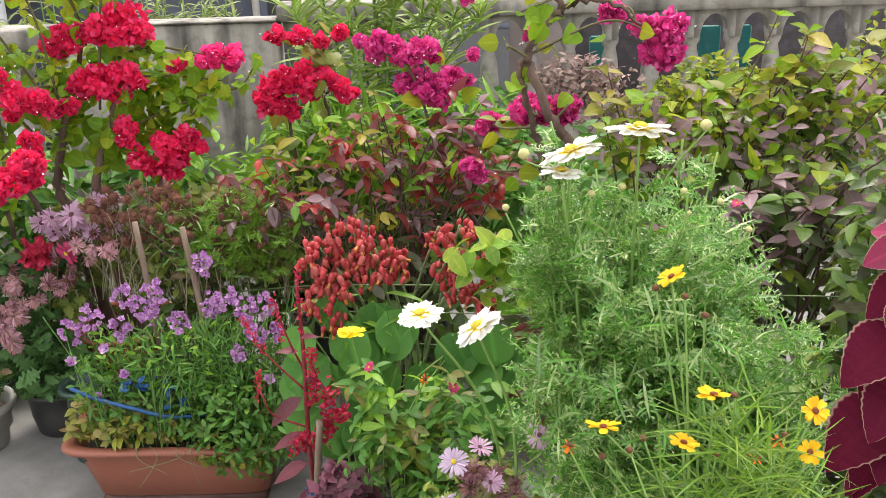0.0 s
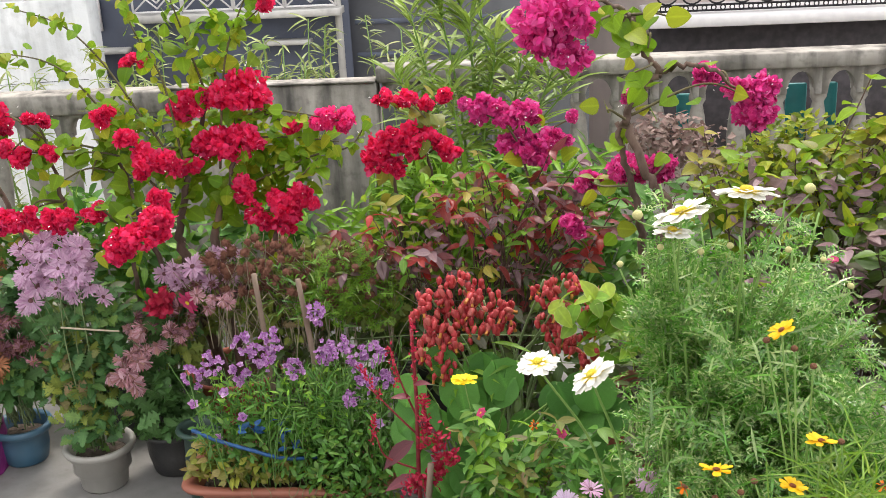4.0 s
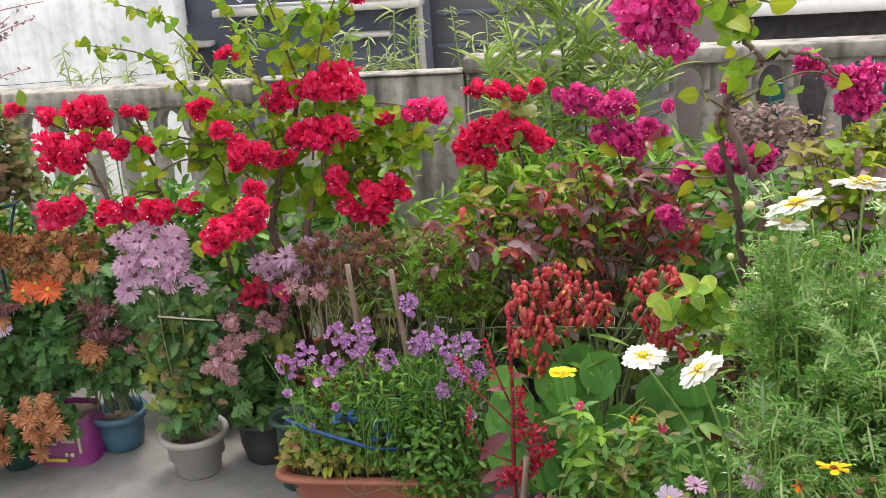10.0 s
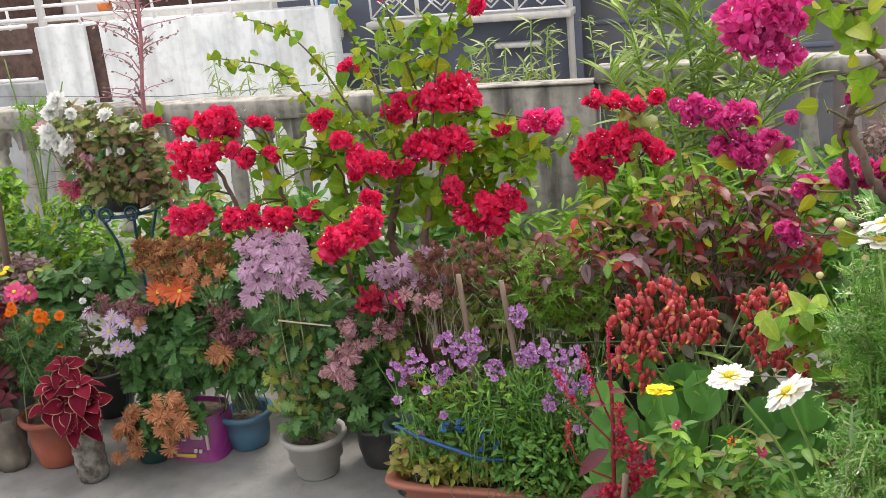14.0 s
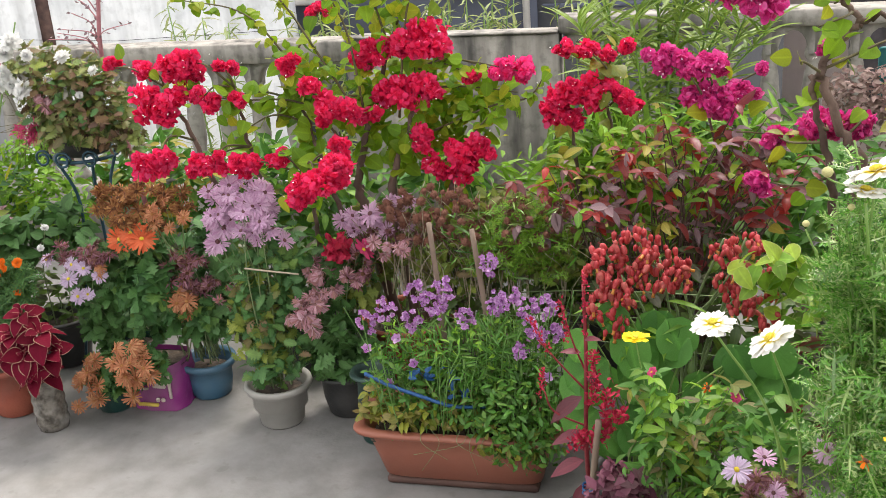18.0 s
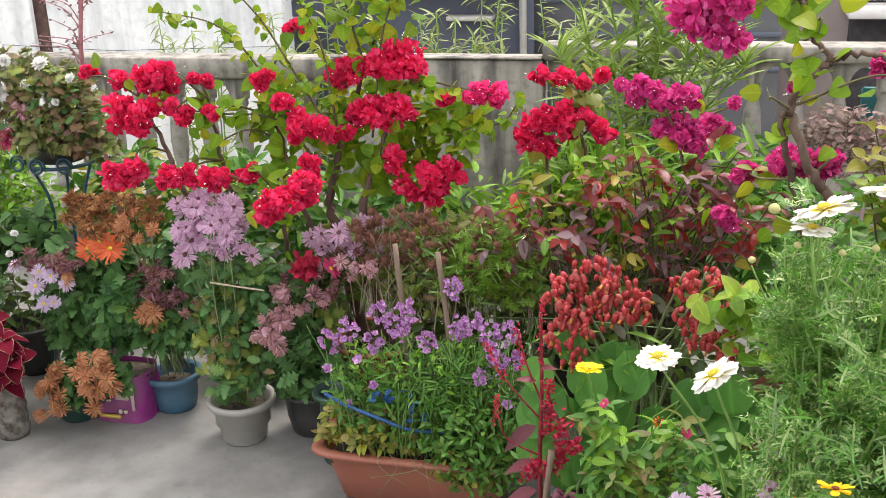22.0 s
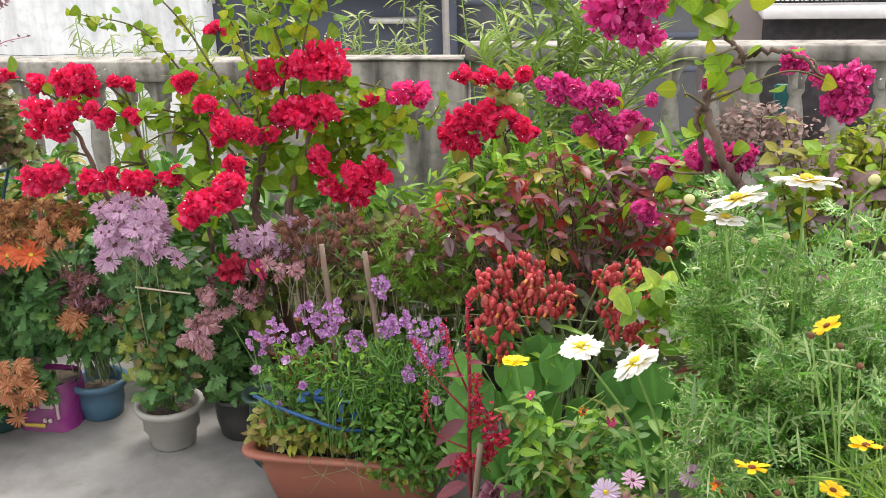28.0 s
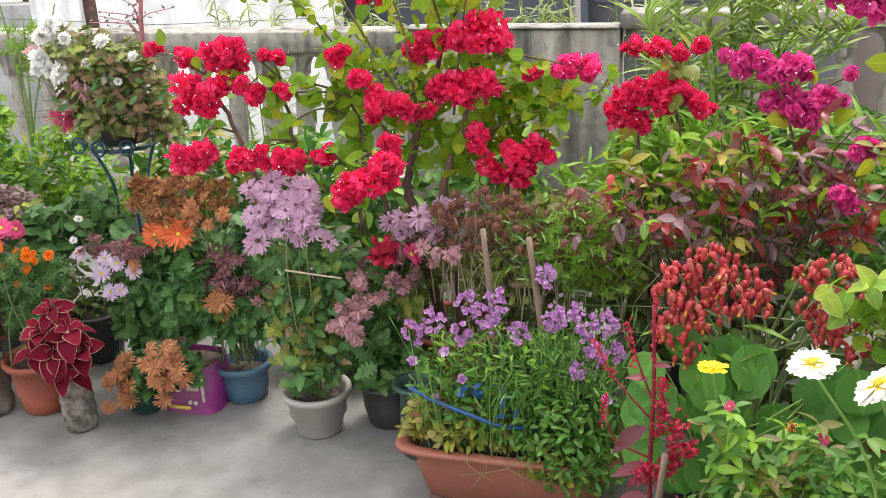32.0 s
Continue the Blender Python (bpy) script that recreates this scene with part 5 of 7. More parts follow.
mum("chrysanthemum", "dusty pink chrysanthemum in a dark grow bag", (-2.13, 2.65), bag_of(0.095, 0.23, M_BLACKPOT, "bag", 0.12, 1.0, 3),
    [((-2.1, 2.6, 0.4), (0.14, 0.1, 0.13), 110), ((-2.12, 2.62, 0.58), (0.12, 0.08, 0.1), 40)], L_BRIGHT,
    [("dusky", scatter((-2.1, 2.55, 0.68), (0.1, 0.05, 0.05), 18), 0.03, 0.15)], size=(0.06, 0.09))
mum("chrysanthemum", "drooping dusky pink chrysanthemum in a clay pot", (-2.28, 2.55), pot_of(0.1, 0.075, 0.17, M_TERRAPOT),
    [((-2.26, 2.5, 0.28), (0.12, 0.09, 0.09), 60)], L_MUM,
    [("dusky", scatter((-2.23, 2.47, 0.22), (0.08, 0.05, 0.09), 22, 0.3), 0.034, 0.15)])

# purple printed bag
bag = thing("soil_bag", (-1.29, 2.74, 0), "purple printed plastic soil bag standing on the floor", "bag")
g = Geo()
n, m = 40, 12
v, f = [], []
for i in range(m + 1):
    z = 0.18 * i / m
    for j in range(n):
        a = 2 * math.pi * j / n
        ca, sa = math.cos(a), math.sin(a)
        k = (abs(ca) ** 4 + abs(sa) ** 4) ** -0.25
        w = 1 + 0.09 * noise.noise(Vector((ca * 3, sa * 3, z * 22))) + 0.05 * noise.noise(Vector((ca * 9, sa * 9, z * 40)))
        v.append((-1.29 + 0.1 * ca * k * w, 2.735 + 0.085 * sa * k * w, z))
    if i:
        p, q = (i - 1) * n, i * n
        for j in range(n):
            k2 = (j + 1) % n
            f += [(p + j, p + k2, q + k2), (p + j, q + k2, q + j)]
g.add(v, f)
part("sack", g, M_BAG, bag)
g = Geo()
lathe(g, [(0.1, 0.16), (0.005, 0.165)], (-1.29, 2.735, 0), 20, 0.1)
part("soil", g, M_SOIL, bag)
for x0, x1, z0, z1, mt in ((-1.28, -1.23, 0.1, 0.17, M_BAGPRINT), (-1.22, -1.21, 0.06, 0.16, M_BAGPRINT), (-1.35, -1.27, 0.025, 0.038, M_BAGYELLOW), (-1.275, -1.262, 0.045, 0.06, M_BAGPRINT), (-1.255, -1.242, 0.045, 0.06, M_BAGPRINT), (-1.34, -1.3, 0.13, 0.14, M_BAGPRINT), (-1.34, -1.31, 0.11, 0.118, M_BAGPRINT), (-1.34, -1.3, 0.09, 0.098, M_BAGPRINT)):
    g = Geo()
    box(g, x0, x1, 2.632, 2.642, z0, z1, 0.002)
    part("print", g, mt, bag, smooth=False)

# dark green pot beside the planter
gp = thing("plant_pot", (-0.425, 2.57, 0), "tall dark green plastic pot beside the planter", "pot")
round_pot(gp, (-0.425, 2.57, 0), 0.066, 0.056, 0.25, M_GREENPOT)


# ---- planter box ----
def planter():
    th = thing("planter_box", (-0.08, 2.38, 0), "long terracotta plastic planter with overflowing purple flowers", "planter")
    cx, cy = -0.085, 2.385

    def ring(hx, hy, z, n=48):
        out = []
        for j in range(n):
            a = 2 * math.pi * (j + 0.5) / n
            c, s = math.cos(a), math.sin(a)
            e = 0.32
            out.append((cx + hx * math.copysign(abs(c) ** e, c), cy + hy * math.copysign(abs(s) ** e, s), z))
        return out

    g = Geo()
    secs = [(0.02, 0.02, 0.025), (0.235, 0.075, 0.025), (0.245, 0.085, 0.032), (0.272, 0.105, 0.13), (0.288, 0.118, 0.185), (0.294, 0.124, 0.19), (0.318, 0.148, 0.196), (0.323, 0.152, 0.205), (0.318, 0.148, 0.213), (0.296, 0.126, 0.214), (0.286, 0.116, 0.208), (0.272, 0.1, 0.15), (0.02, 0.02, 0.15)]
    v, f = [], []
    n = 48
    for i, (hx, hy, z) in enumerate(secs):
        v += ring(hx, hy, z)
        if i:
            p, q = (i - 1) * n, i * n
            for j in range(n):
                k = (j + 1) % n
                f += [(p + j, p + k, q + k), (p + j, q + k, q + j)]
    g.add(v, f)
    part("box", g, M_TERRA, th, "terracotta plastic trough")
    g = Geo()
    box(g, cx - 0.235, cx + 0.235, cy - 0.08, cy + 0.08, 0.0, 0.026, 0.006)
    part("base_plate", g, M_DIRTY, th, "dirty brown drip tray", smooth=False)
    g = Geo()
    box(g, cx - 0.27, cx + 0.27, cy - 0.1, cy + 0.1, 0.15, 0.18, 0.008)
    part("soil", g, M_SOIL, th)
    return th


planter()
stock = thing("flowering_stock", (-0.08, 2.4, 0.18), "purple flowers on dense green stems tied with blue cord", "flower")
g = Geo()
tips = []
for i in range(230):
    x = -0.05 + RNG.uniform(-0.3, 0.28)
    y = 2.38 + RNG.uniform(-0.12, 0.1)
    top = 0.4 + 0.18 * RNG.random() + 0.05 * math.sin(9 * x)
    tip = np.array([x + RNG.normal(0, 0.05), y + RNG.normal(0, 0.05), top])
    c = stalk((x * 0.9, y, 0.18), tip, 0.4, 0.015, 5)
    g = Geo()
    tube(g, c, 0.002, 0.0012, 4)
    part("stem", g, M_FINESTEM, stock)
part("foliage", foliage([((-0.08, 2.36, 0.31), (0.3, 0.14, 0.1), 560), ((0.1, 2.29, 0.3), (0.18, 0.13, 0.14), 700), ((0.13, 2.23, 0.2), (0.12, 0.04, 0.08), 160), ((-0.25, 2.34, 0.36), (0.12, 0.1, 0.12), 200)], S_SPOON, (0.022, 0.042), 0.1), L_PLANTER, stock)
part("foliage", foliage([((-0.05, 2.36, 0.43), (0.3, 0.13, 0.12), 520), ((0.08, 2.33, 0.46), (0.2, 0.1, 0.1), 240)], S_NARROW, (0.03, 0.06), -0.5), L_PLANTER, stock)
part("foliage", foliage([((-0.06, 2.35, 0.46), (0.3, 0.12, 0.1), 240)], S_SPOON, (0.018, 0.034), -0.4), L_BRIGHT, stock)
part("foliage", foliage([((-0.2, 2.29, 0.26), (0.2, 0.06, 0.05), 170), ((0.1, 2.26, 0.2), (0.15, 0.05, 0.06), 90), ((-0.33, 2.33, 0.28), (0.06, 0.08, 0.07), 80)], S_OVATE, (0.022, 0.042), 0.3), L_YELLOWING, stock, "yellowing lower leaves")
g = Geo()
for i in range(9):
    x = RNG.uniform(-0.2, 0.2)
    pts = [(x, 2.26, 0.23), (x + RNG.normal(0, 0.02), 2.225, 0.2), (x + RNG.normal(0, 0.05), 2.225, 0.1 + 0.08 * RNG.random())]
    tube(g, curve(pts, 6), 0.001, 0.0007, 4)
part("trailing_tangle", g, M_PALESTEM, stock, "dry trailing stems over the rim")
spikes = [(-0.37, 2.36, 0.53, 0.05), (-0.3, 2.35, 0.58, 0.05), (-0.22, 2.33, 0.56, 0.04), (-0.2, 2.36, 0.64, 0.05), (-0.14, 2.34, 0.6, 0.05), (-0.12, 2.36, 0.65, 0.05), (-0.06, 2.34, 0.57, 0.04), (0.03, 2.36, 0.61, 0.04), (0.07, 2.34, 0.63, 0.05), (0.12, 2.34, 0.6, 0.05), (0.17, 2.34, 0.61, 0.05), (0.15, 2.3, 0.54, 0.04), (0.0, 2.42, 0.7, 0.04), (0.11, 2.28, 0.5, 0.03), (0.2, 2.3, 0.55, 0.04)]
for x, y, z, r in spikes:
    x += 0.015
    for q in scatter((x, y, z - 0.015), (r * 0.72, 0.03, r * 0.85), 22):
        flower(stock, "violet", q, 0.009 + 0.005 * RNG.random())
for x, y, z in ((-0.19, 2.28, 0.43), (-0.34, 2.3, 0.46), (-0.24, 2.3, 0.5), (0.2, 2.25, 0.42), (-0.27, 2.28, 0.36)):
    flower(stock, "violet", (x, y, z), 0.022)
cord = thing("cord", (-0.1, 2.25, 0.3), "blue nylon cord tied round the stems", "cord")
g = Geo()
tube(g, curve([(-0.35, 2.29, 0.385), (-0.27, 2.262, 0.367), (-0.17, 2.255, 0.338), (-0.08, 2.262, 0.308), (0.02, 2.3, 0.29)], 8), 0.0058, 0.0058, 6)
part("strand", g, M_ROPE, cord)
for x, y, z in ((-0.2, 2.27, 0.405), (-0.17, 2.28, 0.39), (-0.07, 2.27, 0.345), (-0.08, 2.29, 0.4)):
    g = Geo()
    g.put(S_OVATE, np.array([[x, y, z]] * 5) + RNG.normal(0, 0.01, (5, 3)), RNG.normal(size=(5, 3)) * [1, 0.4, 0.3], RNG.normal(size=(5, 3)) * 0.4 + [0, -0.6, 0.8], 0.032)
    part("knot", g, M_ROPE, cord, "frayed knot of blue cord")
for p0, p1 in (((-0.165, 2.46, 0.8), (-0.13, 2.44, 0.2)), ((-0.035, 2.45, 0.785), (0.02, 2.43, 0.2))):
    g = Geo()
    tube(g, curve([p0, ((p0[0] + p1[0]) / 2 + 0.004, (p0[1] + p1[1]) / 2, (p0[2] + p1[2]) / 2), p1], 6), 0.008, 0.01, 7)
    single("support_stick", g, M_STICK, "dry brown support stick pushed into the planter", "stick", "support sticks")
g = Geo()
tube(g, curve([(-0.79, 2.5, 0.625), (-0.7, 2.5, 0.617), (-0.61, 2.5, 0.61)], 5), 0.0032, 0.0025, 6)
single("cane", g, M_STRING, "thin dry cane laid across the stems", "stick")

# ---- bougainvillea ----
bougA = bougainvillea("bougainvillea", "crimson bougainvillea shrub with bright green leaves", (-0.4, 2.95), (0.17, 0.13, 0.28, M_TERRAPOT),
    [([(-0.44, 2.95, 0.22), (-0.48, 2.82, 0.7), (-0.48, 2.8, 0.85), (-0.42, 2.82, 1.05), (-0.36, 2.85, 1.25)], 0.02, 0.006), ([(-0.38, 2.95, 0.22), (-0.38, 2.82, 0.72), (-0.36, 2.8, 0.85), (-0.3, 2.82, 1.0), (-0.28, 2.86, 1.2)], 0.019, 0.005), ([(-0.36, 2.96, 0.22), (-0.2, 2.84, 0.6), (-0.17, 2.8, 0.8), (-0.16, 2.82, 0.88)], 0.02, 0.01), ([(-0.46, 2.94, 0.22), (-0.56, 2.8, 0.7), (-0.6, 2.76, 0.95), (-0.68, 2.78, 1.2)], 0.012, 0.004)],
    [(-0.241, 2.83, 1.283, 0.081), (-0.397, 2.83, 1.224, 0.057), (-0.326, 2.85, 1.259, 0.046), (-0.279, 2.8, 1.104, 0.083), (-0.358, 2.81, 1.115, 0.046), (-0.216, 2.79, 1.129, 0.046), (0.006, 2.82, 1.173, 0.035), (0.06, 2.82, 1.173, 0.045), (-0.163, 2.78, 0.908, 0.079), (-0.25, 2.79, 0.971, 0.043), (-0.069, 2.79, 0.944, 0.053), (-0.482, 2.7, 1.086, 0.07), (-0.397, 2.75, 1.066, 0.039), (-0.553, 2.7, 1.166, 0.048), (-0.627, 2.7, 1.227, 0.037), (-0.573, 2.88, 1.371, 0.04), (-0.081, 2.83, 1.153, 0.021), (-0.44, 2.86, 1.58, 0.028), (-0.14, 2.86, 1.53, 0.036)],
    P_RED, L_BOUG, 9, hot=(6, 7), extra=[(-0.9, 2.7, 1.1), (-0.82, 2.72, 1.02), (-0.02, 2.85, 1.05), (0.05, 2.85, 1.1), (-0.7, 2.72, 1.05)],
    arches=[[(-0.45, 2.78, 1.03), (-0.56, 2.75, 1.25), (-0.65, 2.75, 1.4), (-0.75, 2.75, 1.5), (-0.88, 2.75, 1.55)], [(-0.55, 2.76, 1.05), (-0.7, 2.75, 1.29), (-0.81, 2.75, 1.39), (-1.0, 2.75, 1.43)], [(-0.43, 2.76, 1.05), (-0.46, 2.75, 1.32), (-0.53, 2.75, 1.48), (-0.58, 2.75, 1.68)], [(-0.33, 2.8, 1.03), (-0.28, 2.8, 1.35), (-0.21, 2.8, 1.52), (-0.15, 2.8, 1.62)], [(-0.3, 2.82, 0.95), (-0.05, 2.84, 1.05), (0.08, 2.84, 1.08), (0.14, 2.85, 1.16)], [(-0.5, 2.76, 0.95), (-0.62, 2.72, 1.1), (-0.85, 2.7, 1.12), (-1.0, 2.7, 1.16)]])
part("foliage", foliage([((-0.34, 2.88, 1.02), (0.26, 0.1, 0.2), 210), ((-0.55, 2.82, 1.1), (0.2, 0.08, 0.15), 90), ((-0.12, 2.88, 1.05), (0.18, 0.08, 0.14), 90), ((-0.35, 2.86, 1.4), (0.2, 0.06, 0.15), 60)], S_BROAD, (0.04, 0.066), 0.2), L_BOUG, bougA)
bougainvillea("bougainvillea", "low spreading crimson bougainvillea in front of the balusters", (-0.85, 3.05), (0.15, 0.12, 0.26, M_BLACKPOT),
    [([(-0.88, 3.05, 0.2), (-1.0, 2.85, 0.7), (-1.05, 2.78, 1.0), (-1.12, 2.78, 1.15)], 0.014, 0.004), ([(-0.85, 3.05, 0.2), (-0.85, 2.85, 0.7), (-0.83, 2.75, 0.95), (-0.85, 2.74, 1.15)], 0.013, 0.004), ([(-0.82, 3.05, 0.2), (-0.65, 2.8, 0.6), (-0.6, 2.62, 0.9)], 0.013, 0.004)],
    [(-1.292, 2.8, 1.218, 0.032), (-1.171, 2.8, 1.208, 0.049), (-1.023, 2.75, 1.223, 0.072), (-0.961, 2.75, 1.236, 0.045), (-1.114, 2.7, 1.112, 0.076), (-1.039, 2.7, 1.136, 0.056), (-0.929, 2.7, 1.137, 0.052), (-0.808, 2.7, 1.129, 0.027), (-0.886, 2.75, 1.23, 0.024), (-0.828, 2.75, 1.219, 0.024), (-1.072, 2.6, 0.952, 0.075), (-0.939, 2.6, 0.948, 0.05), (-0.872, 2.6, 0.949, 0.036), (-0.766, 2.6, 0.955, 0.054), (-0.666, 2.6, 0.961, 0.035), (-0.5, 2.5, 0.938, 0.081), (-0.566, 2.51, 0.871, 0.045), (-0.434, 2.5, 0.965, 0.047), (-0.453, 2.6, 0.989, 0.038)],
    P_RED, L_BOUG, 4)
bougainvillea("bougainvillea", "crimson bougainvillea with darker blooms near the solid panel", (0.25, 3.15), (0.15, 0.12, 0.26, M_BLACKPOT),
    [([(0.22, 3.15, 0.2), (0.2, 3.05, 0.7), (0.18, 3.0, 1.0)], 0.013, 0.004), ([(0.27, 3.15, 0.2), (0.32, 3.05, 0.7), (0.3, 3.0, 1.12)], 0.013, 0.004)],
    [(0.153, 2.95, 1.05, 0.072), (0.256, 2.95, 1.075, 0.071), (0.347, 2.95, 1.05, 0.06), (0.403, 2.95, 1.026, 0.025), (0.195, 2.94, 1.008, 0.047), (0.171, 2.95, 1.216, 0.032), (0.258, 2.95, 1.205, 0.037), (0.313, 2.95, 1.184, 0.025), (0.367, 2.98, 1.204, 0.023)],
    P_RED, L_BOUGOLD, 5)
bougainvillea("bougainvillea", "magenta bougainvillea with a bent brown trunk", (0.98, 2.7), (0.17, 0.13, 0.28, M_TERRAPOT),
    [([(1.0, 2.68, 0.22), (1.0, 2.56, 0.7), (1.02, 2.5, 0.96), (0.975, 2.5, 1.04), (0.91, 2.5, 1.18), (0.91, 2.5, 1.23), (0.965, 2.5, 1.31), (0.99, 2.5, 1.345), (0.95, 2.49, 1.4), (0.92, 2.45, 1.5)], 0.017, 0.006), ([(0.98, 2.7, 0.22), (0.97, 2.6, 0.7), (0.94, 2.53, 0.95), (0.9, 2.52, 1.1), (0.88, 2.52, 1.2)], 0.015, 0.007), ([(0.985, 2.5, 1.34), (1.08, 2.5, 1.35), (1.15, 2.55, 1.32), (1.22, 2.65, 1.26)], 0.008, 0.004), ([(0.96, 2.62, 0.4), (0.7, 2.7, 0.8), (0.62, 2.74, 1.05)], 0.01, 0.004), ([(0.92, 2.46, 1.48), (0.85, 2.25, 1.55), (0.76, 2.05, 1.6)], 0.007, 0.004)],
    [(0.49, 2.75, 1.204, 0.053), (0.585, 2.75, 1.194, 0.053), (0.646, 2.77, 1.195, 0.043), (0.598, 2.75, 1.11, 0.05), (0.65, 2.75, 1.077, 0.066), (0.719, 2.75, 1.114, 0.05), (0.77, 2.75, 1.175, 0.016), (1.295, 2.75, 1.204, 0.085), (1.162, 2.75, 1.284, 0.043), (0.919, 2.6, 1.256, 0.034), (0.928, 2.61, 1.058, 0.06), (0.803, 2.63, 1.016, 0.042), (0.777, 2.53, 0.915, 0.044), (1.0, 2.6, 1.06, 0.045), (0.705, 2.0, 1.56, 0.098), (0.73, 2.0, 1.5, 0.062)],
    P_MAG, L_BOUG, 4, leaf=(0.045, 0.07), extra=[(0.95, 2.42, 1.42), (0.88, 2.4, 1.35), (0.85, 2.45, 1.25), (1.0, 2.4, 1.5), (0.8, 2.7, 1.0), (0.87, 2.42, 1.5), (0.92, 2.44, 1.4)])


# ---- middle and back plants ----
wh = mum("chrysanthemum", "withered chrysanthemum with brown dried heads", (-0.15, 2.95), pot_of(0.14, 0.1, 0.22, M_BLACKPOT),
    [((0.02, 2.72, 0.7), (0.16, 0.1, 0.13), 260), ((-0.15, 2.75, 0.6), (0.2, 0.1, 0.14), 200), ((0.15, 2.7, 0.62), (0.14, 0.1, 0.1), 140)], L_MUMOLD,
    [("darkbrown", scatter((-0.2, 2.66, 0.76), (0.19, 0.07, 0.09), 75, 0.3), 0.0165, 0.2), ("darkbrown", scatter((0.02, 2.6, 0.75), (0.27, 0.05, 0.12), 75), 0.0155, 0.2), ("dusky", scatter((-0.34, 2.6, 0.66), (0.1, 0.04, 0.04), 6), 0.026, 0.1)], S_LOBED, (0.03, 0.055), stem_mat=M_STICK)
for i in range(110):
    g = Geo()
    b = np.array([RNG.uniform(-0.42, 0.28), 2.74 + RNG.normal(0, 0.04), 0.45])
    tube(g, stalk(b, b + [RNG.normal(0, 0.07), RNG.normal(-0.08, 0.04), RNG.uniform(0.2, 0.42)], 0.8, 0.02, 6), 0.0022, 0.0012, 4)
    part("dry_stem", g, M_STRING, wh, "thin dry straw-coloured stem")
bz = thing("copper_shrub", (0.5, 2.85, 0), "copper-leaved shrub with bronze and red leaves", "shrub")
round_pot(bz, (0.5, 2.85, 0), 0.17, 0.13, 0.28, M_BLACKPOT)
twiggy(bz, (0.5, 2.82, 0.25), [((0.46, 2.6, 0.84), (0.34, 0.14, 0.2), 44), ((0.8, 2.58, 0.86), (0.14, 0.1, 0.17), 17), ((0.16, 2.58, 0.84), (0.14, 0.08, 0.13), 10), ((0.58, 2.62, 1.02), (0.26, 0.1, 0.09), 14)], 7, S_OVAL, (0.028, 0.068), [(L_BRONZE, 0.54), (L_BRONZEGREY, 0.13), (L_SCARLET, 0.12), (L_BOUGOLD, 0.12), (L_BRIGHT, 0.06)], M_BARK, 0.9, 0.14, 0.0025, 0.12, 0.5)
part("foliage", foliage([((0.48, 2.66, 0.84), (0.32, 0.12, 0.2), 90), ((0.8, 2.62, 0.86), (0.13, 0.1, 0.15), 40)], S_LANCE, (0.02, 0.048)), L_BRONZE, bz)
part("foliage", foliage([((0.48, 2.62, 0.86), (0.34, 0.12, 0.2), 40)], S_LANCE, (0.02, 0.05)), L_BRONZEGREY, bz)
part("foliage", foliage([((0.5, 2.64, 0.88), (0.36, 0.12, 0.18), 50), ((0.25, 2.64, 0.92), (0.2, 0.08, 0.14), 40)], S_LANCE, (0.03, 0.06)), L_BOUG, bz, "fresh green leaves among the bronze ones")
fw = thing("feathery_weed", (0.0, 2.85, 0), "feathery light green weeds among the dried heads", "weed")
stems_to(fw, (0.0, 2.85, 0.0), [(-0.05, 2.62, 0.78), (0.05, 2.6, 0.82), (0.12, 2.6, 0.74), (0.2, 2.62, 0.8), (0.0, 2.6, 0.7), (-0.12, 2.62, 0.72), (0.08, 2.6, 0.66), (0.27, 2.6, 0.7)], 0.002, M_GREENSTEM, 0.08)
part("foliage", foliage([((0.06, 2.6, 0.72), (0.2, 0.06, 0.13), 150), ((0.12, 2.57, 0.68), (0.14, 0.05, 0.12), 90)], S_FEATHER, (0.03, 0.055), -0.2), L_BRIGHT, fw)
part("foliage", foliage([((0.02, 2.6, 0.7), (0.27, 0.06, 0.14), 200)], S_NARROW, (0.03, 0.06), -0.3), L_LACE, fw, "pale silvery fine leaves")
iris = thing("strap_leaf_plant", (0.24, 3.3, 0), "bright green strap-leaved plant by the wall", "plant")
round_pot(iris, (0.24, 3.3, 0), 0.14, 0.1, 0.22, M_BLACKPOT)
places = []
for i in range(60):
    a = RNG.random() * 6.28
    places.append(((0.24 + 0.07 * math.cos(a), 3.25 + 0.06 * math.sin(a), 0.2), (0.5 * math.cos(a), 0.4 * math.sin(a) - 0.1, 1.2 + RNG.random()), (math.cos(a), math.sin(a) - 0.5, 0.3), 0.5 + 0.35 * RNG.random()))
leaf_objects(iris, L_GRASS, S_STRAP, places)
part("foliage", foliage([((0.2, 3.15, 0.72), (0.22, 0.1, 0.2), 120)], S_NARROW, (0.08, 0.15), -0.2), L_BRIGHT, iris)


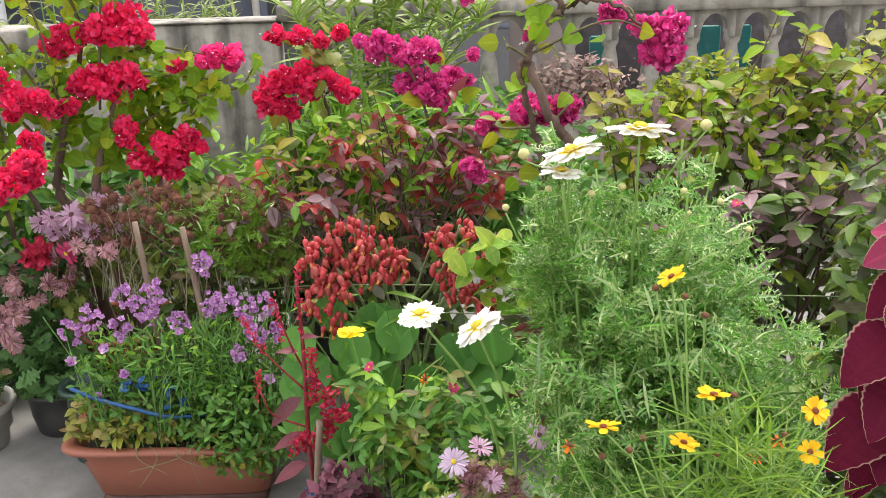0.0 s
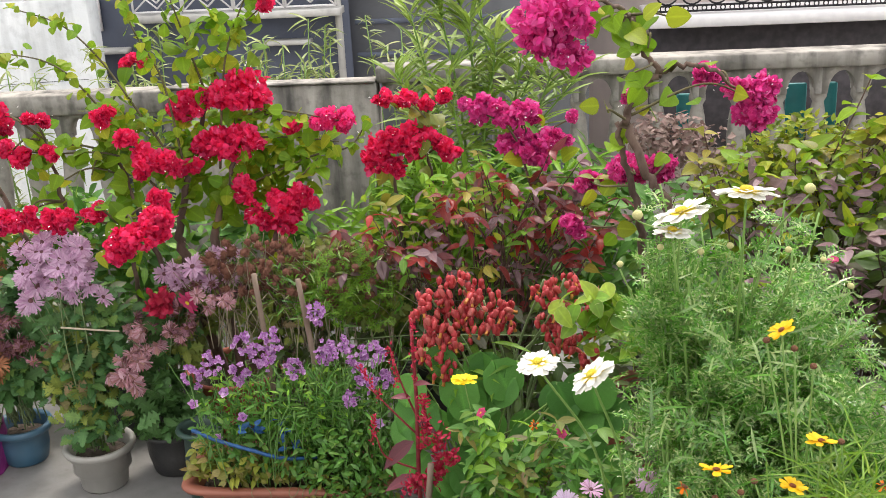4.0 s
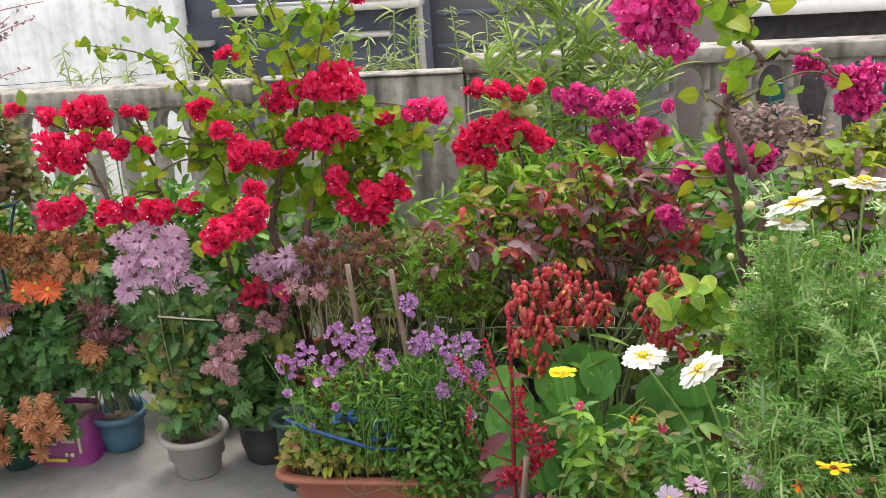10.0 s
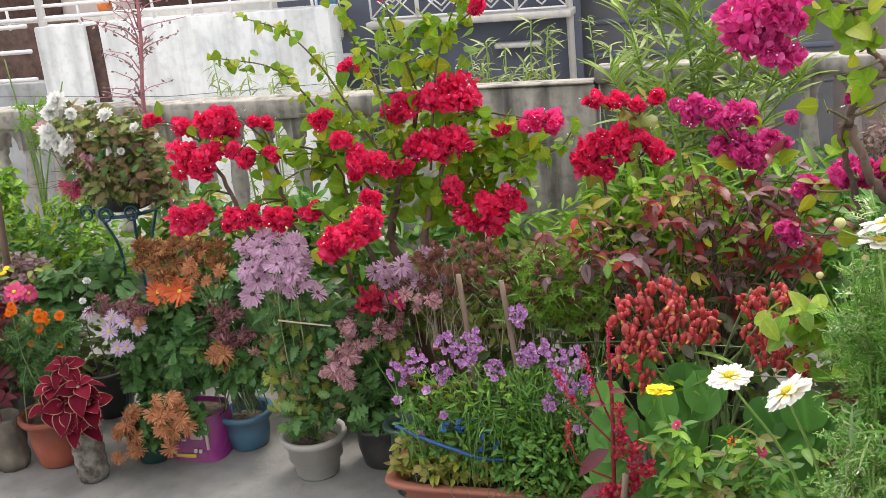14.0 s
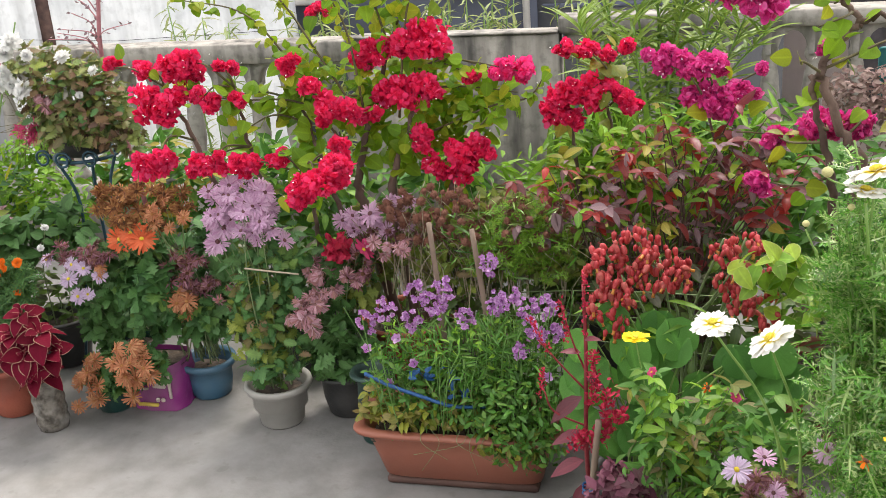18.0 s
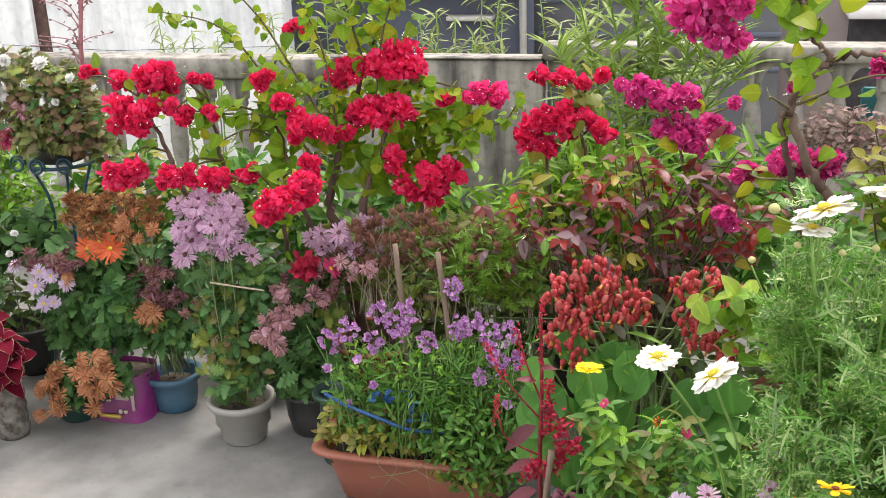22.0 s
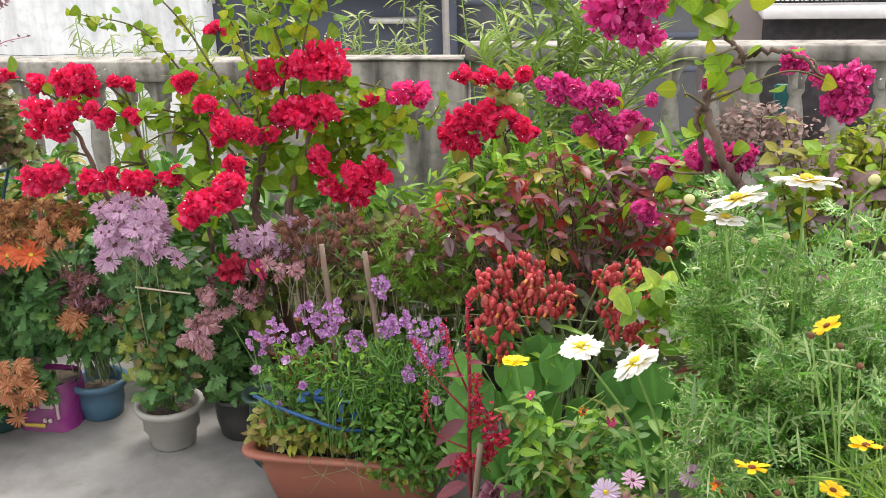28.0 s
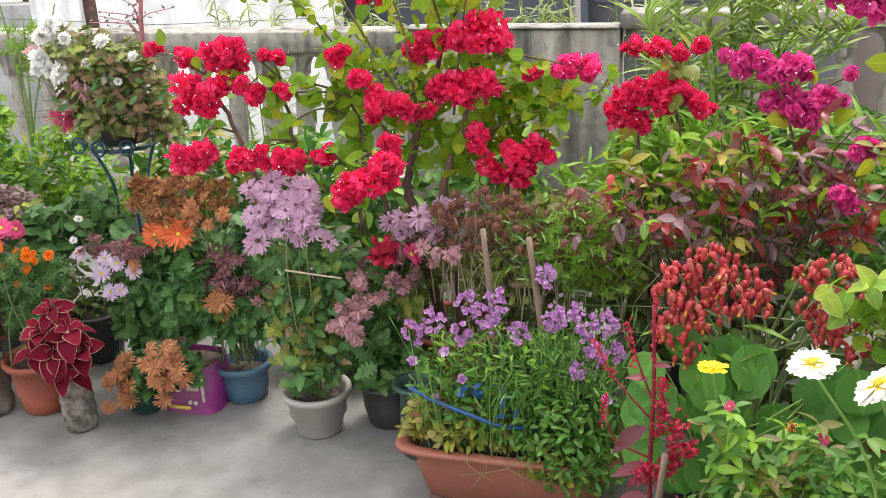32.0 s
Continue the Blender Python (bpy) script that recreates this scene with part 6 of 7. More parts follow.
def oleander(name, label, base, stalks, mat, leaf=(0.11, 0.17), per=34, group="oleanders", z0=0.0):
    """Upright canes with whorls of long narrow leaves."""
    th = thing(name, (base[0], base[1], z0), label, "shrub", group)
    if z0 == 0:
        round_pot(th, (base[0], base[1], 0), 0.17, 0.13, 0.28, M_BLACKPOT)
    for tip, spread in stalks:
        b = np.array([base[0] + RNG.normal(0, 0.04), base[1] + RNG.normal(0, 0.03), z0 + 0.2])
        c = stalk(b, tip, 0.5, 0.02, 8)
        g = Geo()
        tube(g, c, 0.008, 0.003, 6)
        part("cane", g, M_GREENSTEM, th)
        g = Geo()
        t = 1 - 0.6 * RNG.random(per) ** 1.5
        k = np.minimum((t * (len(c) - 1)).astype(int), len(c) - 2)
        fr = t * (len(c) - 1) - k
        pos = c[k] + (c[k + 1] - c[k]) * fr[:, None]
        a = RNG.random(per) * 6.28
        d = np.stack([np.cos(a), np.sin(a), 0.35 + 1.1 * t ** 3 + RNG.normal(0, 0.2, per) if z0 == 0 else RNG.normal(0.25, 0.55, per)], -1)
        g.put(S_OLEANDER if z0 == 0 else S_NARROW, pos, d, np.array([[0, -0.3, 1.0]]) - 0.3 * d, spread * (leaf[0] + (leaf[1] - leaf[0]) * RNG.random(per)))
        part("foliage", g, mat, th)
    return th


oleander("oleander", "tall oleander with long narrow pale green leaves", (0.45, 3.6), [((0.23, 3.4, 1.42), 1.2), ((0.32, 3.42, 1.5), 1.2), ((0.44, 3.4, 1.38), 1.2), ((0.53, 3.42, 1.3), 1.1), ((0.62, 3.4, 1.28), 1.2), ((0.16, 3.45, 1.2), 1.1), ((0.46, 3.5, 1.52), 1.2), ((0.66, 3.45, 1.2), 1.1), ((0.36, 3.35, 1.2), 1.1), ((0.26, 3.4, 1.05), 1.0), ((0.74, 3.4, 1.24), 1.1), ((0.82, 3.42, 1.18), 1.0), ((0.38, 3.38, 1.62), 1.2)], L_OLEANDER, per=48)
for bx, by, tips in ((-0.6, 5.0, 30), (-1.3, 5.0, 10), (-2.0, 4.95, 8), (0.1, 5.1, 8)):
    st = [((bx + RNG.normal(0, 0.2), by + RNG.normal(0, 0.08), 0.86 + 0.36 * RNG.random() ** 1.5 - (0.06 if bx < -1.8 else 0)), 0.7 + 0.3 * RNG.random()) for i in range(tips)]
    oleander("oleander", "grey-green oleander growing beyond the parapet", (bx, by), st, L_OLEFAR, (0.06, 0.13), 80, "oleanders beyond the wall", z0=-3.3)

# white chrysanthemum on an iron stand
sd = thing("plant_stand", (-1.62, 3.08, 0), "blue painted iron plant stand with scrolls", "stand")
for a in (0.9, 3.9, 5.4):
    g = Geo()
    tube(g, curve([(-1.64 + 0.11 * math.cos(a), 3.06 + 0.11 * math.sin(a), 0.84), (-1.64 + 0.06 * math.cos(a), 3.06 + 0.06 * math.sin(a), 0.6), (-1.64 + 0.16 * math.cos(a), 3.06 + 0.16 * math.sin(a), 0.0)], 7), 0.006, 0.006, 6)
    part("leg", g, M_BLUEIRON, sd)
for x, y in ((-1.76, 2.96), (-1.56, 2.95), (-1.66, 2.93)):
    g = Geo()
    tube(g, [(x + (0.034 - 0.0009 * i) * math.cos(i * 0.42), y, 0.85 + (0.034 - 0.0009 * i) * math.sin(i * 0.42)) for i in range(22)], 0.005, 0.005, 5)
    part("scroll", g, M_BLUEIRON, sd)
g = Geo()
tube(g, [(-1.64 + 0.12 * math.cos(i * 0.3142), 3.06 + 0.12 * math.sin(i * 0.3142), 0.84) for i in range(21)], 0.007, 0.007, 6)
part("ring", g, M_BLUEIRON, sd)
wm = mum("chrysanthemum", "white chrysanthemum with faded leaves in a hanging dark pot", (-1.64, 3.06), None,
    [((-1.74, 3.0, 1.17), (0.11, 0.1, 0.1), 70), ((-1.56, 3.0, 1.15), (0.15, 0.1, 0.08), 80), ((-1.66, 3.0, 1.22), (0.05, 0.05, 0.06), 20), ((-1.48, 3.0, 1.03), (0.13, 0.1, 0.13), 120), ((-1.62, 2.96, 0.98), (0.16, 0.1, 0.1), 150), ((-1.76, 2.98, 1.03), (0.07, 0.07, 0.1), 40), ((-1.42, 3.0, 0.93), (0.08, 0.07, 0.08), 40)], L_GREYMUM,
    [("pompon", [(-1.83, 2.93, 1.17), (-1.86, 2.95, 1.13), (-1.8, 2.93, 1.13), (-1.79, 2.96, 1.28), (-1.57, 2.92, 1.23), (-1.74, 2.9, 1.12), (-1.83, 2.96, 1.24)], 0.034, 0.1), ("dusky", [(-1.7, 2.9, 1.08), (-1.66, 2.9, 1.06)], 0.032, 0.1), ("pompon", [(-1.46, 2.92, 1.18), (-1.63, 2.9, 1.16), (-1.77, 2.91, 1.1), (-1.71, 2.92, 1.24), (-1.52, 2.9, 1.1)], 0.018, 0.1), ("dusky", [(-1.7, 2.93, 1.07), (-1.67, 2.93, 1.05), (-1.88, 2.96, 1.19)], 0.032, 0.1)], size=(0.03, 0.058), soil=0.9, extra_leaves=[([((-1.6, 2.95, 1.08), (0.22, 0.08, 0.14), 130), ((-1.5, 2.93, 0.98), (0.16, 0.07, 0.1), 80)], S_LOBED, (0.03, 0.05), L_DRY), ([((-1.6, 2.94, 1.06), (0.22, 0.08, 0.15), 90)], S_LOBED, (0.03, 0.05), L_MUMBLUE)])
round_pot(wm, (-1.64, 3.06, 0.848), 0.12, 0.09, 0.1, M_BLACKPOT)
part("foliage", foliage([((-1.6, 2.98, 1.1), (0.2, 0.11, 0.15), 150)], S_LOBED, (0.03, 0.055)), L_MUMOLD, wm, "dry brown leaves")
g = Geo()
for q in scatter((-1.79, 2.95, 0.95), (0.045, 0.03, 0.06), 9):
    g.put(S_RAY, q + RNG.normal(0, 0.008, (22, 3)), RNG.normal(size=(22, 3)), RNG.normal(size=(22, 3)), 0.028)
part("bloom", g, P_PINK, wm, "magenta blooms hanging below")
g = Geo()
for i in range(70):
    b = np.array([-1.8 + RNG.normal(0, 0.03), 3.05, 0.98])
    tube(g, stalk(b, b + [RNG.normal(-0.05, 0.08), RNG.normal(-0.04, 0.04), RNG.uniform(-0.2, 0.3)], 0.8, 0.02, 5), 0.0012, 0.0008, 4)
part("wiry_tangle", g, M_TWIG, wm, "wiry dry stems")

# coral-stemmed plant
cs = thing("coral_stem_plant", (-1.66, 3.5, 0), "tall bare plant with pinkish coral stem", "plant")
round_pot(cs, (-1.66, 3.5, 0), 0.12, 0.09, 0.2, M_BLACKPOT)
g = Geo()
tube(g, curve([(-1.66, 3.5, 0.17), (-1.66, 3.34, 1.0), (-1.65, 3.3, 1.2), (-1.61, 3.3, 1.45), (-1.59, 3.3, 1.66)], 8), 0.011, 0.006, 7)
part("stem", g, M_CORALSTEM, cs)
g, lf = Geo(), Geo()
for i in range(24):
    z = RNG.uniform(1.15, 1.62)
    b = np.array([-1.66 + 0.07 * (z - 1.2) / 0.45, 3.3, z])
    tip = b + [RNG.choice([-1, 1], p=[0.65, 0.35]) * RNG.uniform(0.04, 0.2), RNG.normal(0, 0.04), RNG.uniform(0.03, 0.18)]
    c = stalk(b, tip, 1.0, 0.012, 5)
    tube(g, c, 0.003, 0.0015, 5)
    k = 9
    lf.put(S_SMALL, c[RNG.integers(1, len(c), k)] + RNG.normal(0, 0.006, (k, 3)), RNG.normal(size=(k, 3)), RNG.normal(size=(k, 3)), 0.02)
part("twig_spray", g, M_CORALSTEM, cs)
part("foliage", lf, L_BRONZEGREY, cs)

# left background greenery
lb = mum("leafy_shrub", "dense bright green leafy shrub by the balustrade", (-2.5, 3.4), pot_of(0.2, 0.15, 0.3, M_BLACKPOT),
    [((-2.5, 3.25, 0.62), (0.3, 0.18, 0.2), 600), ((-2.85, 3.3, 0.62), (0.3, 0.18, 0.25), 420), ((-2.2, 3.25, 0.58), (0.2, 0.14, 0.18), 320), ((-2.05, 3.3, 0.78), (0.14, 0.1, 0.1), 160), ((-2.4, 3.3, 0.85), (0.1, 0.08, 0.14), 150), ((-2.65, 3.3, 0.86), (0.12, 0.08, 0.1), 110), ((-1.9, 3.2, 0.6), (0.15, 0.1, 0.2), 200)], L_BRIGHT, [("marigold", [(-2.44, 2.95, 0.66), (-2.33, 2.95, 0.71), (-2.42, 2.95, 0.73), (-2.3, 2.95, 0.68)], 0.026, 0.1)], S_LANCE, (0.026, 0.062), group="", category="shrub", limit=150)
part("foliage", foliage([((-2.4, 3.18, 0.6), (0.45, 0.15, 0.24), 420)], S_LANCE, (0.03, 0.06)), L_MUM, lb)
part("foliage", foliage([((-2.4, 3.15, 0.68), (0.45, 0.15, 0.24), 300)], S_NARROW, (0.04, 0.08), -0.4), L_BOUG, lb)
mum("rusty_shrub", "low shrub with rusty brown-green leaves", (-2.2, 3.0), pot_of(0.13, 0.1, 0.2, M_BLACKPOT),
    [((-2.15, 2.95, 0.6), (0.2, 0.1, 0.1), 300), ((-2.05, 2.85, 0.5), (0.15, 0.1, 0.1), 120)], L_BRONZEGREY, [("yellow", [(-2.06, 2.82, 0.68), (-2.08, 2.82, 0.66)], 0.012, 0.1)], S_SMALL, (0.025, 0.045), group="", category="shrub", extra_leaves=[([((-2.1, 2.92, 0.58), (0.2, 0.1, 0.11), 160)], S_SMALL, (0.03, 0.05), L_MUMOLD)])
mum("sage_plant", "grey-green leafy plant below the iron stand", (-1.85, 3.0), pot_of(0.11, 0.08, 0.2, M_BLACKPOT),
    [((-1.88, 2.82, 0.55), (0.12, 0.08, 0.12), 80), ((-1.7, 2.88, 0.6), (0.14, 0.08, 0.14), 80)], L_MUMBLUE, [("pinkzinnia", [(-1.9, 2.72, 0.62)], 0.034, 0.1), ("pompon", [(-1.64, 2.72, 0.67), (-1.66, 2.7, 0.6)], 0.014, 0.1)], S_OVATE, (0.05, 0.08), group="", category="plant")
mum("leafy_shrub", "fresh green weeds along the foot of the balustrade", (-1.0, 3.7), None,
    [((-1.1, 3.6, 0.5), (0.4, 0.15, 0.3), 360), ((-1.7, 3.6, 0.5), (0.35, 0.15, 0.3), 300), ((-0.5, 3.7, 0.45), (0.3, 0.15, 0.28), 260), ((0.2, 3.5, 0.5), (0.25, 0.15, 0.28), 200), ((0.7, 3.4, 0.6), (0.35, 0.15, 0.4), 500), ((1.1, 3.0, 0.6), (0.4, 0.3, 0.3), 400)], L_PLANTER, [], S_LANCE, (0.045, 0.1), soil=0.0, group="", category="shrub", extra_leaves=[([((-1.1, 3.55, 0.5), (0.4, 0.12, 0.3), 160), ((-0.4, 3.65, 0.5), (0.3, 0.12, 0.3), 160), ((0.6, 3.35, 0.6), (0.35, 0.12, 0.35), 300)], S_LANCE, (0.045, 0.09), L_BRIGHT), ([((-1.5, 3.5, 0.5), (0.5, 0.12, 0.3), 200)], S_LANCE, (0.04, 0.08), L_BOUGOLD)])
g = Geo()
tube(g, curve([(-2.14, 2.92, 0.0), (-2.13, 2.9, 0.5), (-2.09, 2.9, 1.04)], 6), 0.016, 0.014, 8)
single("wooden_post", g, M_BARK, "weathered brown wooden post among the plants", "post")
pt = thing("petunia", (-2.5, 3.5, 0), "wispy plant with a single lilac flower", "flower")
stems_to(pt, (-2.5, 3.5, 0.0), [(-2.5, 3.3, 0.99), (-2.45, 3.3, 1.1), (-2.15, 3.3, 1.25), (-2.2, 3.3, 1.1), (-2.0, 3.3, 1.3), (-2.25, 3.3, 1.4)], 0.004, M_GREENSTEM)
flower(pt, "petunia", (-2.47, 3.28, 1.01), 0.042, (0.1, -0.5, 0.6))
flower(pt, "pinkzinnia", (-2.45, 3.29, 1.11), 0.02)
part("foliage", foliage([((-2.15, 3.3, 1.12), (0.1, 0.05, 0.14), 40), ((-2.45, 3.3, 0.85), (0.14, 0.06, 0.12), 50)], S_FEATHER, (0.05, 0.09), -0.2), L_BRIGHT, pt)

# added filler: dark leaves that hide pale floor and darken the gaps between plants
mum("gap_fill_foliage", "dark leaves and stems added to deepen the gaps behind the pots", (-0.9, 3.2), None,
    [((-2.0, 3.0, 0.25), (0.3, 0.1, 0.25), 160), ((-1.5, 3.05, 0.28), (0.25, 0.1, 0.28), 180), ((-1.58, 2.9, 0.36), (0.1, 0.06, 0.16), 90), ((-1.0, 3.1, 0.3), (0.3, 0.1, 0.3), 180), ((-0.5, 3.1, 0.3), (0.3, 0.1, 0.3), 160), ((-0.05, 2.8, 0.4), (0.25, 0.08, 0.25), 180), ((0.3, 2.75, 0.5), (0.25, 0.08, 0.25), 200), ((0.65, 2.6, 0.45), (0.25, 0.1, 0.3), 200), ((1.75, 1.9, 0.7), (0.25, 0.15, 0.5), 260), ((1.6, 1.75, 0.85), (0.12, 0.12, 0.3), 160), ((1.05, 2.2, 0.5), (0.3, 0.1, 0.35), 200)], L_HIBDARK, [], S_LANCE, (0.045, 0.08), soil=0.0, group="", category="shrub", limit=0)
mum("slender_weed", "slender bright green weeds in front of the solid panel", (0.1, 3.25), None,
    [((0.02, 3.1, 0.7), (0.12, 0.08, 0.16), 30), ((0.28, 3.1, 0.8), (0.18, 0.08, 0.2), 110), ((0.5, 3.05, 0.75), (0.2, 0.08, 0.25), 120), ((0.75, 3.0, 0.85), (0.2, 0.08, 0.2), 110), ((-0.1, 3.1, 0.55), (0.2, 0.08, 0.12), 40)], L_BRIGHT, [], S_NARROW, (0.07, 0.13), soil=0.0, group="", category="plant", stem_mat=M_GREENSTEM, droop=-0.3, limit=60)

# ---- kalanchoe and round leaves ----
kl = thing("kalanchoe", (0.55, 2.25, 0), "kalanchoe with drooping clusters of red bell flowers", "flower")
round_pot(kl, (0.55, 2.3, 0), 0.15, 0.11, 0.24, M_BLACKPOT)
bell = Geo()
lathe(bell, [(0.02, -0.56), (0.26, -0.6), (0.31, -0.46), (0.38, -0.18), (0.41, 0.06), (0.36, 0.3), (0.2, 0.44), (0.05, 0.48), (0.035, 0.85), (0.01, 0.85)], n=8)
bm_ = bell.mesh("bell")
bm_.materials.append(P_KAL)
tipg = Geo()
lathe(tipg, [(0.24, 0.1), (0.18, -0.45), (0.27, -0.72), (0.02, -0.6)], n=6)
tm_ = tipg.mesh("bell_tip")
tm_.materials.append(P_KALTIP)
tips = []
for x, y, z, r, k in ((0.46, 2.08, 0.88, 0.06, 26), (0.39, 2.06, 0.84, 0.05, 20), (0.43, 2.05, 0.79, 0.055, 24), (0.52, 2.07, 0.83, 0.06, 24), (0.56, 2.08, 0.81, 0.045, 14), (0.38, 2.05, 0.74, 0.035, 12), (0.41, 2.05, 0.7, 0.035, 10), (0.67, 2.1, 0.87, 0.035, 10), (0.72, 2.08, 0.88, 0.045, 12), (0.78, 2.08, 0.85, 0.035, 9), (0.69, 2.07, 0.8, 0.04, 12), (0.77, 2.07, 0.73, 0.045, 14), (0.71, 2.07, 0.75, 0.03, 7)):
    tips.append((x, y, z + 0.03))
    for q in scatter((x, y, z), (r * 1.15, 0.06, r), int(k * 2.1)):
        m = Matrix.Translation(Vector(q)) @ Euler((RNG.normal(0, 0.4), RNG.normal(0, 0.4), RNG.random() * 6)).to_matrix().to_4x4()
        s = 0.0145 + 0.006 * RNG.random()
        m = m @ Matrix.Diagonal((s, s, s * (1.0 + 0.2 * RNG.random()), 1))
        bl = part("bell", bm_, None, kl, at=m)
        if RNG.random() < 0.22:
            part("bell_tip", tm_, None, bl, "yellow open tip", m @ Matrix.Translation((0, 0, -0.5)))
stems_to(kl, (0.55, 2.28, 0.2), tips, 0.004, M_PALESTEM, 0.03)
part("foliage", foliage([((0.78, 2.0, 0.86), (0.1, 0.05, 0.06), 26), ((0.84, 2.02, 0.78), (0.08, 0.05, 0.08), 26)], S_CRENATE, (0.04, 0.075), 0.1), L_YELLEAF, kl, "variegated yellow-green leaves")
leaf_objects(kl, L_BRIGHT, S_NARROW, [((0.5 + RNG.normal(0, 0.1), 2.1, 0.65 + RNG.normal(0, 0.04)), (RNG.normal(0, 1), -0.6, 0.2), (0, -0.3, 1), 0.11) for i in range(12)])
nz = thing("round_leaf_plant", (0.5, 2.0, 0), "trailing plant with large round green leaves", "plant")
round_pot(nz, (0.48, 2.12, 0), 0.14, 0.1, 0.22, M_BLACKPOT)
places, tips = [], []
for i in range(42):
    x, z = RNG.uniform(0.33, 0.87), RNG.uniform(0.34, 0.75)
    p = np.array([x, 2.02 + abs(RNG.normal(0, 0.04)) + 0.1 * abs(x - 0.48), z])
    tips.append(p)
    places.append((p, (RNG.normal(0, 0.7), -0.3, -0.8), (RNG.normal(0, 0.35), -0.9, 0.65), 0.08 + 0.05 * RNG.random()))
leaf_objects(nz, L_ROUND, S_ROUND, places)
stems_to(nz, (0.48, 2.1, 0.18), tips, 0.003, M_GREENSTEM, 0.03)

# celosia with stick and string
ce = thing("celosia", (0.35, 1.97, 0), "crimson plumed celosia with maroon leaves", "flower")
round_pot(ce, (0.36, 2.0, 0), 0.085, 0.07, 0.17, M_BLACKPOT)
g = Geo()
tube(g, curve([(0.35, 1.98, 0.15), (0.345, 1.95, 0.4), (0.352, 1.94, 0.64), (0.35, 1.94, 0.84)], 7), 0.007, 0.004, 7)
part("stem", g, M_REDSTEM, ce)
for pts in ([(0.35, 1.95, 0.55), (0.3, 1.93, 0.62), (0.24, 1.92, 0.7)], [(0.35, 1.95, 0.6), (0.32, 1.93, 0.7), (0.3, 1.92, 0.79)], [(0.35, 1.95, 0.5), (0.38, 1.93, 0.58), (0.37, 1.92, 0.65)], [(0.35, 1.95, 0.45), (0.27, 1.93, 0.5), (0.25, 1.92, 0.56)]):
    g = Geo()
    tube(g, curve(pts, 6), 0.003, 0.002, 5)
    part("branch", g, M_REDSTEM, ce)
for a, b, w in (((0.35, 1.93, 0.7), (0.355, 1.93, 0.87), 0.008), ((0.27, 1.92, 0.66), (0.22, 1.92, 0.76), 0.007), ((0.31, 1.92, 0.7), (0.295, 1.92, 0.81), 0.007), ((0.37, 1.92, 0.6), (0.375, 1.92, 0.68), 0.013), ((0.36, 1.91, 0.53), (0.38, 1.91, 0.6), 0.014), ((0.36, 1.9, 0.43), (0.44, 1.9, 0.52), 0.024), ((0.32, 1.9, 0.42), (0.35, 1.9, 0.46), 0.018), ((0.4, 1.9, 0.48), (0.41, 1.9, 0.58), 0.02), ((0.24, 1.92, 0.55), (0.25, 1.92, 0.62), 0.007)):
    g = Geo()
    k = int(40 + 4000 * w)
    t = RNG.random((k, 1))
    p = np.array(a) + (np.array(b) - np.array(a)) * t + RNG.normal(0, w * 0.5, (k, 3))
    g.put(S_SMALL, p, RNG.normal(size=(k, 3)) + [0, 0, 0.8], RNG.normal(size=(k, 3)), 0.006 + w * 0.45)
    part("plume", g, P_CELOSIA, ce)
leaf_objects(ce, L_CELOSIA, S_LANCE, [((0.34, 1.94, 0.54), (-0.8, -0.2, -0.5), (0.2, -0.5, 1), 0.11), ((0.34, 1.94, 0.44), (-0.9, -0.3, -0.15), (-0.3, -0.7, 1), 0.085), ((0.34, 1.94, 0.36), (-0.9, -0.2, -0.3), (0.3, -0.4, 1), 0.1), ((0.35, 1.93, 0.6), (0.9, -0.3, -0.3), (0, -0.5, 1), 0.06), ((0.34, 1.94, 0.66), (-0.8, -0.3, 0.3), (0, -0.5, 1), 0.05), ((0.35, 1.93, 0.3), (-0.5, -0.5, -0.6), (0, -0.8, 0.6), 0.08), ((0.35, 1.93, 0.7), (0.6, -0.3, 0.3), (0, -0.5, 1), 0.045)], "leaf")
g = Geo()
tube(g, curve([(0.385, 1.88, 0.51), (0.365, 1.88, 0.3), (0.35, 1.88, 0.0)], 6), 0.008, 0.01, 7)
single("support_stick", g, M_STICK, "grey dry support stick tied with blue string", "stick", "support sticks")
g = Geo()
tube(g, [(0.36 + 0.018 * math.cos(i * 0.7), 1.88 + 0.018 * math.sin(i * 0.7), 0.3 + 0.0012 * i) for i in range(24)], 0.003, 0.003, 5)
tube(g, curve([(0.365, 1.862, 0.31), (0.35, 1.85, 0.25), (0.357, 1.855, 0.19)], 5), 0.003, 0.003, 5)
single("string", g, M_ROPE, "blue string knotted round the stick", "cord")

# leafy plants between the celosia and the daisies
zn = thing("zinnia", (0.6, 1.85, 0), "light green zinnia plants with one yellow bloom", "flower")
round_pot(zn, (0.6, 1.85, 0), 0.15, 0.11, 0.24, M_BLACKPOT)
twiggy(zn, (0.6, 1.82, 0.22), [((0.6, 1.74, 0.62), (0.15, 0.1, 0.1), 18), ((0.58, 1.74, 0.5), (0.11, 0.09, 0.13), 14), ((0.72, 1.74, 0.6), (0.1, 0.08, 0.1), 9), ((0.5, 1.76, 0.68), (0.07, 0.06, 0.06), 6), ((0.68, 1.68, 0.4), (0.12, 0.09, 0.13), 14)], 9, S_LANCE, (0.025, 0.062), [(L_PLANTER, 0.36), (L_GREYMUM, 0.2), (L_MUMOLD, 0.1), (L_BRIGHT, 0.3), (L_YELLOWING, 0.04)], M_PALESTEM, 0.45, 0.16, 0.002)
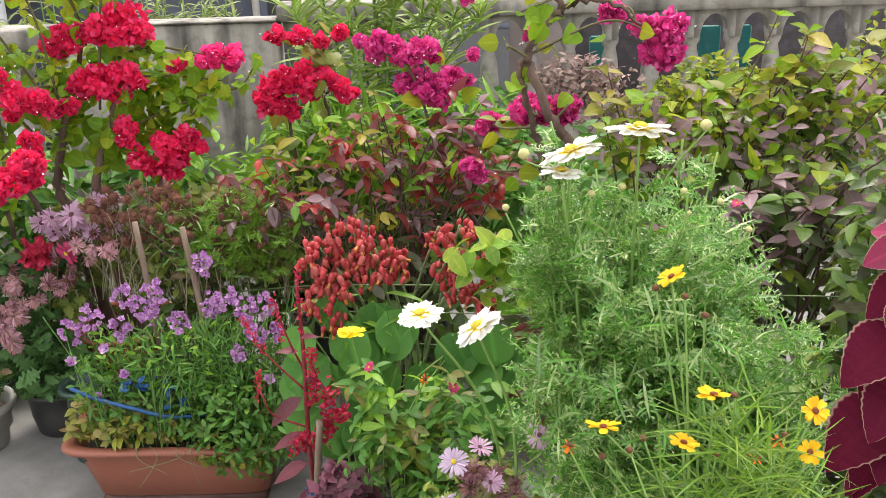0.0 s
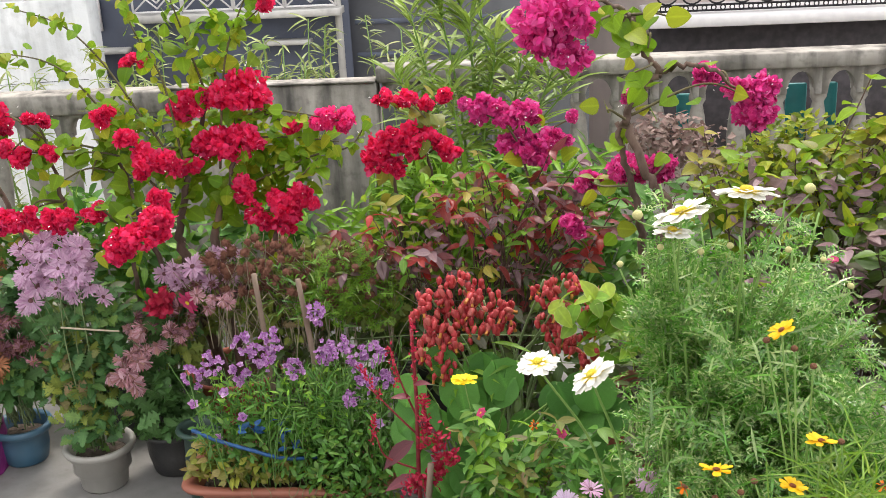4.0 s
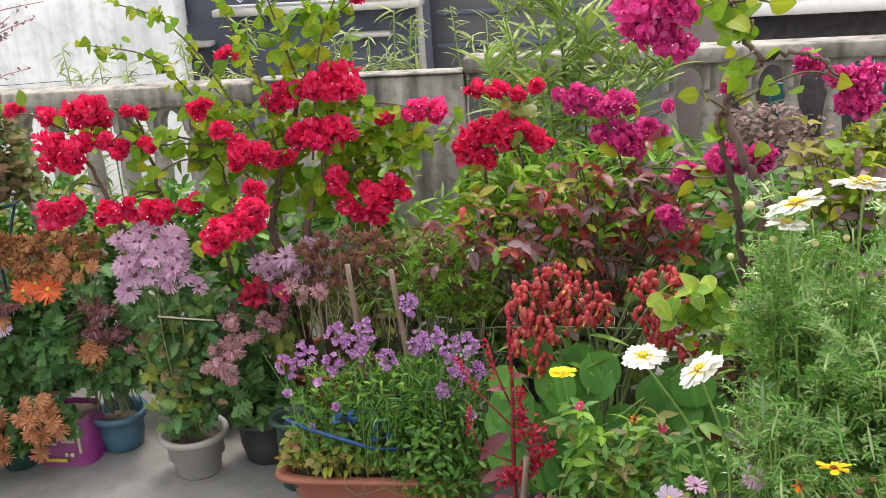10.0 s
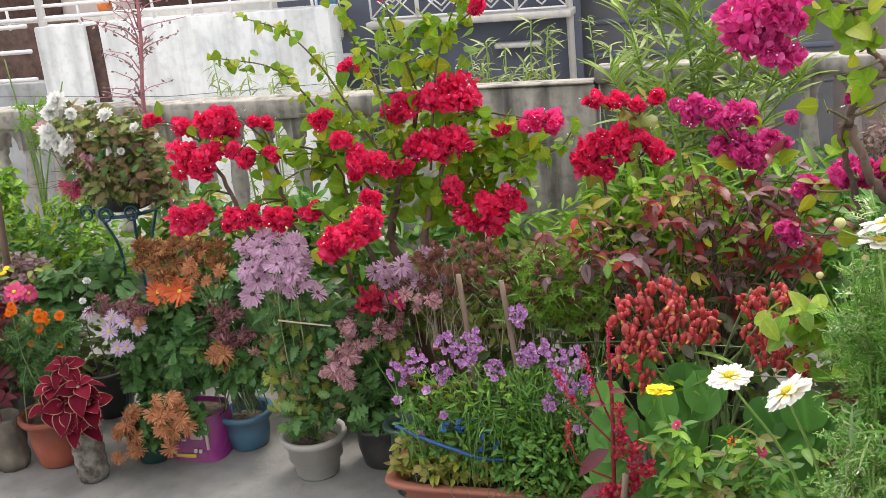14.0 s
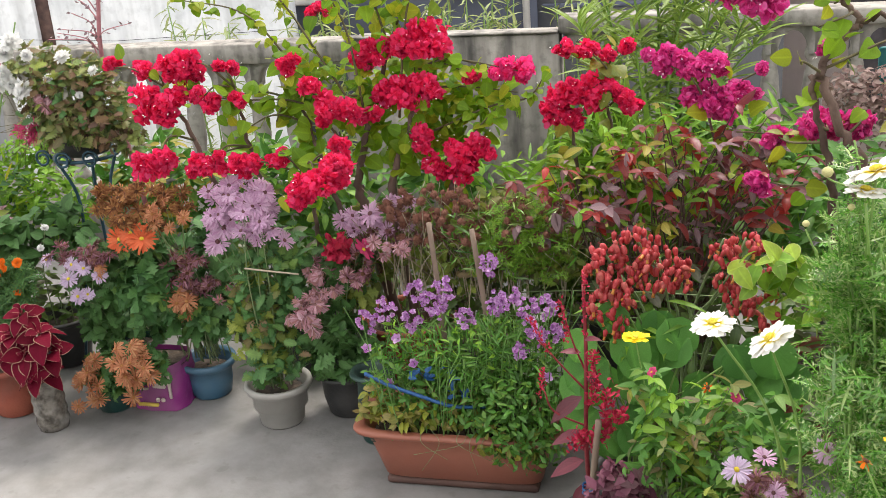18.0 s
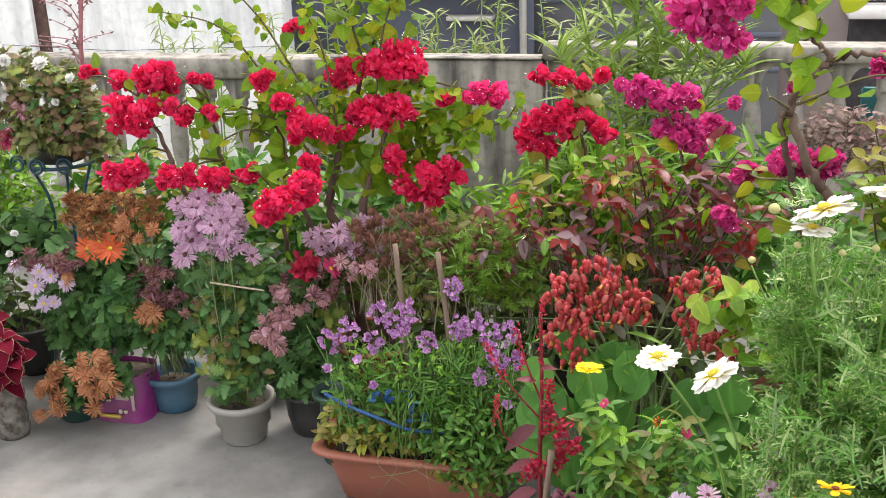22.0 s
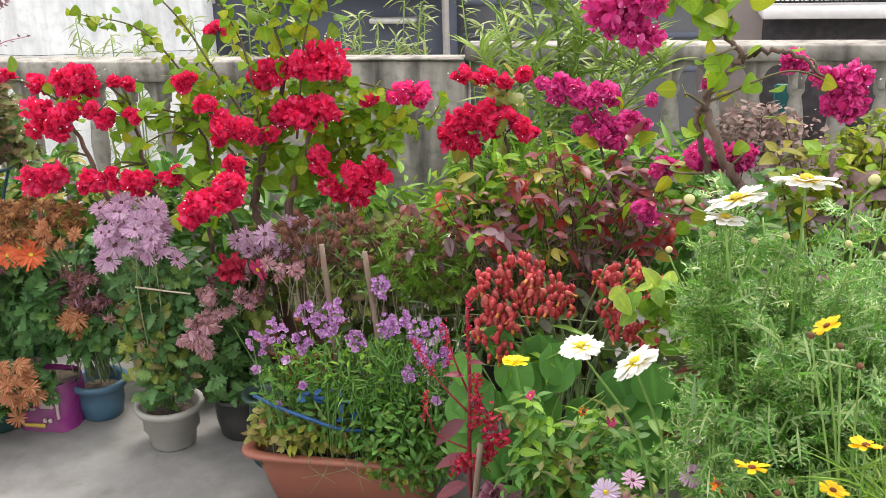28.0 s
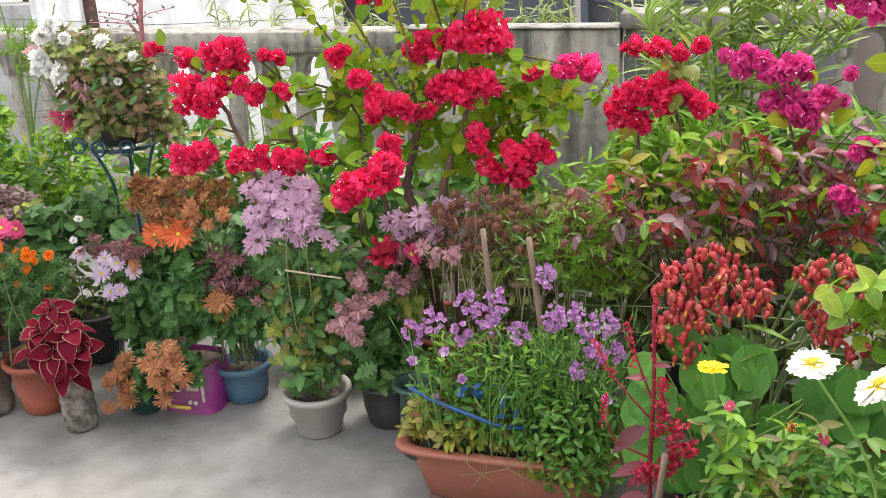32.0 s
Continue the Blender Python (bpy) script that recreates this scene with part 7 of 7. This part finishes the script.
part("foliage", foliage([((0.6, 1.72, 0.55), (0.16, 0.09, 0.16), 150), ((0.66, 1.7, 0.36), (0.11, 0.07, 0.1), 90), ((0.74, 1.66, 0.5), (0.1, 0.07, 0.2), 220), ((0.66, 1.64, 0.38), (0.14, 0.06, 0.12), 120)], S_SPOON, (0.025, 0.05)), L_PLANTER, zn)
flower(zn, "yellow", (0.483, 1.79, 0.778), 0.029, (0.03, 0.0, 1.0))
flower(zn, "wilted", (0.64, 1.72, 0.7), 0.016)
for p in ((0.52, 1.76, 0.71), (0.7, 1.72, 0.68)):
    flower(zn, "pinkzinnia", p, 0.013)
stems_to(zn, (0.55, 1.82, 0.3), [(0.485, 1.78, 0.77), (0.64, 1.72, 0.695), (0.52, 1.76, 0.705), (0.7, 1.72, 0.675)], 0.002, M_GREENSTEM)
mum("plum_leaf_plant", "dark plum-leaved plant at the foot of the stick", (0.44, 1.78), pot_of(0.09, 0.07, 0.15, M_BLACKPOT),
    [((0.445, 1.74, 0.36), (0.085, 0.06, 0.13), 190), ((0.46, 1.74, 0.26), (0.09, 0.06, 0.08), 100)], P_PLUM, [("mauve", [(0.46, 1.66, 0.36), (0.43, 1.66, 0.33)], 0.026, 0.1)], S_SMALL, (0.03, 0.05), group="", category="plant")
mum("leafy_seedling", "pale green seedlings near the stick", (0.33, 1.75), pot_of(0.08, 0.06, 0.12, M_BLACKPOT),
    [((0.31, 1.68, 0.28), (0.08, 0.06, 0.1), 80), ((0.34, 1.66, 0.36), (0.06, 0.04, 0.06), 24)], L_BRIGHT, [], S_OVATE, (0.04, 0.07), group="", category="plant", stem_mat=M_GREENSTEM)
mum("aster", "pale lilac asters with dry brown heads", (0.75, 1.55), pot_of(0.13, 0.1, 0.2, M_BLACKPOT),
    [((0.75, 1.5, 0.5), (0.14, 0.08, 0.16), 120)], L_MUMOLD,
    [("lilac", [(0.68, 1.45, 0.59), (0.74, 1.44, 0.56), (0.78, 1.45, 0.55), (0.7, 1.45, 0.67), (0.71, 1.44, 0.57)], 0.025, 0.1), ("mauve", [(0.75, 1.45, 0.7), (0.86, 1.44, 0.73), (0.77, 1.44, 0.63)], 0.024, 0.1), ("purpledry", scatter((0.77, 1.46, 0.6), (0.07, 0.04, 0.06), 14), 0.022, 0.2)], S_LOBED, (0.03, 0.05), group="")
mum("marigold", "low orange marigolds at the edge of the bed", (0.68, 1.42), pot_of(0.11, 0.08, 0.16, M_BLACKPOT),
    [((0.68, 1.4, 0.42), (0.16, 0.07, 0.12), 160)], L_MUM, [("marigold", [(0.58, 1.38, 0.56), (0.66, 1.38, 0.58), (0.82, 1.38, 0.57), (0.63, 1.38, 0.57)], 0.022, 0.1)], S_FEATHER, (0.05, 0.08), group="", category="flower")

# ---- crown daisy ----
cd = thing("crown_daisy", (1.0, 1.5, 0), "tall crown daisy with lacy green leaves, painted pale glints and white blooms", "flower")
round_pot(cd, (1.02, 1.55, 0), 0.17, 0.13, 0.28, M_BLACKPOT)
lf = Geo()
for i in range(92):
    x = RNG.uniform(0.835, 1.42)
    top = 1.27 + 0.05 * math.sin(17 * x) - 0.9 * max(0, x - 1.1) - 0.8 * max(0, 0.88 - x) - 0.55 * RNG.random()
    t = (x, RNG.uniform(1.28, 1.62), top)
    c = stalk((1.02 + (x - 1.02) * 0.45 + RNG.normal(0, 0.05), 1.52 + RNG.normal(0, 0.06), 0.22), t, 0.8, 0.03, 9)
    g = Geo()
    tube(g, c, 0.0055 if i % 4 == 0 else 0.0038, 0.002, 6)
    part("stem", g, M_GREENSTEM, cd)
    k = 36
    j = np.minimum((len(c) - 1 - np.abs(RNG.normal(0, 6.0, k))).astype(int).clip(3), len(c) - 1)
    a = RNG.random(k) * 6.28
    d = np.stack([np.cos(a), np.sin(a), 0.1 + 0.9 * RNG.random(k)], -1)
    lf.put(FEATHERS[i % 3], c[j] + RNG.normal(0, 0.01, (k, 3)), d, np.array([[0, -0.4, 1.0]]) + RNG.normal(0, 0.5, (k, 3)), 0.032 + 0.042 * RNG.random(k))
part("foliage", lf, L_LACE, cd, "finely cut green leaves, some in a pale tone painted as glints")
part("foliage", foliage([((1.05, 1.5, 0.8), (0.28, 0.12, 0.3), 200), ((1.05, 1.36, 0.62), (0.24, 0.1, 0.2), 160), ((1.02, 1.3, 0.88), (0.22, 0.07, 0.2), 200), ((1.2, 1.32, 0.85), (0.14, 0.07, 0.2), 110)], S_FEATHER, (0.05, 0.08), 0.0), L_LACE, cd)
blooms = [((1.018, 1.4, 1.322), 0.053, (0.05, 0.14, 1)), ((0.908, 1.4, 1.287), 0.048, (-0.28, 0.1, 1)), ((0.89, 1.38, 1.26), 0.036, (0.05, 0.08, 1)), ((0.651, 1.405, 1.0), 0.038, (-0.12, -0.15, 1)), ((0.749, 1.367, 0.992), 0.041, (-0.6, -0.1, 0.8))]
for p, r, nrm in blooms:
    flower(cd, "daisy", p, r, nrm)
    stems_to(cd, (1.0 + 0.6 * (p[0] - 1.0), 1.5, 0.3), [(p[0], p[1], p[2] - 0.01)], 0.0032, M_GREENSTEM, 0.02)
bud = Geo()
lathe(bud, [(0.01, -0.8), (0.5, -0.7), (0.95, -0.1), (0.85, 0.4), (0.5, 0.75), (0.02, 0.85)], n=10)
bud = bud.mesh("bud")
bud.materials.append(C_PALE)
spots = [(0.83, 1.29), (1.12, 1.33), (1.09, 1.22), (0.99, 1.23), (1.15, 1.2), (1.1, 1.18), (0.94, 1.22), (1.2, 1.15), (0.87, 1.23), (0.8, 1.2)]
for i, (x, z) in enumerate(spots):
    part("bud", bud, None, cd, "cream flower bud", facing((x, 1.38, z), (RNG.normal(0, 0.2), -0.1, 1), 0.0105 if i < 2 else 0.0068))
for x, z in spots:
    stems_to(cd, (x + (1.0 - x) * 0.3 + RNG.normal(0, 0.03), 1.45, z - 0.22), [(x, 1.38, z - 0.01)], 0.0022, M_GREENSTEM, 0.0)

# ---- coreopsis ----
co = thing("coreopsis", (1.13, 1.15, 0), "yellow coreopsis with narrow bright green leaves", "flower")
round_pot(co, (1.13, 1.2, 0), 0.13, 0.1, 0.22, M_BLACKPOT)
blooms = [(0.93, 1.1, 0.95, 0.025), (1.09, 1.1, 1.0, 0.025), (1.02, 1.1, 1.19, 0.022), (1.05, 1.1, 0.92, 0.023), (1.24, 1.1, 0.97, 0.022), (1.19, 1.1, 0.92, 0.016), (1.24, 1.1, 0.9, 0.02), (0.88, 1.1, 0.92, 0.018), (1.16, 1.1, 0.89, 0.013)]
for x, y, z, r in blooms:
    flower(co, "wilted" if r < 0.019 else "coreopsis", (x, y, z), r, (RNG.normal(0, 0.35), -0.8 if x > 1.22 else RNG.normal(0.12, 0.15), 1.0 if x < 1.22 else 0.7))
buds = [(0.97, 1.1, 0.91), (1.04, 1.1, 1.16), (1.0, 1.11, 1.17), (1.07, 1.1, 1.13), (1.12, 1.1, 1.0), (0.93, 1.1, 0.9), (1.1, 1.1, 0.9), (1.2, 1.1, 0.93), (0.99, 1.1, 0.93)]
sh = Geo()
sh.add(*sphere(0.006, 8, 5, 0.8))
sh = sh.mesh("seed_head")
sh.materials.append(C_BROWN)
for b in buds:
    part("seed_head", sh, None, co, "small brown seed head", Matrix.Translation(b))
stems_to(co, (1.13, 1.18, 0.2), [(x, y, z - 0.005) for x, y, z, r in blooms] + buds, 0.0022, M_GREENSTEM, 0.05)
g = Geo()
for cx, cy, cz in ((1.15, 1.12, 0.86), (1.1, 1.12, 0.8), (1.2, 1.12, 0.82), (1.14, 1.12, 0.72), (1.24, 1.12, 0.74), (1.06, 1.13, 0.7), (1.16, 1.12, 0.62), (1.12, 1.1, 0.92), (1.26, 1.13, 0.66), (1.08, 1.1, 0.6)):
    k = 46
    p = np.array([cx, cy, cz]) + RNG.normal(0, 0.022, (k, 3))
    d = np.stack([RNG.normal(0, 0.8, k), RNG.normal(-0.1, 0.7, k), 0.35 + 0.7 * RNG.random(k)], -1)
    g.put(S_BLADE, p, d, np.array([[0, -0.4, 0.8]]) + RNG.normal(0, 0.3, (k, 3)), 0.05 + 0.08 * RNG.random(k))
part("foliage", g, L_GRASS, co)
stems_to(co, (1.13, 1.18, 0.2), [(1.15, 1.12, 0.86), (1.1, 1.12, 0.8), (1.2, 1.12, 0.82), (1.12, 1.1, 0.92)], 0.003, M_GREENSTEM, 0.03)

# ---- large coleus on the right ----
big = thing("coleus", (1.47, 1.35, 0), "large plum-red coleus with ruffled pale edges", "coleus", "coleus plants")
round_pot(big, (1.47, 1.35, 0), 0.14, 0.1, 0.24, M_BLACKPOT)
places = []
for i in range(26):
    z = 0.72 + 0.42 * i / 25
    a = 2.4 * i + RNG.normal(0, 0.3)
    d = np.array([0.9 * math.cos(a), -0.55 + 0.35 * math.sin(a), RNG.uniform(-0.75, 0.15)])
    places.append(((1.465 + 0.035 * math.cos(a), 1.28 + 0.03 * math.sin(a), z), d, np.array([0.5 * math.cos(a), -0.6, 0.8]) + RNG.normal(0, 0.25, 3), RNG.uniform(0.075, 0.15)))
leaf_objects(big, L_COLEUSDARK, S_TOOTH, places)
stems_to(big, (1.47, 1.34, 0.2), [(1.475, 1.28, 1.1), (1.5, 1.28, 0.95)], 0.005, M_REDSTEM, 0.02)
coleus("coleus", "pink-tipped young coleus shoot", (1.5, 1.6), pot_of(0.1, 0.08, 0.2, M_BLACKPOT), [((1.44, 1.3, 1.175), 1.0)], L_COLEUSPINK, 0.075)

# ---- shrubs on the right ----
hb = thing("hibiscus", (1.35, 2.6, 0), "hibiscus shrub with mixed green and yellowing leaves", "shrub")
round_pot(hb, (1.35, 2.6, 0), 0.19, 0.15, 0.3, M_TERRAPOT)
twiggy(hb, (1.35, 2.58, 0.26), [((1.13, 2.42, 1.07), (0.12, 0.1, 0.12), 10), ((1.3, 2.4, 1.03), (0.15, 0.11, 0.12), 12), ((1.45, 2.4, 1.1), (0.16, 0.12, 0.13), 13), ((1.58, 2.38, 1.22), (0.14, 0.1, 0.13), 10), ((1.7, 2.35, 1.1), (0.16, 0.12, 0.2), 11)], 7, S_OVATE, (0.028, 0.085), [(L_HIB, 0.36), (L_BOUG, 0.2), (L_BOUGOLD, 0.14), (L_HIBDARK, 0.16), (L_BRONZEGREY, 0.14)], M_BARK, 0.5, 0.16, 0.003, 0.08, 0.4)
ds = thing("dark_shrub", (1.5, 2.3, 0), "glossy dark green shrub with greyish leaves", "shrub")
round_pot(ds, (1.5, 2.3, 0), 0.17, 0.13, 0.28, M_BLACKPOT)
twiggy(ds, (1.5, 2.28, 0.25), [((1.45, 2.1, 0.93), (0.2, 0.12, 0.12), 12), ((1.6, 2.1, 0.82), (0.18, 0.12, 0.2), 12), ((1.3, 2.1, 0.8), (0.18, 0.12, 0.15), 10), ((1.75, 2.0, 1.0), (0.15, 0.1, 0.2), 9), ((1.5, 1.85, 0.6), (0.2, 0.15, 0.2), 8)], 7, S_OVATE, (0.035, 0.08), [(L_HIBDARK, 0.44), (L_HIB, 0.3), (L_BRONZEGREY, 0.26)], M_BARK, 0.5, 0.16, 0.003, 0.08, 0.4)
part("foliage", foliage([((1.5, 2.25, 0.75), (0.3, 0.12, 0.3), 220), ((1.45, 1.75, 0.45), (0.25, 0.12, 0.3), 260), ((1.65, 1.6, 0.5), (0.2, 0.15, 0.4), 200), ((1.1, 1.95, 0.5), (0.25, 0.1, 0.35), 200), ((1.6, 2.45, 0.85), (0.4, 0.1, 0.3), 300), ((1.8, 1.9, 0.6), (0.25, 0.2, 0.5), 300), ((1.5, 1.5, 0.3), (0.3, 0.15, 0.25), 220)], S_OVATE, (0.05, 0.09)), L_HIBDARK, ds)
part("foliage", foliage([((1.35, 2.36, 0.98), (0.35, 0.08, 0.14), 170), ((1.6, 2.34, 1.06), (0.25, 0.08, 0.18), 110)], S_OVATE, (0.025, 0.05)), L_HIB, hb)
part("foliage", foliage([((1.3, 2.3, 1.08), (0.25, 0.08, 0.12), 60), ((1.6, 2.28, 1.12), (0.2, 0.08, 0.16), 60), ((1.5, 2.2, 0.95), (0.28, 0.08, 0.12), 40)], S_OVATE, (0.025, 0.05)), L_BOUG, hb)
part("foliage", foliage([((1.35, 2.26, 1.05), (0.3, 0.08, 0.14), 70), ((1.6, 2.22, 1.02), (0.25, 0.08, 0.18), 80)], S_LANCE, (0.03, 0.055)), L_BRONZEGREY, hb, "dull brownish leaves")
flower(ds, "pinkzinnia", (1.33, 1.96, 0.99), 0.012)
mum("dusty_shrub", "faded dusty pink shrub in front of the balusters", (1.15, 3.6), pot_of(0.17, 0.13, 0.28, M_BLACKPOT),
    [((1.14, 3.45, 0.93), (0.15, 0.1, 0.1), 380), ((1.25, 3.4, 0.85), (0.18, 0.1, 0.14), 260)], L_DUSTY, [], S_SMALL, (0.02, 0.035), 0.25, M_BARK, group="", category="shrub")
mum("small_leaf_shrub", "fine-leaved green shrub along the parapet", (1.75, 3.5), pot_of(0.19, 0.15, 0.3, M_BLACKPOT),
    [((1.6, 3.4, 0.86), (0.22, 0.12, 0.16), 600), ((1.95, 3.3, 0.86), (0.25, 0.12, 0.2), 650), ((2.2, 3.2, 0.9), (0.25, 0.15, 0.35), 600), ((1.5, 3.4, 0.75), (0.3, 0.12, 0.2), 400)], L_HIB, [], S_SMALL, (0.025, 0.045), 0.25, M_BARK, group="", category="shrub")
for x, z in ((1.33, 0.94), (1.8, 0.97), (1.93, 0.97)):
    g = Geo()
    box(g, x - 0.045, x + 0.045, 4.36, 4.38, z - 0.3, z - 0.035, 0.006)
    single("teal_board", g, M_TEAL, "teal board standing beyond the balusters", "board", "teal boards", smooth=False)
